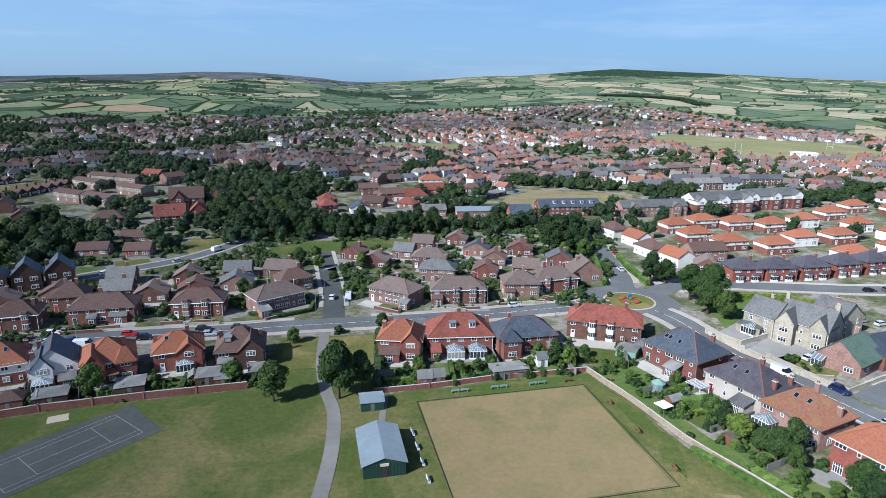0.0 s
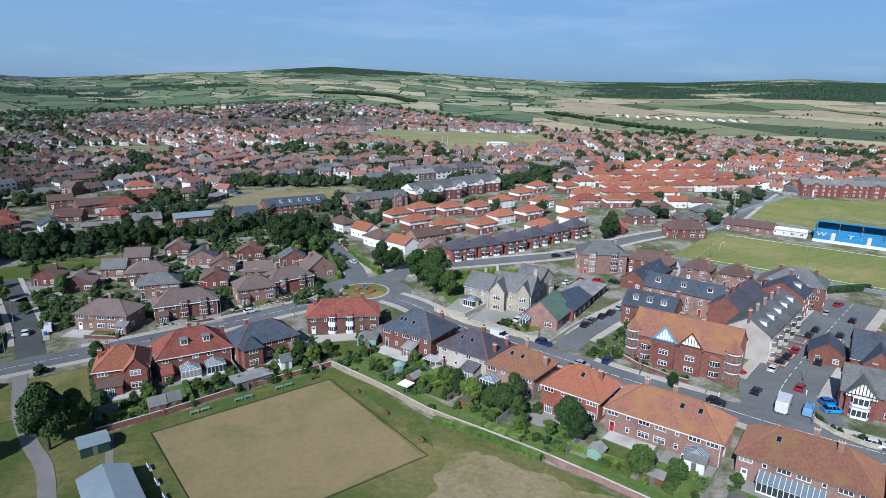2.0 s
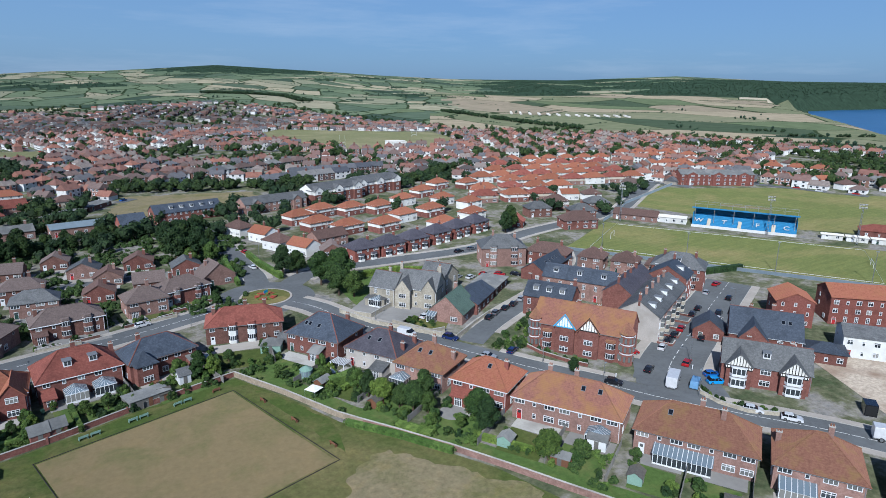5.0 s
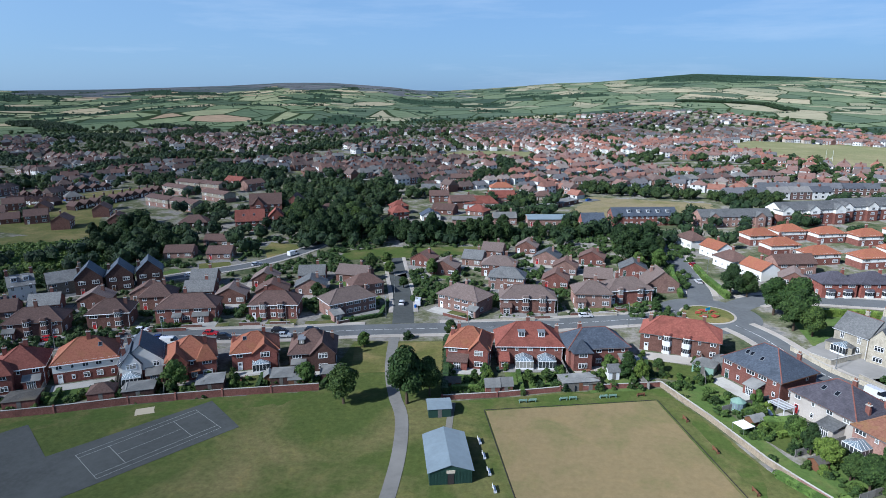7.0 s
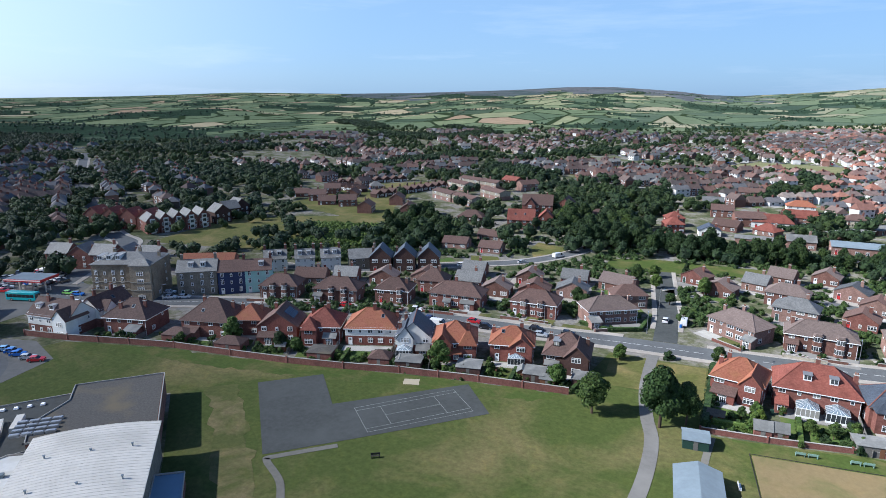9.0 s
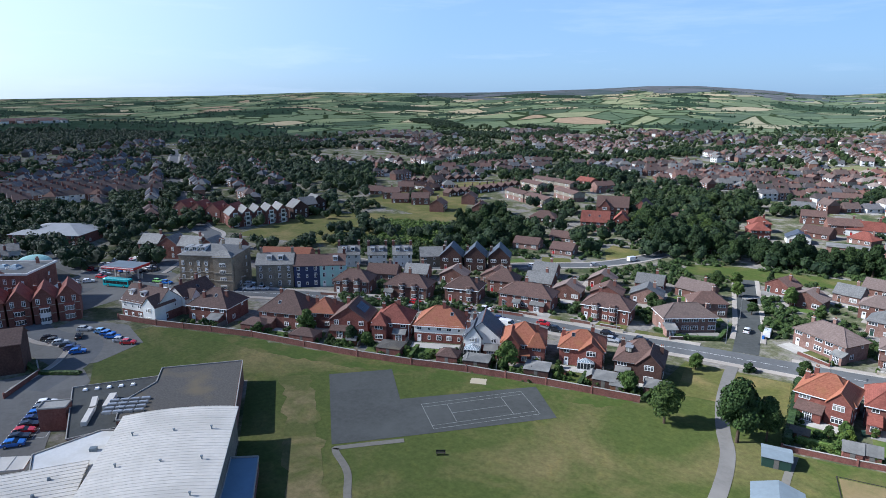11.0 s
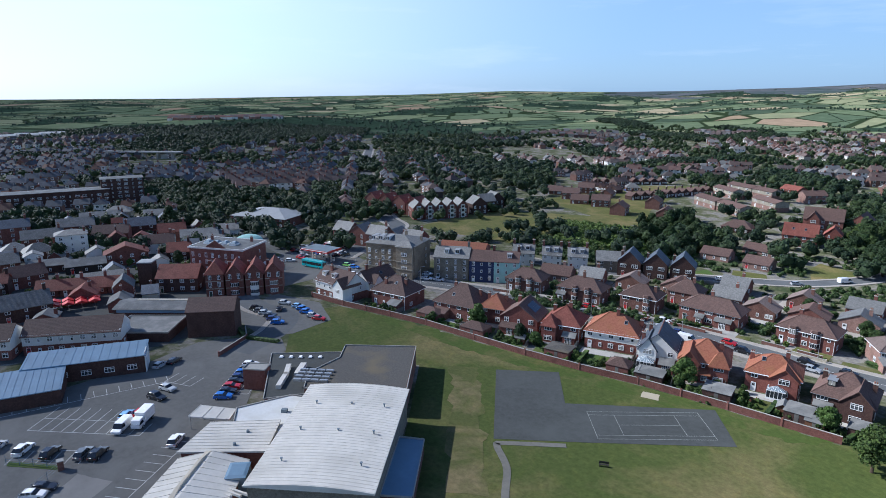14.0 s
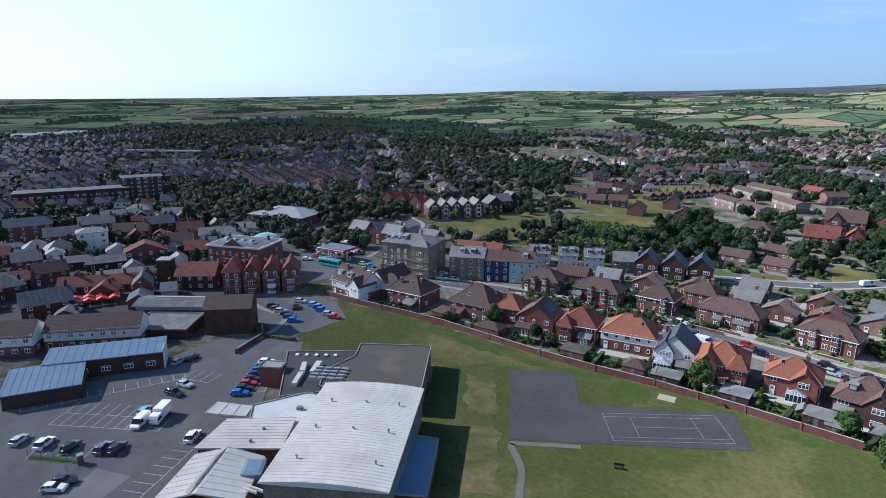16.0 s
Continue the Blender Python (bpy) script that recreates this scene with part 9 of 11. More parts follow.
taken_spots = [(o.matrix_basis.translation.x, o.matrix_basis.translation.y) for o in bpy.data.objects if o.parent is None and o.get("category") in ("house", "building", "tower")]


def in_old(x, y):
    c = False
    for (x0, y0), (x1, y1) in zip(OLD, OLD[1:] + OLD[:1]):
        if (y0 > y) != (y1 > y) and x < (x1 - x0) * (y - y0) / (y1 - y0) + x0:
            c = not c
    return c


small = 0
while small < 40:
    x, y = orng.uniform(-372, -206), orng.uniform(-24, 92)
    near = min(math.hypot(px - x, py - y) for px, py in taken_spots)
    if not in_old(x, y) or near < 8.5:
        small += 0.02
        continue
    taken_spots.append((x, y))
    kind = orng.random()
    wall, tile, words = orng.choice([("brick_red", "slate_grey", "small brick back building with slate roof"), ("render_white", "slate_grey", "small white rendered house with slate roof"), ("brick_dark", "tile_red", "small dark brick house with red roof"), ("brick_red", "felt_grey", "low brick store with grey felt roof"), ("render_cream", "slate_blue", "cream cottage with blue slate roof")])
    house(x, y, orng.choice([70, 80, 88, 160, 172]) + orng.uniform(-6, 6), orng.uniform(5, 8.5), orng.uniform(4.6, 7), words, wall, tile, orng.choice([2.6, 3.0, 4.8, 5.2]), orng.uniform(1.4, 2.8), orng.choice(["gable", "gable", "cross"]), chims=((0.42, 0.0),) if kind < 0.5 else (), cols=2, full=False, sides=False, back=False, group="old town back buildings")
    small += 1
for i in range(60):
    x, y = orng.uniform(-372, -206), orng.uniform(-24, 92)
    if in_old(x, y) and min(math.hypot(px - x, py - y) for px, py in taken_spots) > 5.0:
        if i % 2:
            tree(orng.choice(["small", "bright", "broad", "dark"]), x, y, orng.uniform(0.35, 0.65))
        else:
            vehicle("car", orng.choice(["white", "silver", "black", "grey", "blue", "red"]), x, y, orng.choice([80, 170]), z=0.05)
awning = Shape().side([(-1.7, 2.2), (0, 3.0), (1.7, 2.2), (1.7, 2.05), (-1.7, 2.05)], -1.4, 1.4).mesh("canopy", "paint_red")
post = Shape().tube(0, 0, 0, 2.3, 0.06, 0.06, 6).mesh("post", "steel")
for i in range(8):
    q = at_place(-224, 13.5, 85, [(-5.5 + (i % 4) * 3.7, -1.8 + (i // 4) * 4.0)])[0]
    aw = thing("awning", *q, 85, "red canvas yard awning on a post", "awning", "red yard awnings")
    part("canopy", awning, aw)
    part("post", post, aw)
for x, y, k, sc in [(-258, -6, "broad", 0.6), (-292, 14, "dark", 0.6), (-252, 12, "bright", 0.5), (-316, 26, "dark", 0.7), (-300, 40, "broad", 0.55), (-340, 12, "dark", 0.7), (-282, 62, "bright", 0.5), (-330, 66, "dark", 0.8), (-236, 2, "small", 1.0)]:
    tree(k, x, y, sc)

# ---- orange-roofed estate and other rows beyond ----
def proto(label, wall, tile, w, d, eave, rise, roof, upper="", group=""):
    h = house(0, -600, 0, w, d, label, wall, tile, eave, rise, roof, chims=((0.0, 0.05),), upper=upper, full=False, win="wide", cols=3, group=group, sides=False, back=False)
    return h


ORANGE = [proto("white-walled semi with orange hipped roof", "brick_red", "tile_orange", 13.2, 8.4, 4.7, 2.5, "hip", "render_white", "orange-roofed semis"),
          proto("white semi with orange-red hipped roof", "render_white", "tile_orange", 12.6, 8.4, 4.6, 2.5, "hip", "render_white", "orange-roofed semis"),
          proto("brick semi with white upper walls and orange hipped roof", "brick_red", "tile_orange", 13.2, 8.4, 4.7, 2.5, "hip", "render_white", "orange-roofed semis")]
SEMI = [proto("white-walled semi-detached pair under a broad orange hipped roof", "render_white", "tile_orange", 15.0, 9.2, 4.9, 3.1, "hip", "", "orange-roofed street"),
        proto("brick semi-detached pair with white upper walls and orange roof", "brick_red", "tile_orange", 15.0, 9.2, 4.9, 3.1, "hip", "render_white", "orange-roofed street"),
        proto("semi-detached pair with weathered red-orange hipped roof", "brick_pink", "tile_red", 14.4, 9.0, 4.9, 3.0, "hip", "render_cream", "orange-roofed street")]
COTTAGE = [proto("white cottage with low pinkish tile roof", "render_white", "tile_orange", 11, 8, 4.2, 2.4, "gable", "", "white roadside cottages"),
           proto("white cottage with grey-brown roof", "render_white", "tile_brown", 11, 8, 4.2, 2.6, "hip", "", "white roadside cottages")]
LOCKUP = [proto("small dark brick estate unit with brown roof", "brick_dark", "tile_brown", 6.2, 6.5, 2.9, 2.2, "cross", "", "estate terrace units")]
BROWN = [proto("brick terrace house with red-brown gabled roof", "brick_pink", "tile_brown", 15, 8.5, 5.2, 2.6, "gable", "", "brown terraces"),
         proto("brick terrace house with tile roof and chimney", "brick_red", "tile_red", 15, 8.5, 5.2, 2.6, "gable", "", "brown terraces")]
GREY = [proto("white-walled house with grey-brown roof", "brick_red", "tile_brown", 13, 9, 5.0, 3.0, "hip", "render_white", "white-walled houses"),
        proto("brick house with grey hipped roof", "brick_brown", "slate_grey", 13, 9, 5.0, 3.0, "hip", "", "white-walled houses")]
BUNG = [proto("brown brick bungalow with dark gabled roof", "brick_brown", "tile_brown", 11, 8.5, 2.9, 2.8, "gable", "", "brown bungalows"),
        proto("brown brick house with dark gabled roof", "brick_brown", "tile_brown", 11, 8.5, 4.6, 2.8, "gable", "", "brown bungalows")]
FLATS = [proto("long terrace block with pale upper storey and low brown roof", "brick_pink", "tile_brown", 24, 8.5, 5.4, 1.5, "gable", "stone_buff", "pale-panelled blocks")]
arng = random.Random(31)
used = set()


def row_of(kinds, x0, y0, x1, y1, n, turn=0.0, jitter=0.8):
    rot = math.degrees(math.atan2(y1 - y0, x1 - x0)) + turn
    for i in range(n):
        k = (i + 0.5) / n
        p = arng.choice(kinds)
        m = pose(x0 + (x1 - x0) * k + arng.uniform(-jitter, jitter), y0 + (y1 - y0) * k + arng.uniform(-jitter, jitter), 0, 0, 0, rot)
        if p.name in used:
            copy_thing(p, m)
        else:
            used.add(p.name)
            p.matrix_basis = m


def spots_of(kinds, rot, places):
    for x, y in places:
        row_of(kinds, x - 1, y - 0.01, x + 1, y + 0.01, 1, rot - 0.57, 0.6)


spots_of(ORANGE, 14, [(110, 288), (126, 299), (112, 270), (142, 295), (122, 257), (157, 292), (139, 253), (179, 304), (157, 266), (203, 322), (176, 270), (228, 342), (200, 294), (206, 277), (235, 304), (246, 334), (163, 240), (189, 251)])
row_of(SEMI, 268, 326, 374, 294, 7, 0, 1.2)
row_of(SEMI, 262, 350, 388, 322, 8, 0, 1.2)
row_of(SEMI, 292, 372, 392, 346, 6, 0, 1.2)
row_of(SEMI, 318, 398, 420, 366, 6, 0, 1.2)
row_of(SEMI, 232, 310, 300, 289, 4, 0, 1.0)
row_of(SEMI, 216, 290, 268, 272, 3, 0, 1.0)
spots_of(GREY, -20, [(224, 240), (247, 250), (240, 224), (264, 236)])
spots_of(COTTAGE, -25, [(286, 260), (275, 268)])
house(222, 209, -22, 17, 10, "broad brick house with brown hipped roof beside the road", "brick_red", "tile_brown", 4.8, 3.6, "hip", chims=((0.2, 0.1),), cols=4, full=False, win="wide")
house(198, 227, -50, 8, 7, "small brick house with a steep red gable", "brick_bright", "tile_red", 3.2, 3.0, "cross", chims=(), cols=2, full=False)
spots_of(COTTAGE, -68, [(79, 280), (84, 263), (85, 246), (91, 234)])
spots_of(BROWN, 10, [(104, 239)])
spots_of(COTTAGE, -20, [(466, 239), (474, 226), (479, 255), (478, 217), (468, 196), (540, 288), (556, 280)])
spots_of(BUNG, 115, [(-230, 321), (-209, 303), (-229, 288), (-274, 330)])
spots_of(BUNG, 35, [(-253, 300), (-268, 297), (-294, 333), (-284, 305), (-305, 312)])
row_of(LOCKUP, -259, 333, -244, 402, 10, 0, 0.4)
row_of(LOCKUP, -322, 369, -289, 416, 8, 0, 0.4)
row_of(LOCKUP, -316, 352, -280, 350, 6, 0, 0.4)
row_of(FLATS, -224, 360, -180, 336, 2)
row_of(FLATS, -240, 426, -204, 412, 2)
row_of(FLATS, -203, 384, -172, 366, 1)
spots_of(FLATS, -28, [(-228, 398)])
spots_of(BROWN, -20, [(-203, 434)])
spots_of(BROWN, 60, [(-184, 420)])
# tall red brick house group with steep roofs beside the wood
house(-137, 328, 20, 17, 10, "tall red brick house with steep brown gables", "brick_red", "tile_brown", 8.0, 5.0, "gable", chims=((0.3, 0.1),), wings=((-4, 5.5, 1.6, "gable"),), cols=5, full=False)
house(-132, 295, 20, 14, 10, "brick house with pinkish tile roof and skylights", "brick_red", "tile_red", 5.4, 4.6, "gable", chims=(), skylights=((-3, -2.5), (2, -2.5)), cols=4, full=False)
house(-124, 309, 110, 8, 7, "small steep-gabled red brick house", "brick_bright", "tile_red", 5.0, 3.4, "gable", chims=(), cols=2, full=False)
house(-128, 350, 100, 14, 9, "red brick building with brown tile roof", "brick_red", "tile_brown", 5.4, 4.0, "gable", chims=(), cols=4, full=False)
house(-164, 299, 15, 14, 9, "dark brick bungalow with brown hipped roof", "brick_dark", "tile_brown", 3.0, 3.0, "hip", chims=(), cols=3, full=False)
house(-102, 331, 10, 11, 8, "small brick house with dark hipped roof among trees", "brick_red", "tile_brown", 4.6, 2.8, "hip", chims=((0.2, 0),), cols=3, full=False)
house(-65, 343, 30, 9, 8, "small red brick house with hipped roof among trees", "brick_bright", "tile_red", 5.0, 2.8, "hip", chims=((0.2, 0),), cols=2, full=False)
house(-20, 366, 8, 20, 9, "white house with steep pink tile roof", "render_white", "tile_red", 3.6, 3.6, "hip", chims=((0.2, 0),), cols=4, full=False)
house(-8, 380, 8, 16, 9, "brick house with pinkish tile roof", "brick_pink", "tile_red", 5.0, 3.4, "gable", chims=(), cols=4, full=False)
house(-9, 420, 8, 15, 9, "white house with orange hipped roof beyond the trees", "render_white", "tile_orange", 5.0, 2.8, "hip", chims=((0.2, 0),), cols=4, full=False)

G = "houses behind the tree row"
for x, y, rot, w, wall, tile, eave, rise, roof, words in [(-31, 364, 20, 15, "brick_brown", "tile_brown", 5.0, 2.8, "gable", "long brick house with brown gabled roof"), (-39, 346, -15, 13, "brick_brown", "tile_brown", 3.0, 2.8, "gable", "brick bungalow with brown gabled roof"),
        (-45, 328, 15, 10, "render_white", "slate_blue", 3.0, 2.6, "cross", "white bungalow with blue slate gable"), (-24, 320, 5, 16, "brick_pink", "felt_grey", 2.8, 0.6, "hip", "low flat-roofed garage block"), (-47, 385, 10, 12, "brick_brown", "tile_brown", 4.6, 2.6, "gable", "brick house with brown roof among gardens"),
        (-20, 344, -25, 11, "brick_pink", "tile_red", 2.9, 3.0, "hip", "bungalow with pinkish red hipped roof"), (-5, 321, 8, 12, "brick_pink", "felt_grey", 4.0, 2.2, "gable", "brick workshop with a green door and grey roof"), (5, 392, 14, 12, "brick_pink", "tile_orange", 2.9, 2.6, "hip", "bungalow with orange hipped roof"),
        (18, 399, 14, 12, "render_cream", "tile_brown", 3.0, 2.6, "hip", "cream bungalow with pinkish brown roof"), (-56, 411, 10, 12, "render_white", "slate_grey", 4.8, 2.6, "gable", "white gabled house with grey roof"), (-62, 326, 30, 9, "brick_bright", "tile_red", 5.0, 3.0, "hip", "tall red brick house at the edge of the trees"),
        (15, 361, 52, 24, "brick_brown", "felt_grey", 2.6, 0.5, "hip", "row of flat-roofed lock-up garages"), (30, 381, 52, 20, "brick_brown", "felt_grey", 2.6, 0.5, "hip", "row of flat-roofed lock-up garages"), (-40, 466, 8, 16, "brick_pink", "tile_brown", 4.8, 2.6, "gable", "brick terrace with brown roof")]:
    house(x, y, rot, w, 8.4, words, wall, tile, eave, rise, roof, chims=((0.3, 0.1),) if rise > 2 else (), cols=3, full=False, win="wide", group=G, sides=False, back=False)

# red brick school-like terrace and the white-gabled flats
house(66, 327, 8, 33, 10, "long brick building with blue slate roof and dormers", "brick_red", "slate_blue", 5.4, 3.4, "gable", chims=(), cols=12, dormers=(-8, -3, 2, 7, 12), full=False, name="school_building")
house(20, 322, 6, 27, 12, "low school hall with pale grey metal roof", "brick_pink", "metal_grey", 3.8, 1.4, "gable", chims=(), cols=7, full=False, name="school_building")
house(38, 305, 8, 11, 9, "red brick school house with slate gable", "brick_bright", "slate_blue", 5.6, 4.0, "gable", chims=(), cols=3, full=False, name="school_building")
house(111, 328, 10, 37, 10, "brick terrace with brown roof and small gables", "brick_pink", "slate_grey", 5.6, 3.0, "gable", chims=(), cols=12, wings=((-12, 5, 1.2, "gable"), (12, 5, 1.2, "gable")), full=False)
for i in range(2):
    house(150 + i * 35, 338 + i * 14, 16, 36, 12, "white and brick apartment block with gabled bays", "brick_red", "slate_grey", 8.2, 3.2, "gable", chims=(), upper="render_white", upper_z=5.8, cols=10, wings=((-15, 6, 1.6, "gable"), (0, 6, 1.6, "gable"), (15, 6, 1.6, "gable")), full=False, name="apartment_block")
house(345, 600, -20, 22, 12, "white club pavilion beside the playing field", "render_white", "metal_white", 6, 1.0, "hip", chims=(), cols=5, full=False, name="pavilion", z=0.4)
house(408, 257, -34, 52, 13, "long brick and white care home with grey roof", "brick_bright", "felt_grey", 8.0, 2.6, "gable", chims=(), cols=14, wings=((-18, 7, 1.5, "gable"), (0, 7, 1.5, "gable"), (18, 7, 1.5, "gable")), full=False, name="apartment_block")
house(262, 206, -62, 22, 8, "brown-roofed clubhouse beside the pitch", "brick_pink", "tile_brown", 3.2, 2.4, "gable", chims=(), cols=5, full=False, name="clubhouse")
house(330, 118, -62, 20, 10, "red-brown brick clubhouse with low hipped roof", "brick_red", "tile_red", 3.4, 2.4, "hip", chims=(), cols=4, full=False, name="clubhouse")

# ---- football ground ----
st = thing("grandstand", 288.5, 163.0, -62.0, "blue grandstand with stepped seats and white letters", "grandstand")
SW = 46.0
for i in range(9):
    part("seat_step", Shape().box(-SW / 2 + 0.2, -6 + i * 0.95, 0, SW / 2 - 0.2, -6 + (i + 1) * 0.95 if i < 8 else 5.8, 1.2 + i * 0.5).mesh("seat_step", "stand_blue"), st)
part("back_wall", Shape().box(-SW / 2, 5.8, 0, SW / 2, 6.1, 7.55).box(-SW / 2, -3, 0, -SW / 2 + 0.2, 6, 6.5).box(SW / 2 - 0.2, -3, 0, SW / 2, 6, 6.5).mesh("back_wall", "stand_blue"), st)
part("roof", Shape().solid([(-SW / 2 - 0.5, -3.6, 8.9), (SW / 2 + 0.5, -3.6, 8.9), (SW / 2 + 0.5, 6.6, 7.5), (-SW / 2 - 0.5, 6.6, 7.5), (-SW / 2 - 0.5, -3.6, 9.6), (SW / 2 + 0.5, -3.6, 9.6), (SW / 2 + 0.5, 6.6, 7.8), (-SW / 2 - 0.5, 6.6, 7.8)],
                           [(3, 2, 1, 0), (4, 5, 6, 7), (0, 1, 5, 4), (1, 2, 6, 5), (2, 3, 7, 6), (3, 0, 4, 7)]).mesh("roof", "stand_blue"), st, "blue stand roof rising to its front edge")
for i in range(6):
    xx = -SW / 2 + 1 + i * (SW - 2) / 5
    part("post", Shape().box(xx - 0.12, -3.2, 1.0, xx + 0.12, -2.95, 8.9).mesh("post", "steel"), st)
for xx in (-15.2, -1.4, 13.2):
    part("gangway", Shape().solid([(xx - 0.8, -6.1, 1.26), (xx + 0.8, -6.1, 1.26), (xx + 0.8, -1.6, 3.66), (xx - 0.8, -1.6, 3.66), (xx - 0.8, -6.1, 1.46), (xx + 0.8, -6.1, 1.46), (xx + 0.8, -1.6, 3.86), (xx - 0.8, -1.6, 3.86)],
                                  [(3, 2, 1, 0), (4, 5, 6, 7), (0, 1, 5, 4), (1, 2, 6, 5), (2, 3, 7, 6), (3, 0, 4, 7)]).mesh("gangway", "render_cream"), st)
part("front_wall", Shape().box(-SW / 2, -6.4, 0, SW / 2, -6.1, 1.3).mesh("front_wall", "render_white"), st)
for ch, xx in zip("WTFC", (-20.0, -8.4, 6.3, 18.6)):
    cu = bpy.data.curves.new("letter", "FONT")
    cu.body, cu.size, cu.extrude, cu.align_x = ch, 4.0, 0.06, "CENTER"
    cu.materials.append(MATS["line_white"])
    tmp = bpy.data.objects.new("letter", cu)
    me = bpy.data.meshes.new_from_object(tmp)
    bpy.data.objects.remove(tmp)
    part("letter", me, st, "white painted letter", at=pose(xx, -4.4, 2.55, 27.5, 0, 0))
rail = Shape()
for i in range(9):
    xx = -SW / 2 + i * SW / 8
    rail.box(xx - 0.06, 4.5, 7.9, xx + 0.06, 4.6, 11.2)
rail.box(-SW / 2, 4.5, 11.1, SW / 2, 4.6, 11.2).box(-SW / 2, 4.5, 9.9, SW / 2, 4.6, 10.0)
part("roof_rail", rail.mesh("roof_rail", "steel"), st)


def floodlight(x, y, rot, h=17.0):
    if x < 250:
        f = thing("floodlight_mast", x, y, rot, "slim grey pole with a small lamp", "floodlight", "slim floodlight poles")
        part("mast", POLE, f)
        part("lamp_head", SMALL_HEAD, f)
        return
    f = thing("floodlight_mast", x, y, rot, "tall grey lattice floodlight mast", "floodlight", "floodlight masts")
    part("mast", MAST, f)
    part("lamp_head", HEAD, f)


sh = Shape()
for sx, sy in ((-0.35, -0.35), (0.35, -0.35), (0.35, 0.35), (-0.35, 0.35)):
    sh.tube(sx, sy, -0.2, 17, 0.07, 0.06, 5, 0, -sx * 0.4, -sy * 0.4)
for i in range(11):
    k = 0.35 * (1 - 0.4 * i / 11)
    sh.box(-k, -k, 1.5 * i + 0.5, k, k, 1.5 * i + 0.58)
MAST = sh.mesh("mast", "steel")
POLE = Shape().tube(0, 0, -0.2, 12, 0.14, 0.10, 8).mesh("mast", "steel")
SMALL_HEAD = Shape().box(-0.5, -0.3, 11.9, 0.5, 0.1, 12.2).mesh("lamp_head", "steel")
sh = Shape().box(-1.6, -0.2, 16.6, 1.6, 0.2, 16.8).box(-1.6, -0.2, 18.0, 1.6, 0.2, 18.2)
for i in range(3):
    for z in (16.2, 17.5):
        sh.box(-1.5 + i * 1.15, -0.5, z, -0.7 + i * 1.15, -0.2, z + 0.8, 1)
HEAD = sh.mesh("lamp_head", "steel", "metal_white")
for x, y in ((196, 170), (212, 141), (228, 114), (244, 88), (252, 208), (303, 118), (287, 150)):
    floodlight(x, y, -62 if x < 250 else 118)
for i, (pts, hgt) in enumerate([([(186, 181), (205, 148), (224, 115), (247, 76)], 1.3), ([(243, 211), (270, 224), (292, 238), (386, 272)], 1.8), ([(247, 77), (304, 102)], 2.0)]):
    garden_wall(pts, hgt, "metal_grey", "pale sheet fence round the football ground", 0.1, "ground_fence", False)
fence_line = Shape()
q = at_place(245, 144, -61, [(-52, -28), (52, -28), (52, 24), (-52, 24), (-52, -28)])
band(fence_line, [Vector(v) for v in q], -0.04, 0.04, 0.9, 1.0)
tagged(new("pitch_rail", fence_line.mesh("pitch_rail", "upvc")), "low white rail round the pitch", "rail").location.z = 0.0
for gx in (-50, 50):
    p0 = at_place(245, 142, -61, [(gx, 0)])[0]
    gl = thing("goal", p0[0], p0[1], -61, "white metal football goal frame", "goal", "football goals")
    part("frame", Shape().box(-0.06, -3.66, 0, 0.06, -3.54, 2.44).box(-0.06, 3.54, 0, 0.06, 3.66, 2.44).box(-0.06, -3.66, 2.38, 0.06, 3.66, 2.5).mesh("frame", "upvc"), gl)
for i in range(3):
    house(305 + i * 4.6, 129.5 - i * 8.6, -62, 8.4, 4, "white covered terrace shelter beside the stand", "render_white", "metal_white", 2.4, 0.4, "hip", chims=(), full=False, cols=2, name="shelter", sides=False)
house(272, 192, -62, 15, 5, "white and blue snack building by the stand", "render_white", "metal_white", 3.0, 0.8, "gable", chims=(), full=False, cols=4, name="clubhouse")
for rx, ry in ((300, 640), (430, 700)):
    rp = thing("rugby_posts", rx, ry, -30, "tall white rugby posts", "goal posts", z=0.5)
    part("post", Shape().tube(-2.8, 0, 0, 11, 0.12, 0.1, 6).tube(2.8, 0, 0, 11, 0.12, 0.1, 6).box(-2.8, -0.08, 3, 2.8, 0.08, 3.2).mesh("post", "upvc"), rp)
# rows of white caravans on the far field
cv = Shape().box(-5, -1.8, 0.4, 5, 1.8, 3.0).side([(-5.1, 3.0), (5.1, 3.0), (5.1, 3.2), (-5.1, 3.2)], -1.9, 1.9).box(-4, -1.84, 1.3, 4, -1.8, 2.2, 1).mesh("caravan", "metal_white", "glass_dark")
for i in range(5):
    for j in range(13):
        cx, cy = 900 + j * 14 + i * 6.8, 1060 - j * 15 + i * 9.0
        ob = new("caravan", cv)
        ob.matrix_basis = pose(cx, cy, land(cx, cy), 0, 0, 53)
        tagged(ob, "white static caravan on a field site", "caravan", "caravans")

# ---- the wide town: houses too many and too far to count ----
KEEP_OUT = [([(184, 184), (243, 212), (290, 238), (366, 278), (376, 262), (432, 238), (448, 210), (441, 192), (470, 165), (455, 100), (300, 95), (247, 74)], 0), ([(240, 788), (319, 905), (494, 753), (440, 590), (308, 573), (262, 657)], 0), ([(20, 325), (45, 418), (128, 398), (120, 350)], 0), ([(-105, 630), (-65, 740), (25, 725), (15, 635)], 0), ([(-548, 455), (-506, 556), (-412, 498), (-462, 462)], 0), ([(-284, 338), (-280, 426), (-258, 429), (-243, 320)], 0), ([(-774, 225), (-825, 356), (-824, 415), (-760, 306), (-715, 236)], 0), ([(-916, 118), (-1013, 188), (-890, 175), (-865, 132)], 0),
            ([(-452, -4), (-410, 40), (-422, 78), (-470, 60)], 0)]
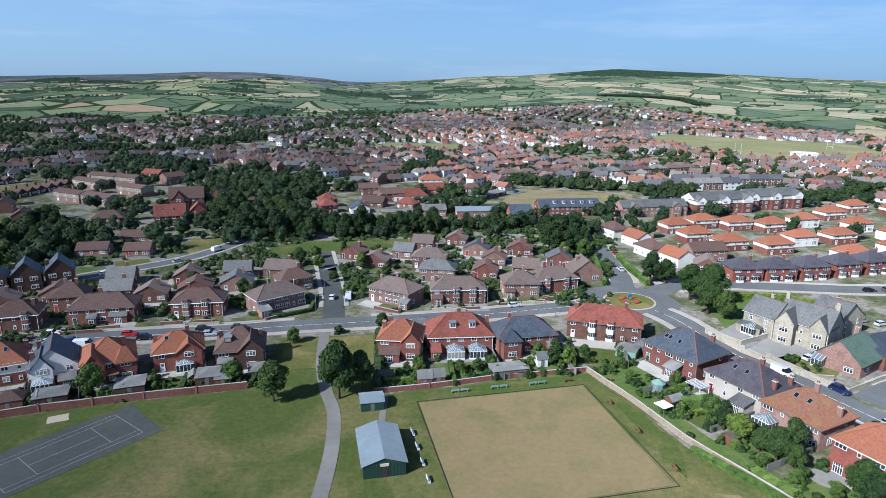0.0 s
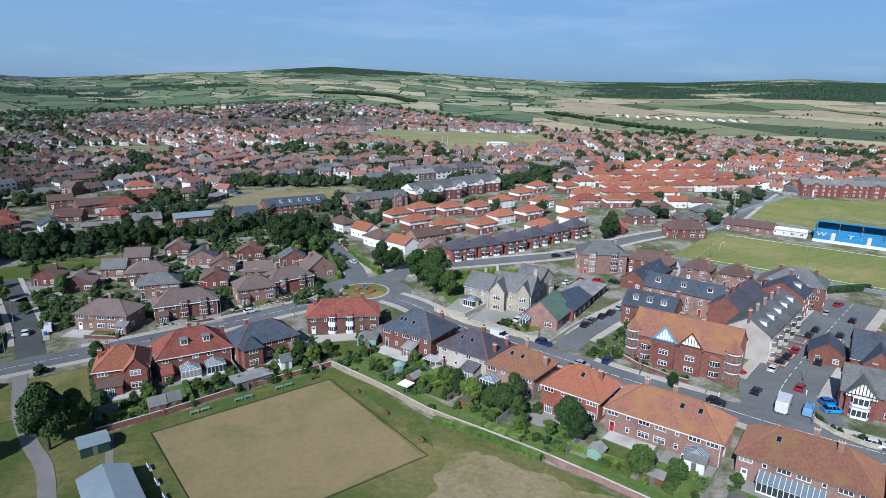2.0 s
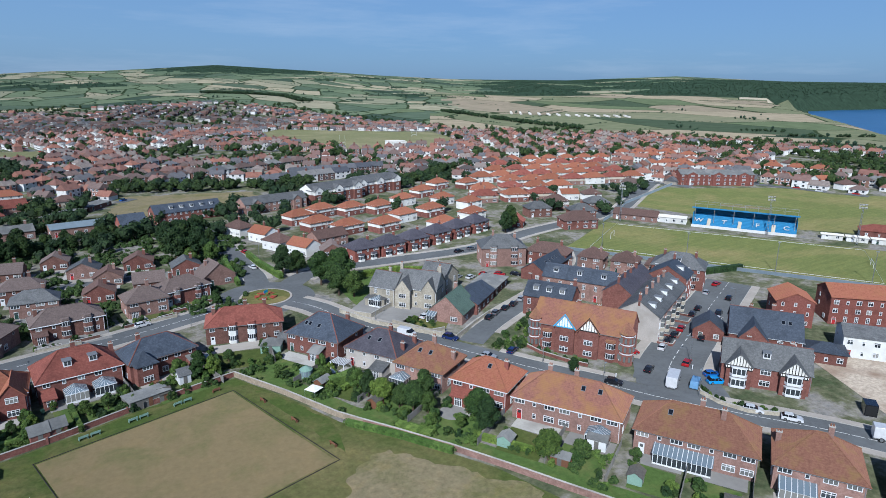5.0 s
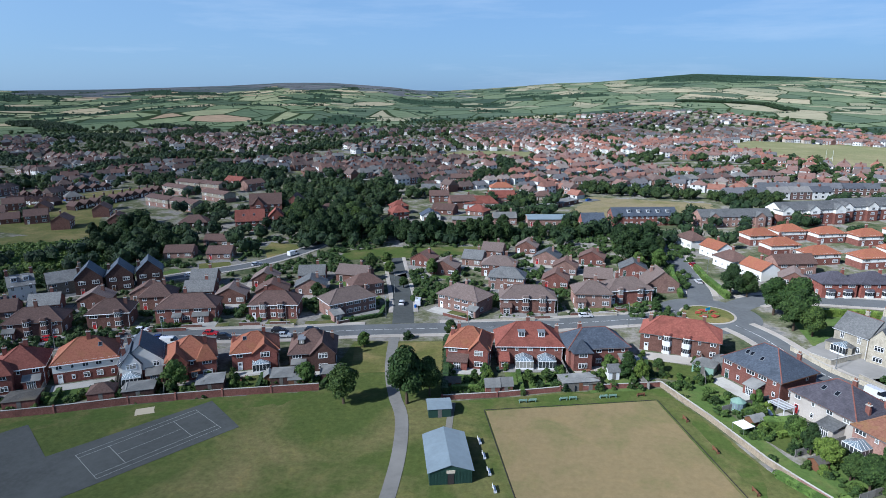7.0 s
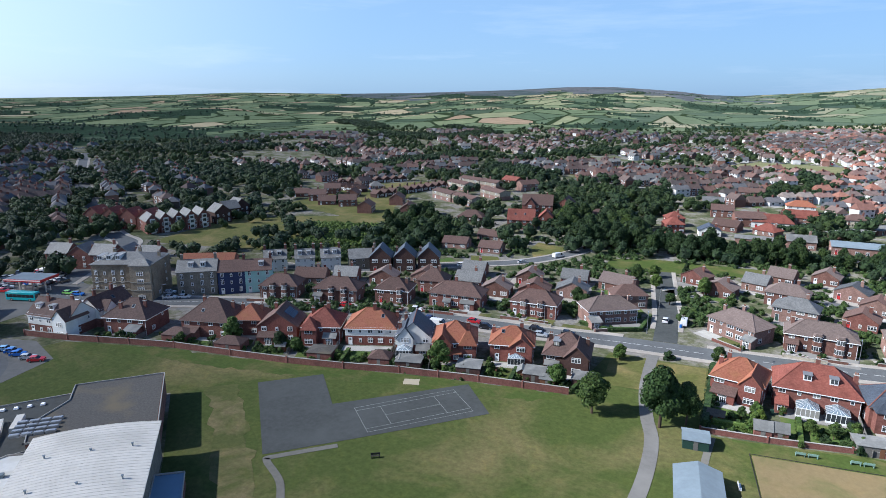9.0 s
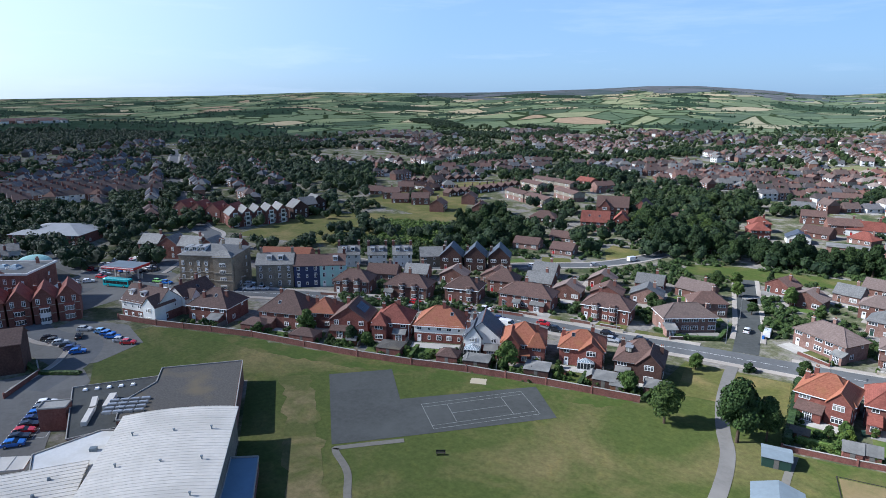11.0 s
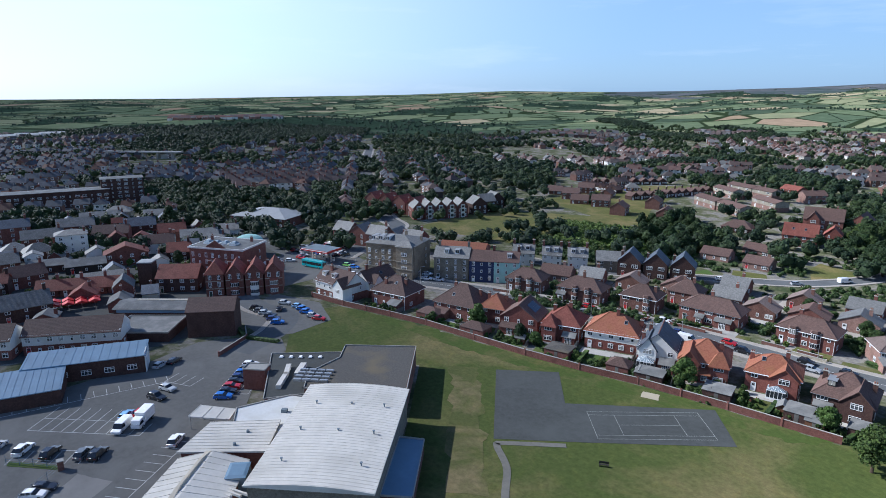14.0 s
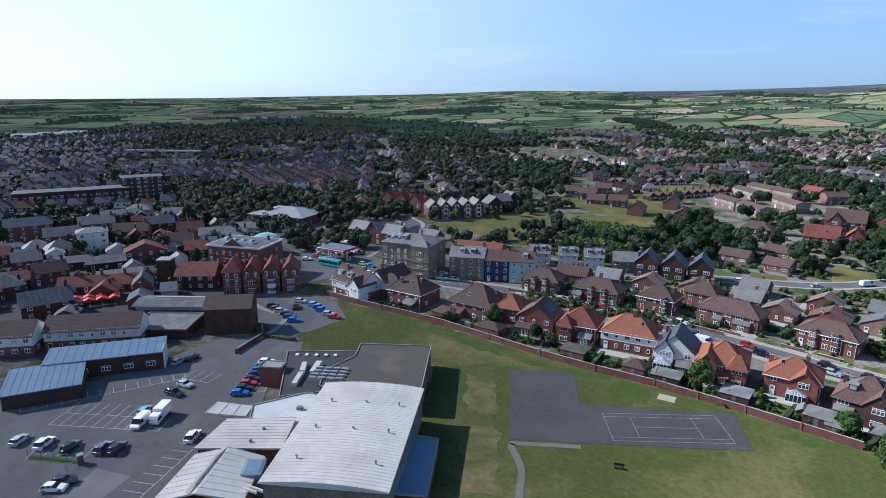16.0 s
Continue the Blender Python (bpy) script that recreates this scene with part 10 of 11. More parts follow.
WOODS = [[(-92, 262), (-94, 274), (-56, 281), (-33, 288), (-12, 296), (4, 306), (34, 308), (36, 297), (4, 291), (-12, 281), (-35, 274), (-56, 265), (-72, 250)],
         [(-88, 268), (-112, 292), (-148, 367), (-156, 413), (-135, 440), (-89, 432), (-66, 392), (-82, 350), (-88, 330), (-68, 300)], [(-174, 232), (-196, 264), (-189, 286), (-161, 268), (-144, 238), (-158, 228)], [(-152, 236), (-160, 262), (-150, 266), (-144, 240)],
         [(-350, 130), (-380, 190), (-330, 200), (-296, 168)], [(-350, 85), (-400, 100), (-405, 150), (-385, 185), (-345, 150)], [(-520, 262), (-425, 252), (-410, 345), (-330, 296), (-330, 340), (-420, 420), (-520, 360)],
         [(-1010, 20), (-1100, 150), (-880, 300), (-1000, 560), (-1200, 600), (-1300, 400), (-1280, 60)], [(-800, 430), (-700, 560), (-560, 640), (-640, 480)], [(-743, 100), (-732, 163), (-808, 248), (-895, 479), (-1087, 596), (-1220, 490), (-1116, 232), (-891, 128)]]


def inside(x, y, poly):
    c = False
    for (x0, y0), (x1, y1) in zip(poly, poly[1:] + poly[:1]):
        if (y0 > y) != (y1 > y) and x < (x1 - x0) * (y - y0) / (y1 - y0) + x0:
            c = not c
    return c


# outer streets: roof, two ends of the row, number of houses
OUTER = [("far_roof_orange", 330, 424, 450, 390, 7), ("far_roof_orange", 486, 414, 545, 390, 4), ("far_roof_orange", 470, 388, 540, 360, 4), ("far_roof_slate", 130, 406, 200, 420, 5), ("far_roof_slate", 160, 432, 240, 436, 6),
         ("far_roof_brown", 250, 440, 350, 405, 7), ("far_roof_brown", 40, 452, 126, 470, 6), ("far_roof_brown", 120, 470, 200, 502, 6), ("far_roof_orange", 448, 316, 498, 296, 3), ("far_roof_orange", 436, 342, 480, 326, 3),
         ("far_roof_slate", 396, 318, 470, 356, 4), ("far_roof_brown", 496, 330, 545, 300, 3), ("far_roof_orange", 512, 280, 536, 236, 3), ("far_roof_brown", 488, 200, 504, 186, 2)]
outer_spots = [(q[0], q[1] + (q[3] - q[1]) * (i + 0.5) / q[5], q[2] + (q[4] - q[2]) * (i + 0.5) / q[5], math.atan2(q[4] - q[2], q[3] - q[1])) for q in OUTER for i in range(q[5])]
near_spots = [q[1:3] for q in outer_spots] + [(o.matrix_basis.translation.x, o.matrix_basis.translation.y) for o in bpy.data.objects if o.parent is None and o.get("category") in ("house", "building")]
grid = {}
for px, py in near_spots:
    grid.setdefault((int(px // 20), int(py // 20)), []).append((px, py))


def crowded(x, y, r):
    i, j = int(x // 20), int(y // 20)
    return any((px - x) ** 2 + (py - y) ** 2 < r * r for a in (-1, 0, 1) for b in (-1, 0, 1) for px, py in grid.get((i + a, j + b), ()))


# tree belts: a width, then the points of the line
BELTS_NORTH = [(25, -372, 521, -355, 545, -351, 628, -315, 631), (30, -274, 424, -256, 441), (26, -255, 498, -197, 454), (30, -266, 685, -204, 794, -186, 901), (18, -159, 594, -136, 625), (60, -639, 908, -518, 879, -554, 1070), (14, -175, 320, -161, 333),
               (30, -231, 1122, -132, 1137), (14, -38, 669, -22, 675), (20, -30, 479, -4, 520), (16, -71, 394, -48, 407), (14, -14, 600, 1, 530), (12, -12, 345, 4, 324)]
BELTS_EAST = [(16, 48, 437, 91, 400, 128, 405, 160, 394), (22, 184, 773, 220, 738), (14, 259, 640, 303, 631), (12, 247, 541, 261, 540), (14, 202, 374, 245, 378, 293, 411), (40, 462, 1900, 554, 1776, 642, 1730, 633, 1556), (10, 30, 679, 58, 698), (18, 0, 375, 11, 365),
              (12, 82, 524, 99, 536), (30, 64, 1328, 99, 1281), (16, 788, 1163, 784, 942, 746, 710), (8, 664, 409, 683, 397), (8, 951, 562, 992, 509), (8, 891, 465, 1011, 395)]
BELTS_WEST = [(60, -475, 70, -454, 102, -379, 110), (22, -373, 94, -343, 109), (20, -405, 1, -389, 26), (40, -336, 143, -404, 197, -437, 233), (60, -730, 276, -710, 380), (90, -519, 290, -513, 374), (18, -301, 158, -296, 167), (16, -361, 53, -326, 78),
              (30, -805, 11, -793, 56), (24, -669, 148, -661, 215), (20, -533, 42, -539, 81), (60, -428, 313, -432, 395)]
BELTS_HILL = [(12, -291, 252, -262, 269), (18, -396, 417, -351, 403), (20, -368, 435, -348, 470), (36, -369, 498, -353, 599), (22, -289, 444, -265, 453), (30, -275, 533, -199, 497), (60, -698, 901, -530, 877), (60, -1069, 1263, -778, 1022),
              (50, -844, 616, -698, 637), (40, -706, 1174, -585, 1127), (22, -518, 576, -429, 515), (26, -293, 608, -272, 650)]
belt_segments = []
for b in BELTS_NORTH + BELTS_EAST + BELTS_WEST + BELTS_HILL:
    q = list(zip(b[1::2], b[2::2]))
    belt_segments += [(b[0], *p0, *p1) for p0, p1 in zip(q[:-1], q[1:])]


def in_belt(x, y, extra=4.0):
    for w, x0, y0, x1, y1 in belt_segments:
        dx, dy = x1 - x0, y1 - y0
        k = max(0.0, min(1.0, ((x - x0) * dx + (y - y0) * dy) / (dx * dx + dy * dy)))
        if (x - x0 - k * dx) ** 2 + (y - y0 - k * dy) ** 2 < (w / 2 + extra) ** 2:
            return True
    return False


frng, lrng = random.Random(8), random.Random(77)
town = {"far_roof_red": Shape(), "far_roof_brown": Shape(), "far_roof_slate": Shape(), "far_roof_orange": Shape()}
spots = []


def far_house(sh, x, y, rot, w, d, eave, rise, hip, z):
    c, s = math.cos(rot), math.sin(rot)

    def put(px, py, pz):
        return x + px * c - py * s, y + px * s + py * c, z + pz
    a, b = w / 2, d / 2
    sh.solid([put(*p) for p in ((-a, -b, -3), (a, -b, -3), (a, b, -3), (-a, b, -3), (-a, -b, eave), (a, -b, eave), (a, b, eave), (-a, b, eave))], [(0, 1, 5, 4), (1, 2, 6, 5), (2, 3, 7, 6), (3, 0, 4, 7)], 1)
    o = 0.4
    r = a - b if hip else a
    q = [put(*p) for p in ((-a - o, -b - o, eave - 0.2), (a + o, -b - o, eave - 0.2), (a + o, b + o, eave - 0.2), (-a - o, b + o, eave - 0.2), (-r, 0, eave + rise), (r, 0, eave + rise))]
    sh.solid(q, [(0, 1, 5, 4), (1, 2, 5), (2, 3, 4, 5), (3, 0, 4), (3, 2, 1, 0)], 0)
    if math.hypot(x, y) < 1000:
        k = 0.55
        sh.solid([put(*p) for p in ((-k, -k, eave + 1), (k, -k, eave + 1), (k, k, eave + 1), (-k, k, eave + 1), (-k, -k, eave + rise + 1.2), (k, -k, eave + rise + 1.2), (k, k, eave + rise + 1.2), (-k, k, eave + rise + 1.2))],
                 [(0, 1, 5, 4), (1, 2, 6, 5), (2, 3, 7, 6), (3, 0, 4, 7), (4, 5, 6, 7)], 3)
        n = 3 if w > 10 else 2
        for f in (-1, 1):
            for i in range(n):
                wx = -a + w * (i + 0.5) / n
                for wz in ((1.0, 3.5) if eave > 4 else (1.0,)):
                    for k, o, slot in ((1.05, 0.03, 4), (0.75, 0.06, 2)):
                        sh.solid([put(*p) for p in ((wx - k, f * (b + o), wz - k + 0.8), (wx + k, f * (b + o), wz - k + 0.8), (wx + k, f * (b + o), wz + 0.6 + k * 0.8), (wx - k, f * (b + o), wz + 0.6 + k * 0.8))], [(0, 1, 2, 3)], slot)


def far_quad(sh, x, y, rot, x0, y0, x1, y1, lift, slot=0):
    """A thin slab on the slope of the land."""
    c, s = math.cos(rot), math.sin(rot)
    q = [(x + px * c - py * s, y + px * s + py * c) for px, py in ((x0, y0), (x1, y0), (x1, y1), (x0, y1))]
    sh.solid([(*p, land(*p) + k) for k in (-0.5, lift) for p in q], [(4, 5, 6, 7), (0, 1, 5, 4), (1, 2, 6, 5), (2, 3, 7, 6), (3, 0, 4, 7)], slot)


def far_car(sh, x, y, rot):
    c, s, z = math.cos(rot), math.sin(rot), land(x, y) + 0.25
    for L, W, z0, z1, top, slot in ((2.1, 0.88, 0.2, 0.85, 0.98, 0), (1.25, 0.78, 0.85, 1.45, 0.78, 1)):
        v = [(x + px * k * c - py * k * s, y + px * k * s + py * k * c, z + h) for k, h in ((1, z0), (top, z1)) for px, py in ((-L, -W), (L, -W), (L, W), (-L, W))]
        sh.solid(v, [(4, 5, 6, 7), (0, 1, 5, 4), (1, 2, 6, 5), (2, 3, 7, 6), (3, 0, 4, 7)], slot)


for key, x, y, th in outer_spots:
    far_house(town[key], x, y, th, 13.5, 8.8, 5.0, 3.0, key != "far_roof_slate", land(x, y))
lanes, plots, parked, lane_seen = Shape(), Shape(), Shape(), set()
cells = {}
for gi in range(-67, 67):
    for gj in range(-11, 80):
        # each quarter of the town has its own street direction
        bx, by = gi * 24.0, gj * 24.0
        q = (round(bx / 260), round(by / 260))
        if q not in cells:
            cells[q] = (frng.uniform(0, math.pi), frng.random())
        th, tone_q = cells[q]
        for sub in (0, 1):
            u, v = (gi + 0.5 * sub) * 24.0 - q[0] * 260, gj * 24.0 - q[1] * 260
            x = q[0] * 260 + u * math.cos(th) - v * math.sin(th) + frng.uniform(-2, 2)
            y = q[1] * 260 + u * math.sin(th) + v * math.cos(th) + frng.uniform(-2, 2)
            r, az = math.hypot(x, y), bearing(x, y)
            if not (-82 < az < 104) or r > along(TOWN_EDGE, az) or crowded(x, y, 15):
                continue
            lim = along([(-82, 420), (-64, 330), (-58, 430), (-50, 440), (-40, 470), (-30, 440), (-20, 430), (-10, 420), (0, 330), (10, 330), (22, 345), (26, 420), (33, 460), (41, 440), (47, 370), (55, 352), (62, 348), (70, 350), (80, 372), (92, 372), (104, 360)], az)
            if r < lim or sea_depth(az, r) > -120:
                continue
            if any(inside(x, y, p) for p, _ in KEEP_OUT) or any(inside(x, y, p) for p in WOODS) or in_belt(x, y):
                continue
            dens = noise.noise(Vector((x / 170, y / 170, 2.2)))
            edge_k = max(0.0, (r / along(TOWN_EDGE, az) - 0.8) / 0.2)
            if dens < -0.22 + 0.1 * (az > 40) + 0.04 * (6 < az < 40) - 0.12 * (az < 0) + edge_k * 0.2 or abs(r * math.sin(radians(az - 61.5))) < 11:
                continue
            spots.append((x, y))
            if r < 1150:
                lane = (q, gi, sub, gj // 2)
                side = 1 if gj % 2 == 0 else -1
                lx, ly = q[0] * 260 + u * math.cos(th) - (v + side * 12) * math.sin(th), q[1] * 260 + u * math.sin(th) + (v + side * 12) * math.cos(th)
                if lane not in lane_seen:
                    lane_seen.add(lane)
                    far_quad(lanes, lx, ly, th, -6.2, -3.2, 6.2, 3.2, 0.2 + 0.02 * ((q[0] * 7 + q[1] * 3) % 6))
                if lrng.random() < 0.55:
                    k = lrng.choice((-2.2, 2.2))
                    far_car(parked, lx - k * math.sin(th) + lrng.uniform(-4, 4) * math.cos(th), ly + k * math.cos(th) + lrng.uniform(-4, 4) * math.sin(th), th)
                far_quad(plots, x, y, th, -5.2, -side * 4.2 - 5.5, 0.2 + lrng.uniform(-2, 2), -side * 4.2 + 5.5, 0.10)
                far_quad(plots, x, y, th, 0.8, side * 6.2 - 2.6, 5.0, side * 6.2 + 2.6, 0.12)
            key = "far_roof_red" if az < 4 and tone_q < 0.75 else ("far_roof_slate" if az > 62 and tone_q < 0.6 else "far_roof_brown")
            far_house(town[key], x, y, th + (math.pi / 2 if frng.random() < 0.15 else 0), frng.uniform(7.5, 12.0) * (0.85 if az > 60 else 1), frng.uniform(6.5, 8.2), frng.choice([2.8, 5.0, 5.2]) if az < 60 else frng.choice([3.6, 5.0, 5.6]), frng.uniform(2.4, 3.6), frng.random() < 0.45, land(x, y))
# terraces on both sides of the straight road and in the old streets west of it
ca, sa = math.cos(radians(61.5)), math.sin(radians(61.5))
for side in (-1, 1):
    for row, off in enumerate((14, 42, 68)):
        for i in range(34 if row == 0 else 24):
            d = 372 + i * 9.5 + row * 30
            x, y = -sa * d + side * off * ca, ca * d + side * off * sa
            x, y = x + frng.uniform(-3, 3) * (row + 0.4), y + frng.uniform(-3, 3) * (row + 0.4)
            if frng.random() < 0.55 - 0.1 * row and not crowded(x, y, 9):
                far_house(town["far_roof_slate" if frng.random() < 0.65 else "far_roof_brown"], x, y, radians(61.5 + 90) + frng.uniform(-0.05, 0.05) + row * frng.uniform(-0.5, 0.5), frng.uniform(7.5, 10), 7.4, frng.choice([4.6, 5.2, 5.6]), frng.uniform(2.4, 3.2), True, land(x, y))
                spots.append((x, y))
for i in range(7):
    for j in range(9):
        x, y = -438 - i * 13 + j * 2.0, 138 + j * 9.5 + i * 1.5
        if frng.random() < 0.85:
            far_house(town["far_roof_brown"], x, y, 1.35, 9.4, 7.4, 5.2, 2.8, False, 0.0)
            spots.append((x, y))
for i in range(13):
    for j in range(20):
        x, y = -1460 - i * 19 + j * 4 - 40, 320 + j * 12 + i * 5
        if frng.random() < 0.8:
            far_house(town["far_roof_red"], x, y, frng.uniform(1.2, 1.5), frng.uniform(8, 12), 8, 5.0, 3.0, False, land(x, y))
for key, sh in town.items():
    me = bpy.data.meshes.new("distant_houses")
    me.from_pydata(sh.v, [], sh.f)
    me.polygons.foreach_set("material_index", sh.s)
    for m in ("tile_orange" if "orange" in key else key, {"far_roof_red": "far_wall_white", "far_roof_orange": "render_white", "far_roof_slate": "far_wall_dark"}.get(key, "far_wall"), "glass_dark", "brick_red", "upvc"):
        me.materials.append(MATS[m])
    tagged(new("distant_houses", me), "distant streets of small %s roofed houses" % key.split("_")[-1], "houses", kind="stuff")

for name, sh, mats, words, cat in (("distant_lanes", lanes, ("asphalt",), "grey residential streets between the far houses", "road"), ("distant_gardens", plots, ("plot",), "small lawns, drives and yards beside the far houses", "garden"),
                                   ("distant_cars", parked, ("far_car", "glass_car"), "small parked cars along the far streets", "cars")):
    me = bpy.data.meshes.new(name)
    me.from_pydata(sh.v, [], sh.f)
    me.polygons.foreach_set("material_index", sh.s)
    for m in mats:
        me.materials.append(MATS[m])
    tagged(new(name, me), words, cat, kind="stuff")

for i in range(3):
    house(-1090 - 22 * i, 8 + i * 32, 80, 34, 20, "large pale warehouse with low metal roof", "metal_white", "metal_white", 7.0, 2.0, "gable", chims=(), cols=2, full=False, sides=False, back=False, name="warehouse", z=land(-1090, 30))
vd = thing("road_bridge", -726, 126, math.degrees(math.atan2(54, 44)), "long flat grey road bridge over the wooded valley", "bridge", z=1.0)
part("deck", Shape().box(-42, -4, 5.5, 42, 4, 7.2).mesh("deck", "concrete"), vd)
for i in range(5):
    part("pier", Shape().box(-33 + i * 16, -3, -4, -31 + i * 16, 3, 5.5).mesh("pier", "concrete"), vd)

# ---- woods and scattered trees ----
for x, y, k in ((46, 270, 0.8), (51, 274, 0.9), (56, 268, 0.95), (60, 274, 0.8), (52, 265, 0.85), (61, 264, 0.6), (47, 280, 0.6), (58, 280, 0.7)):
    tree("dark", x, y, k, group="trees beside the school")
for p in WOODS[:3]:
    xs, ys = [q[0] for q in p], [q[1] for q in p]
    k = 0
    while k < 38:
        x, y = frng.uniform(min(xs), max(xs)), frng.uniform(min(ys), max(ys))
        if inside(x, y, p) and math.hypot(x, y) < 345:
            tree(frng.choice(["dark", "dark", "broad"]), x, y, frng.uniform(0.55, 0.85) * (0.55 if x > -4 else 1), group="woodland trees")
            k += 1
        elif frng.random() < 0.002:
            break
for i in range(34):
    x, y = -100 + i * 4.2, 284 - 10 * math.sin(i / 33 * 3.1) + frng.uniform(-3, 3) + i * 0.25
    tree("dark", x, y, frng.uniform(0.6, 0.85) * (0.6 if x > -2 else 1), group="woodland edge trees")


def lump(sub):
    bm = bmesh.new()
    bmesh.ops.create_icosphere(bm, subdivisions=sub, radius=1.0)
    v, f = np.array([q.co for q in bm.verts]), np.array([[q.index for q in p.verts] for p in bm.faces])
    bm.free()
    return v, f


LUMPS = {1: lump(1), 2: lump(2)}


def blob_mesh(name, places, per, label, mat="leaf_wood", sub=1, clumps=3, leaf=1.0):
    """Many trees in one mesh: each a few lumpy clumps with a ragged skin of small leaf sprays."""
    rng = np.random.default_rng(len(places))
    cl = []
    for x, y, z, s in places:
        for k in range(clumps):
            a = k * 6.283 / clumps + x
            cl.append((x + math.cos(a) * 0.42 * s, y + math.sin(a) * 0.42 * s, z + s * (0.7 + 0.26 * k), (0.62 - 0.05 * k) * s))
    c = np.array(cl)
    m = len(c)
    lv, lf = LUMPS[sub]
    bv = c[:, None, :3] + lv[None] * c[:, None, 3:4] * (0.72 + 0.4 * rng.random((m, len(lv), 1)))
    bf = (lf[None] + (np.arange(m) * len(lv))[:, None, None]).reshape(-1, 3)
    bv = bv.reshape(-1, 3)
    d = rng.normal(size=(m, per, 3))
    d /= np.linalg.norm(d, axis=2, keepdims=True)
    d[..., 2] = np.where(d[..., 2] < -0.3, -d[..., 2], d[..., 2])
    p = c[:, None, :3] + d * c[:, None, 3:4] * (0.82 + 0.3 * rng.random((m, per, 1)))
    t = np.cross(d, rng.normal(size=(m, per, 3)))
    t /= np.linalg.norm(t, axis=2, keepdims=True) + 1e-9
    b = np.cross(d + 0.6 * rng.normal(size=(m, per, 3)), t)
    b /= np.linalg.norm(b, axis=2, keepdims=True) + 1e-9
    s = leaf * c[:, None, 3:4] * (0.20 + 0.22 * rng.random((m, per, 1)))
    v = np.stack([p - t * s - b * s * 0.7, p + t * s - b * s * 0.7, p + t * s * 0.7 + b * s * 0.8, p - t * s * 0.7 + b * s * 0.8], 2).reshape(-1, 3)
    f = np.arange(len(v)).reshape(-1, 4) + len(bv)
    me = bpy.data.meshes.new(name)
    me.from_pydata(np.concatenate([bv, v]).tolist(), [], bf.tolist() + f.tolist())
    me.materials.append(MATS[mat])
    tagged(new(name, me), label, "trees", kind="stuff")


for px, py in spots:
    grid.setdefault((int(px // 20), int(py // 20)), []).append((px, py))
wood_places, street_places, hedge_places, hill_places = [], [], [], []
for w, p in enumerate(WOODS):
    xs, ys = [q[0] for q in p], [q[1] for q in p]
    area = (max(xs) - min(xs)) * (max(ys) - min(ys))
    for i in range(int(min(1800, area / 75))):
        x, y = frng.uniform(min(xs), max(xs)), frng.uniform(min(ys), max(ys))
        if inside(x, y, p) and not (w < 3 and math.hypot(x, y) < 290) and not crowded(x, y, 6.5):
            wood_places.append((x, y, land(x, y), frng.uniform(3.4, 5.4) * (0.6 if w == 0 and x > 0 else 1)))
for i in range(12500):
    az = frng.uniform(-80, 102)
    r = frng.uniform(270, along(TOWN_EDGE, az) * 1.05)
    x, y = -r * math.sin(radians(az)), r * math.cos(radians(az))
    dens = noise.noise(Vector((x / 120, y / 120, 9.0)))
    if dens < (-0.26 if az < 0 else (-0.26 if az < 40 else -0.12)) or any(inside(x, y, p) for p, _ in KEEP_OUT) or sea_depth(az, r) > -100 or crowded(x, y, 6) or abs(r * math.sin(radians(az - 61.5))) < 9:
        continue
    if any(inside(x, y, p) for p in ([(184, 184), (243, 212), (386, 272), (485, 190), (462, 105), (300, 100), (247, 74)], [(-240, 225), (-285, 296), (-215, 303), (-184, 258), (-196, 232)])) or (az < -20 and r < 330):
        continue
    if inside(x, y, [(-190, 262), (-300, 270), (-305, 360), (-240, 430), (-160, 400), (-150, 310)]) and frng.random() < 0.85:
        continue
    if inside(x, y, [(205, 260), (250, 355), (330, 440), (470, 410), (560, 400), (540, 340), (440, 300), (385, 285), (280, 245), (225, 190)]) and frng.random() < 0.86:
        continue
    street_places.append((x, y, land(x, y), frng.uniform(1.8, 4.4) if frng.random() < 0.75 else frng.uniform(4.4, 6.0)))
for i in range(260):
    d, off = frng.uniform(330, 690), frng.choice([-1, 1]) * frng.uniform(8, 80)
    x, y = -sa * d + off * ca, ca * d + off * sa
    if not crowded(x, y, 6):
        wood_places.append((x, y, land(x, y), frng.uniform(2.4, 4.4)))
for w, x0, y0, x1, y1 in belt_segments:
    n = int(math.hypot(x1 - x0, y1 - y0) * max(w, 8) / 36) + 2
    for i in range(n):
        k, q = frng.random(), frng.uniform(-0.5, 0.5) * w
        d = math.hypot(x1 - x0, y1 - y0)
        x, y = x0 + (x1 - x0) * k - (y1 - y0) / d * q, y0 + (y1 - y0) * k + (x1 - x0) / d * q
        if not crowded(x, y, 7) and not any(inside(x, y, p) for p, _ in KEEP_OUT):
            wood_places.append((x, y, land(x, y), frng.uniform(2.6, 4.8) * (0.7 if w < 13 else 1)))
for near, per, leaf in ((True, 46, 0.5), (False, 10, 1.0)):
    where = "" if near else " in the distance"
    blob_mesh("woodland", [q for q in wood_places if (math.hypot(q[0], q[1]) < 520) == near], per, "dense dark green woodland" + where, leaf=leaf)
    blob_mesh("town_trees", [q for q in street_places if (math.hypot(q[0], q[1]) < 520) == near], per, "scattered green trees among the houses" + where, "leaf_wood", 1, 2, leaf)
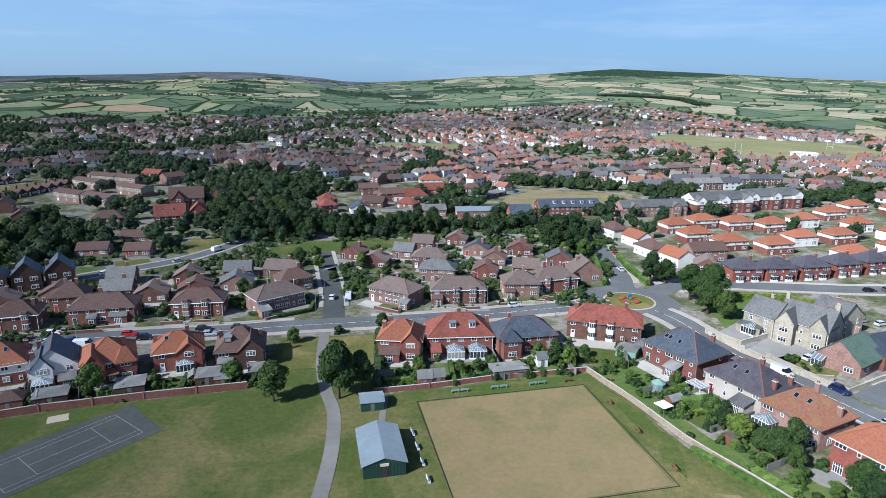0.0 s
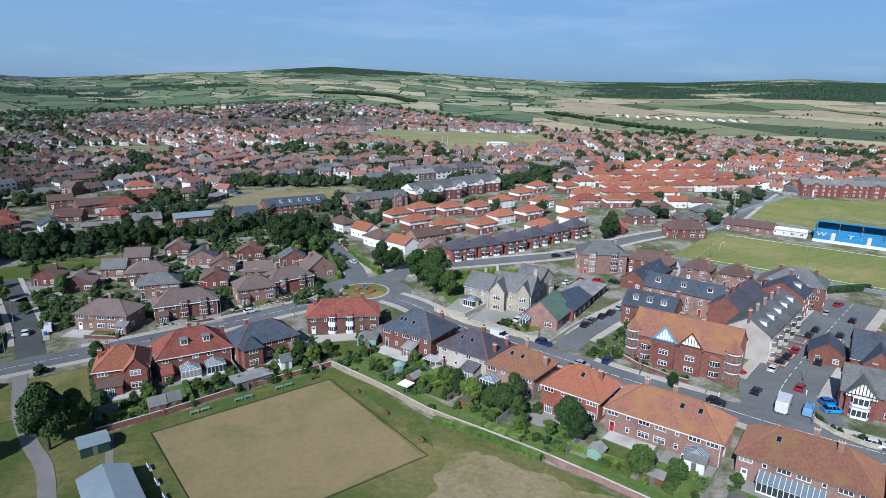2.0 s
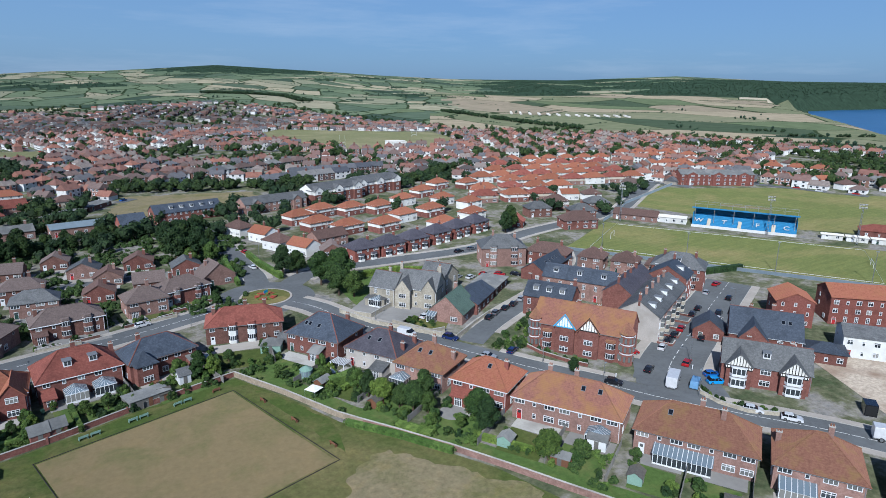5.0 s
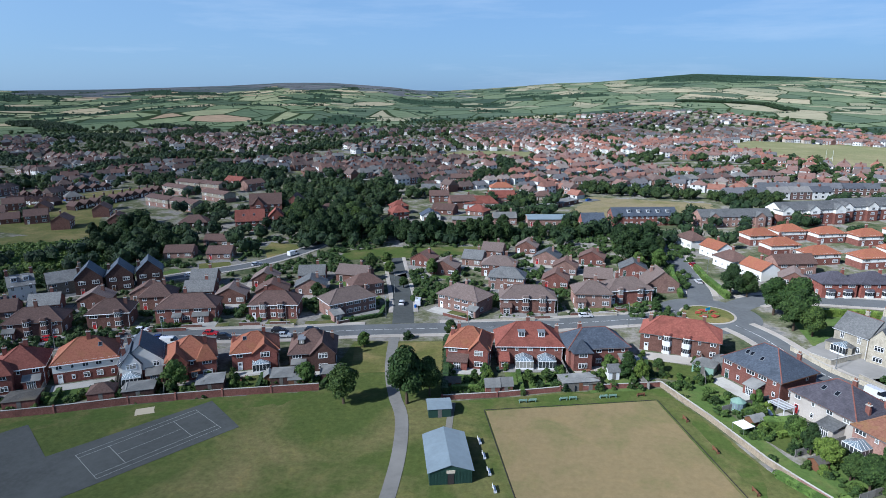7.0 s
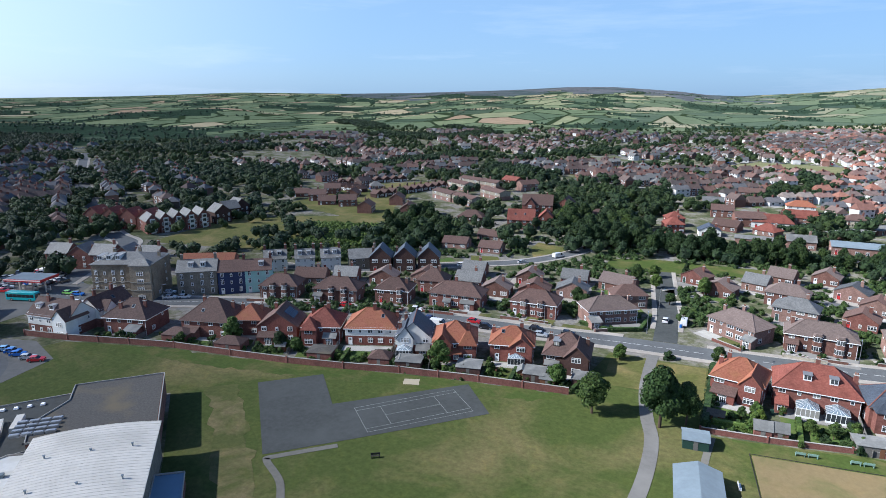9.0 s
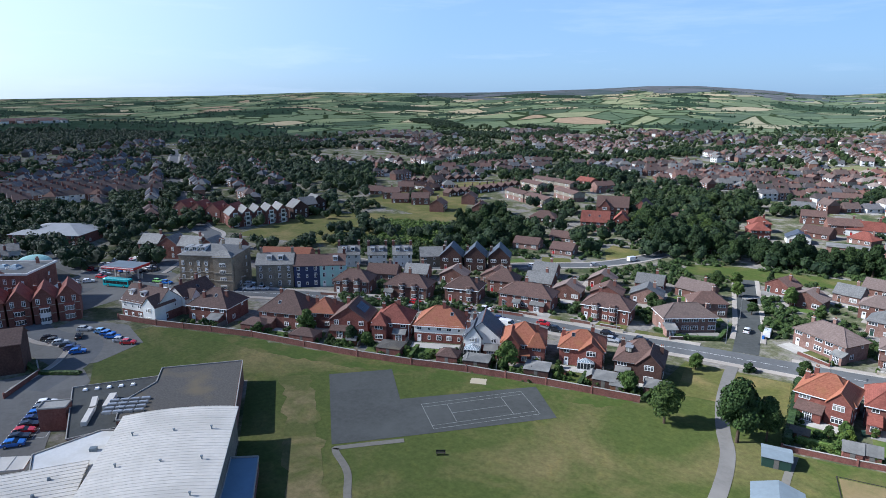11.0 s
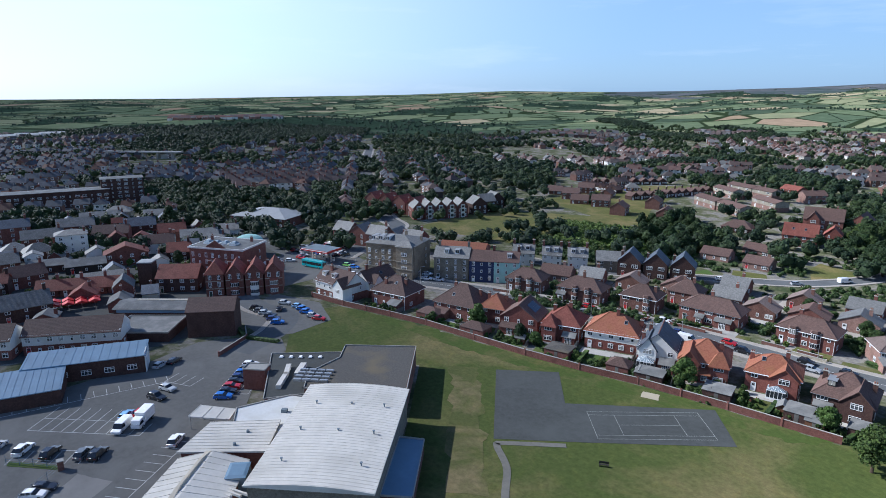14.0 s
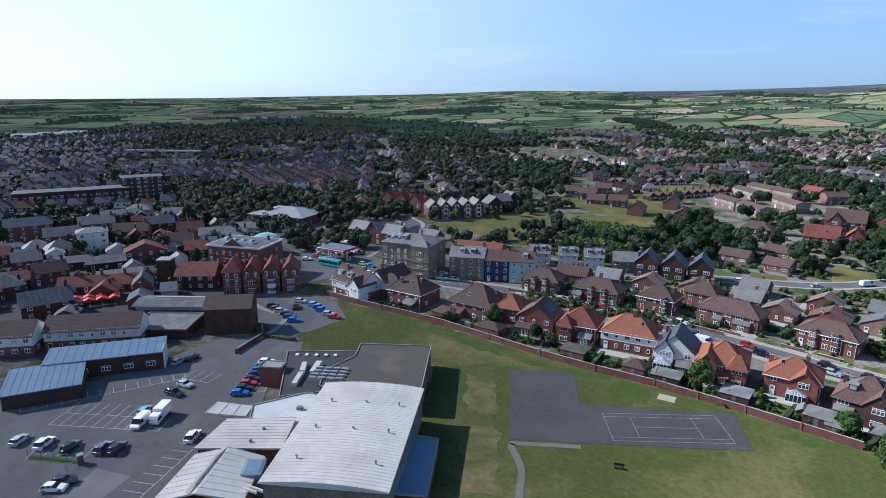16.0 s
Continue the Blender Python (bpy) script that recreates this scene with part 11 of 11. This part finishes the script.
for i in range(30000):
    az = frng.uniform(-78, 98)
    r = along(TOWN_EDGE, az) + (4700 - along(TOWN_EDGE, az)) * frng.random() ** 0.8
    x, y = -r * math.sin(radians(az)), r * math.cos(radians(az))
    if sea_depth(az, r) > -60:
        continue
    z = land(x, y)
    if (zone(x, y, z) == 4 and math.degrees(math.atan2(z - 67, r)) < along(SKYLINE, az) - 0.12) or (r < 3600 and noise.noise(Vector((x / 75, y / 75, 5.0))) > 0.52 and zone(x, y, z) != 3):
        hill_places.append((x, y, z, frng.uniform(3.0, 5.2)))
scrub = []
for i in range(2300):
    x, y = frng.uniform(-240, -155), frng.uniform(200, 262)
    if inside(x, y, [(-200, 207), (-229, 243), (-191, 257), (-163, 223)]):
        scrub.append((x, y, -0.6, frng.uniform(1.1, 2.2)))
blob_mesh("scrub", scrub, 10, "dense low green scrub on the bank", "leaf_bright")
yard_green = []
for i in range(1500):
    x, y = frng.uniform(-372, -206), frng.uniform(-24, 92)
    if in_old(x, y) and noise.noise(Vector((x / 14, y / 14, 6))) > 0.05 and not crowded(x, y, 5.5):
        yard_green.append((x, y, -0.4, frng.uniform(0.7, 2.0)))
blob_mesh("yard_greenery", yard_green, 26, "dark shrubs and small trees in the old town yards", "leaf", 1, 2, 0.6)
CLEAR = [[(-128, 230), (-114, 235), (-107, 224), (-118, 213)], [(-112, 256), (-113, 270), (-90, 265), (-91, 252), (-101, 238)], [(-137, 211), (-133, 223), (-124, 218), (-126, 204)], [(-146, 236), (-133, 236), (-133, 231), (-146, 231)]]
LANE = [(-200, 170), (-160, 182), (-141, 196), (-124, 212), (-106, 227), (-96, 241), (-88, 262), (-84, 290)]


def off_lane(x, y, gap=8.5):
    """True away from the road along the wood."""
    for (x0, y0), (x1, y1) in zip(LANE, LANE[1:]):
        dx, dy = x1 - x0, y1 - y0
        k = max(0.0, min(1.0, ((x - x0) * dx + (y - y0) * dy) / (dx * dx + dy * dy)))
        if math.hypot(x - x0 - k * dx, y - y0 - k * dy) < gap:
            return False
    return True


shrubs = []
for i in range(4300):
    az, r = frng.uniform(-16, 48), frng.uniform(188, 300)
    x, y = -r * math.sin(radians(az)), r * math.cos(radians(az))
    if not crowded(x, y, 8.5) and noise.noise(Vector((x / 15, y / 15, 1))) > -0.32 and not inside(x, y, [(-72, 240), (-39, 248), (-8, 258), (-12, 270), (-72, 256)]) and abs((x + 40) + (y - 205) * 0.22) > 5.5 and not any(inside(x, y, p) for p in CLEAR) and off_lane(x, y):
        shrubs.append((x, y, -0.6, frng.uniform(0.7, 2.0)))
blob_mesh("garden_shrubs", shrubs, 30, "garden shrubs and small trees between the estate houses", "leaf", 1, 2, 0.6)
plants = []
for i in range(2600):
    if i % 2:
        k, w = frng.random(), frng.uniform(1.0, 12.5)
        ax, ay, bx, by = (42, 124, 78, 48) if frng.random() < 0.6 else (35.5, 138, 47.5, 108)
        x, y = ax + (bx - ax) * k + 0.88 * w + (1.5 if bx > 70 else 0), ay + (by - ay) * k + 0.42 * w
    else:
        k, w = frng.random(), frng.uniform(0.8, 9)
        ax, ay, bx, by = frng.choice([(-158, 92.5, -97, 111.3), (-97, 111.3, -44, 128), (-14, 127, 34, 138.5)])
        x, y = ax + (bx - ax) * k - 0.28 * w, ay + (by - ay) * k + 0.96 * w
    if noise.noise(Vector((x / 4, y / 4, 3))) > 0.2 and not crowded(x, y, 6.5):
        plants.append((x, y, -0.3, frng.uniform(0.35, 0.95)))
blob_mesh("garden_plants", plants[::2], 30, "mixed garden shrubs and flower borders", "leaf", 1, 3)
blob_mesh("garden_plants", plants[1::2], 30, "bright green garden shrubs and borders", "leaf_bright", 1, 3)
hedgerow = []
for i in range(330):
    az, k = frng.uniform(-60, 96), frng.random()
    r = along(TOWN_EDGE, az) * 1.05 + (3900 - along(TOWN_EDGE, az)) * k
    x, y = -r * math.sin(radians(az)), r * math.cos(radians(az))
    th, n = 0.5 + (math.pi / 2 if frng.random() < 0.5 else 0) + frng.uniform(-0.25, 0.25), int(frng.uniform(8, 26))
    for q in range(n):
        hx2, hy2 = x + q * 7 * math.cos(th), y + q * 7 * math.sin(th)
        if sea_depth(bearing(hx2, hy2), math.hypot(hx2, hy2)) < -80 and frng.random() < 0.8:
            hedgerow.append((hx2, hy2, land(hx2, hy2) - 1.5, frng.uniform(1.5, 2.9)))
blob_mesh("hedgerows", hedgerow, 3, "dark hedgerows and hedge trees between fields", "leaf_hill_hazed", 1, 2)
blob_mesh("hill_woods", hill_places, 4, "dark woods and copses on the far hills", "leaf_hill_hazed", 1, 1)
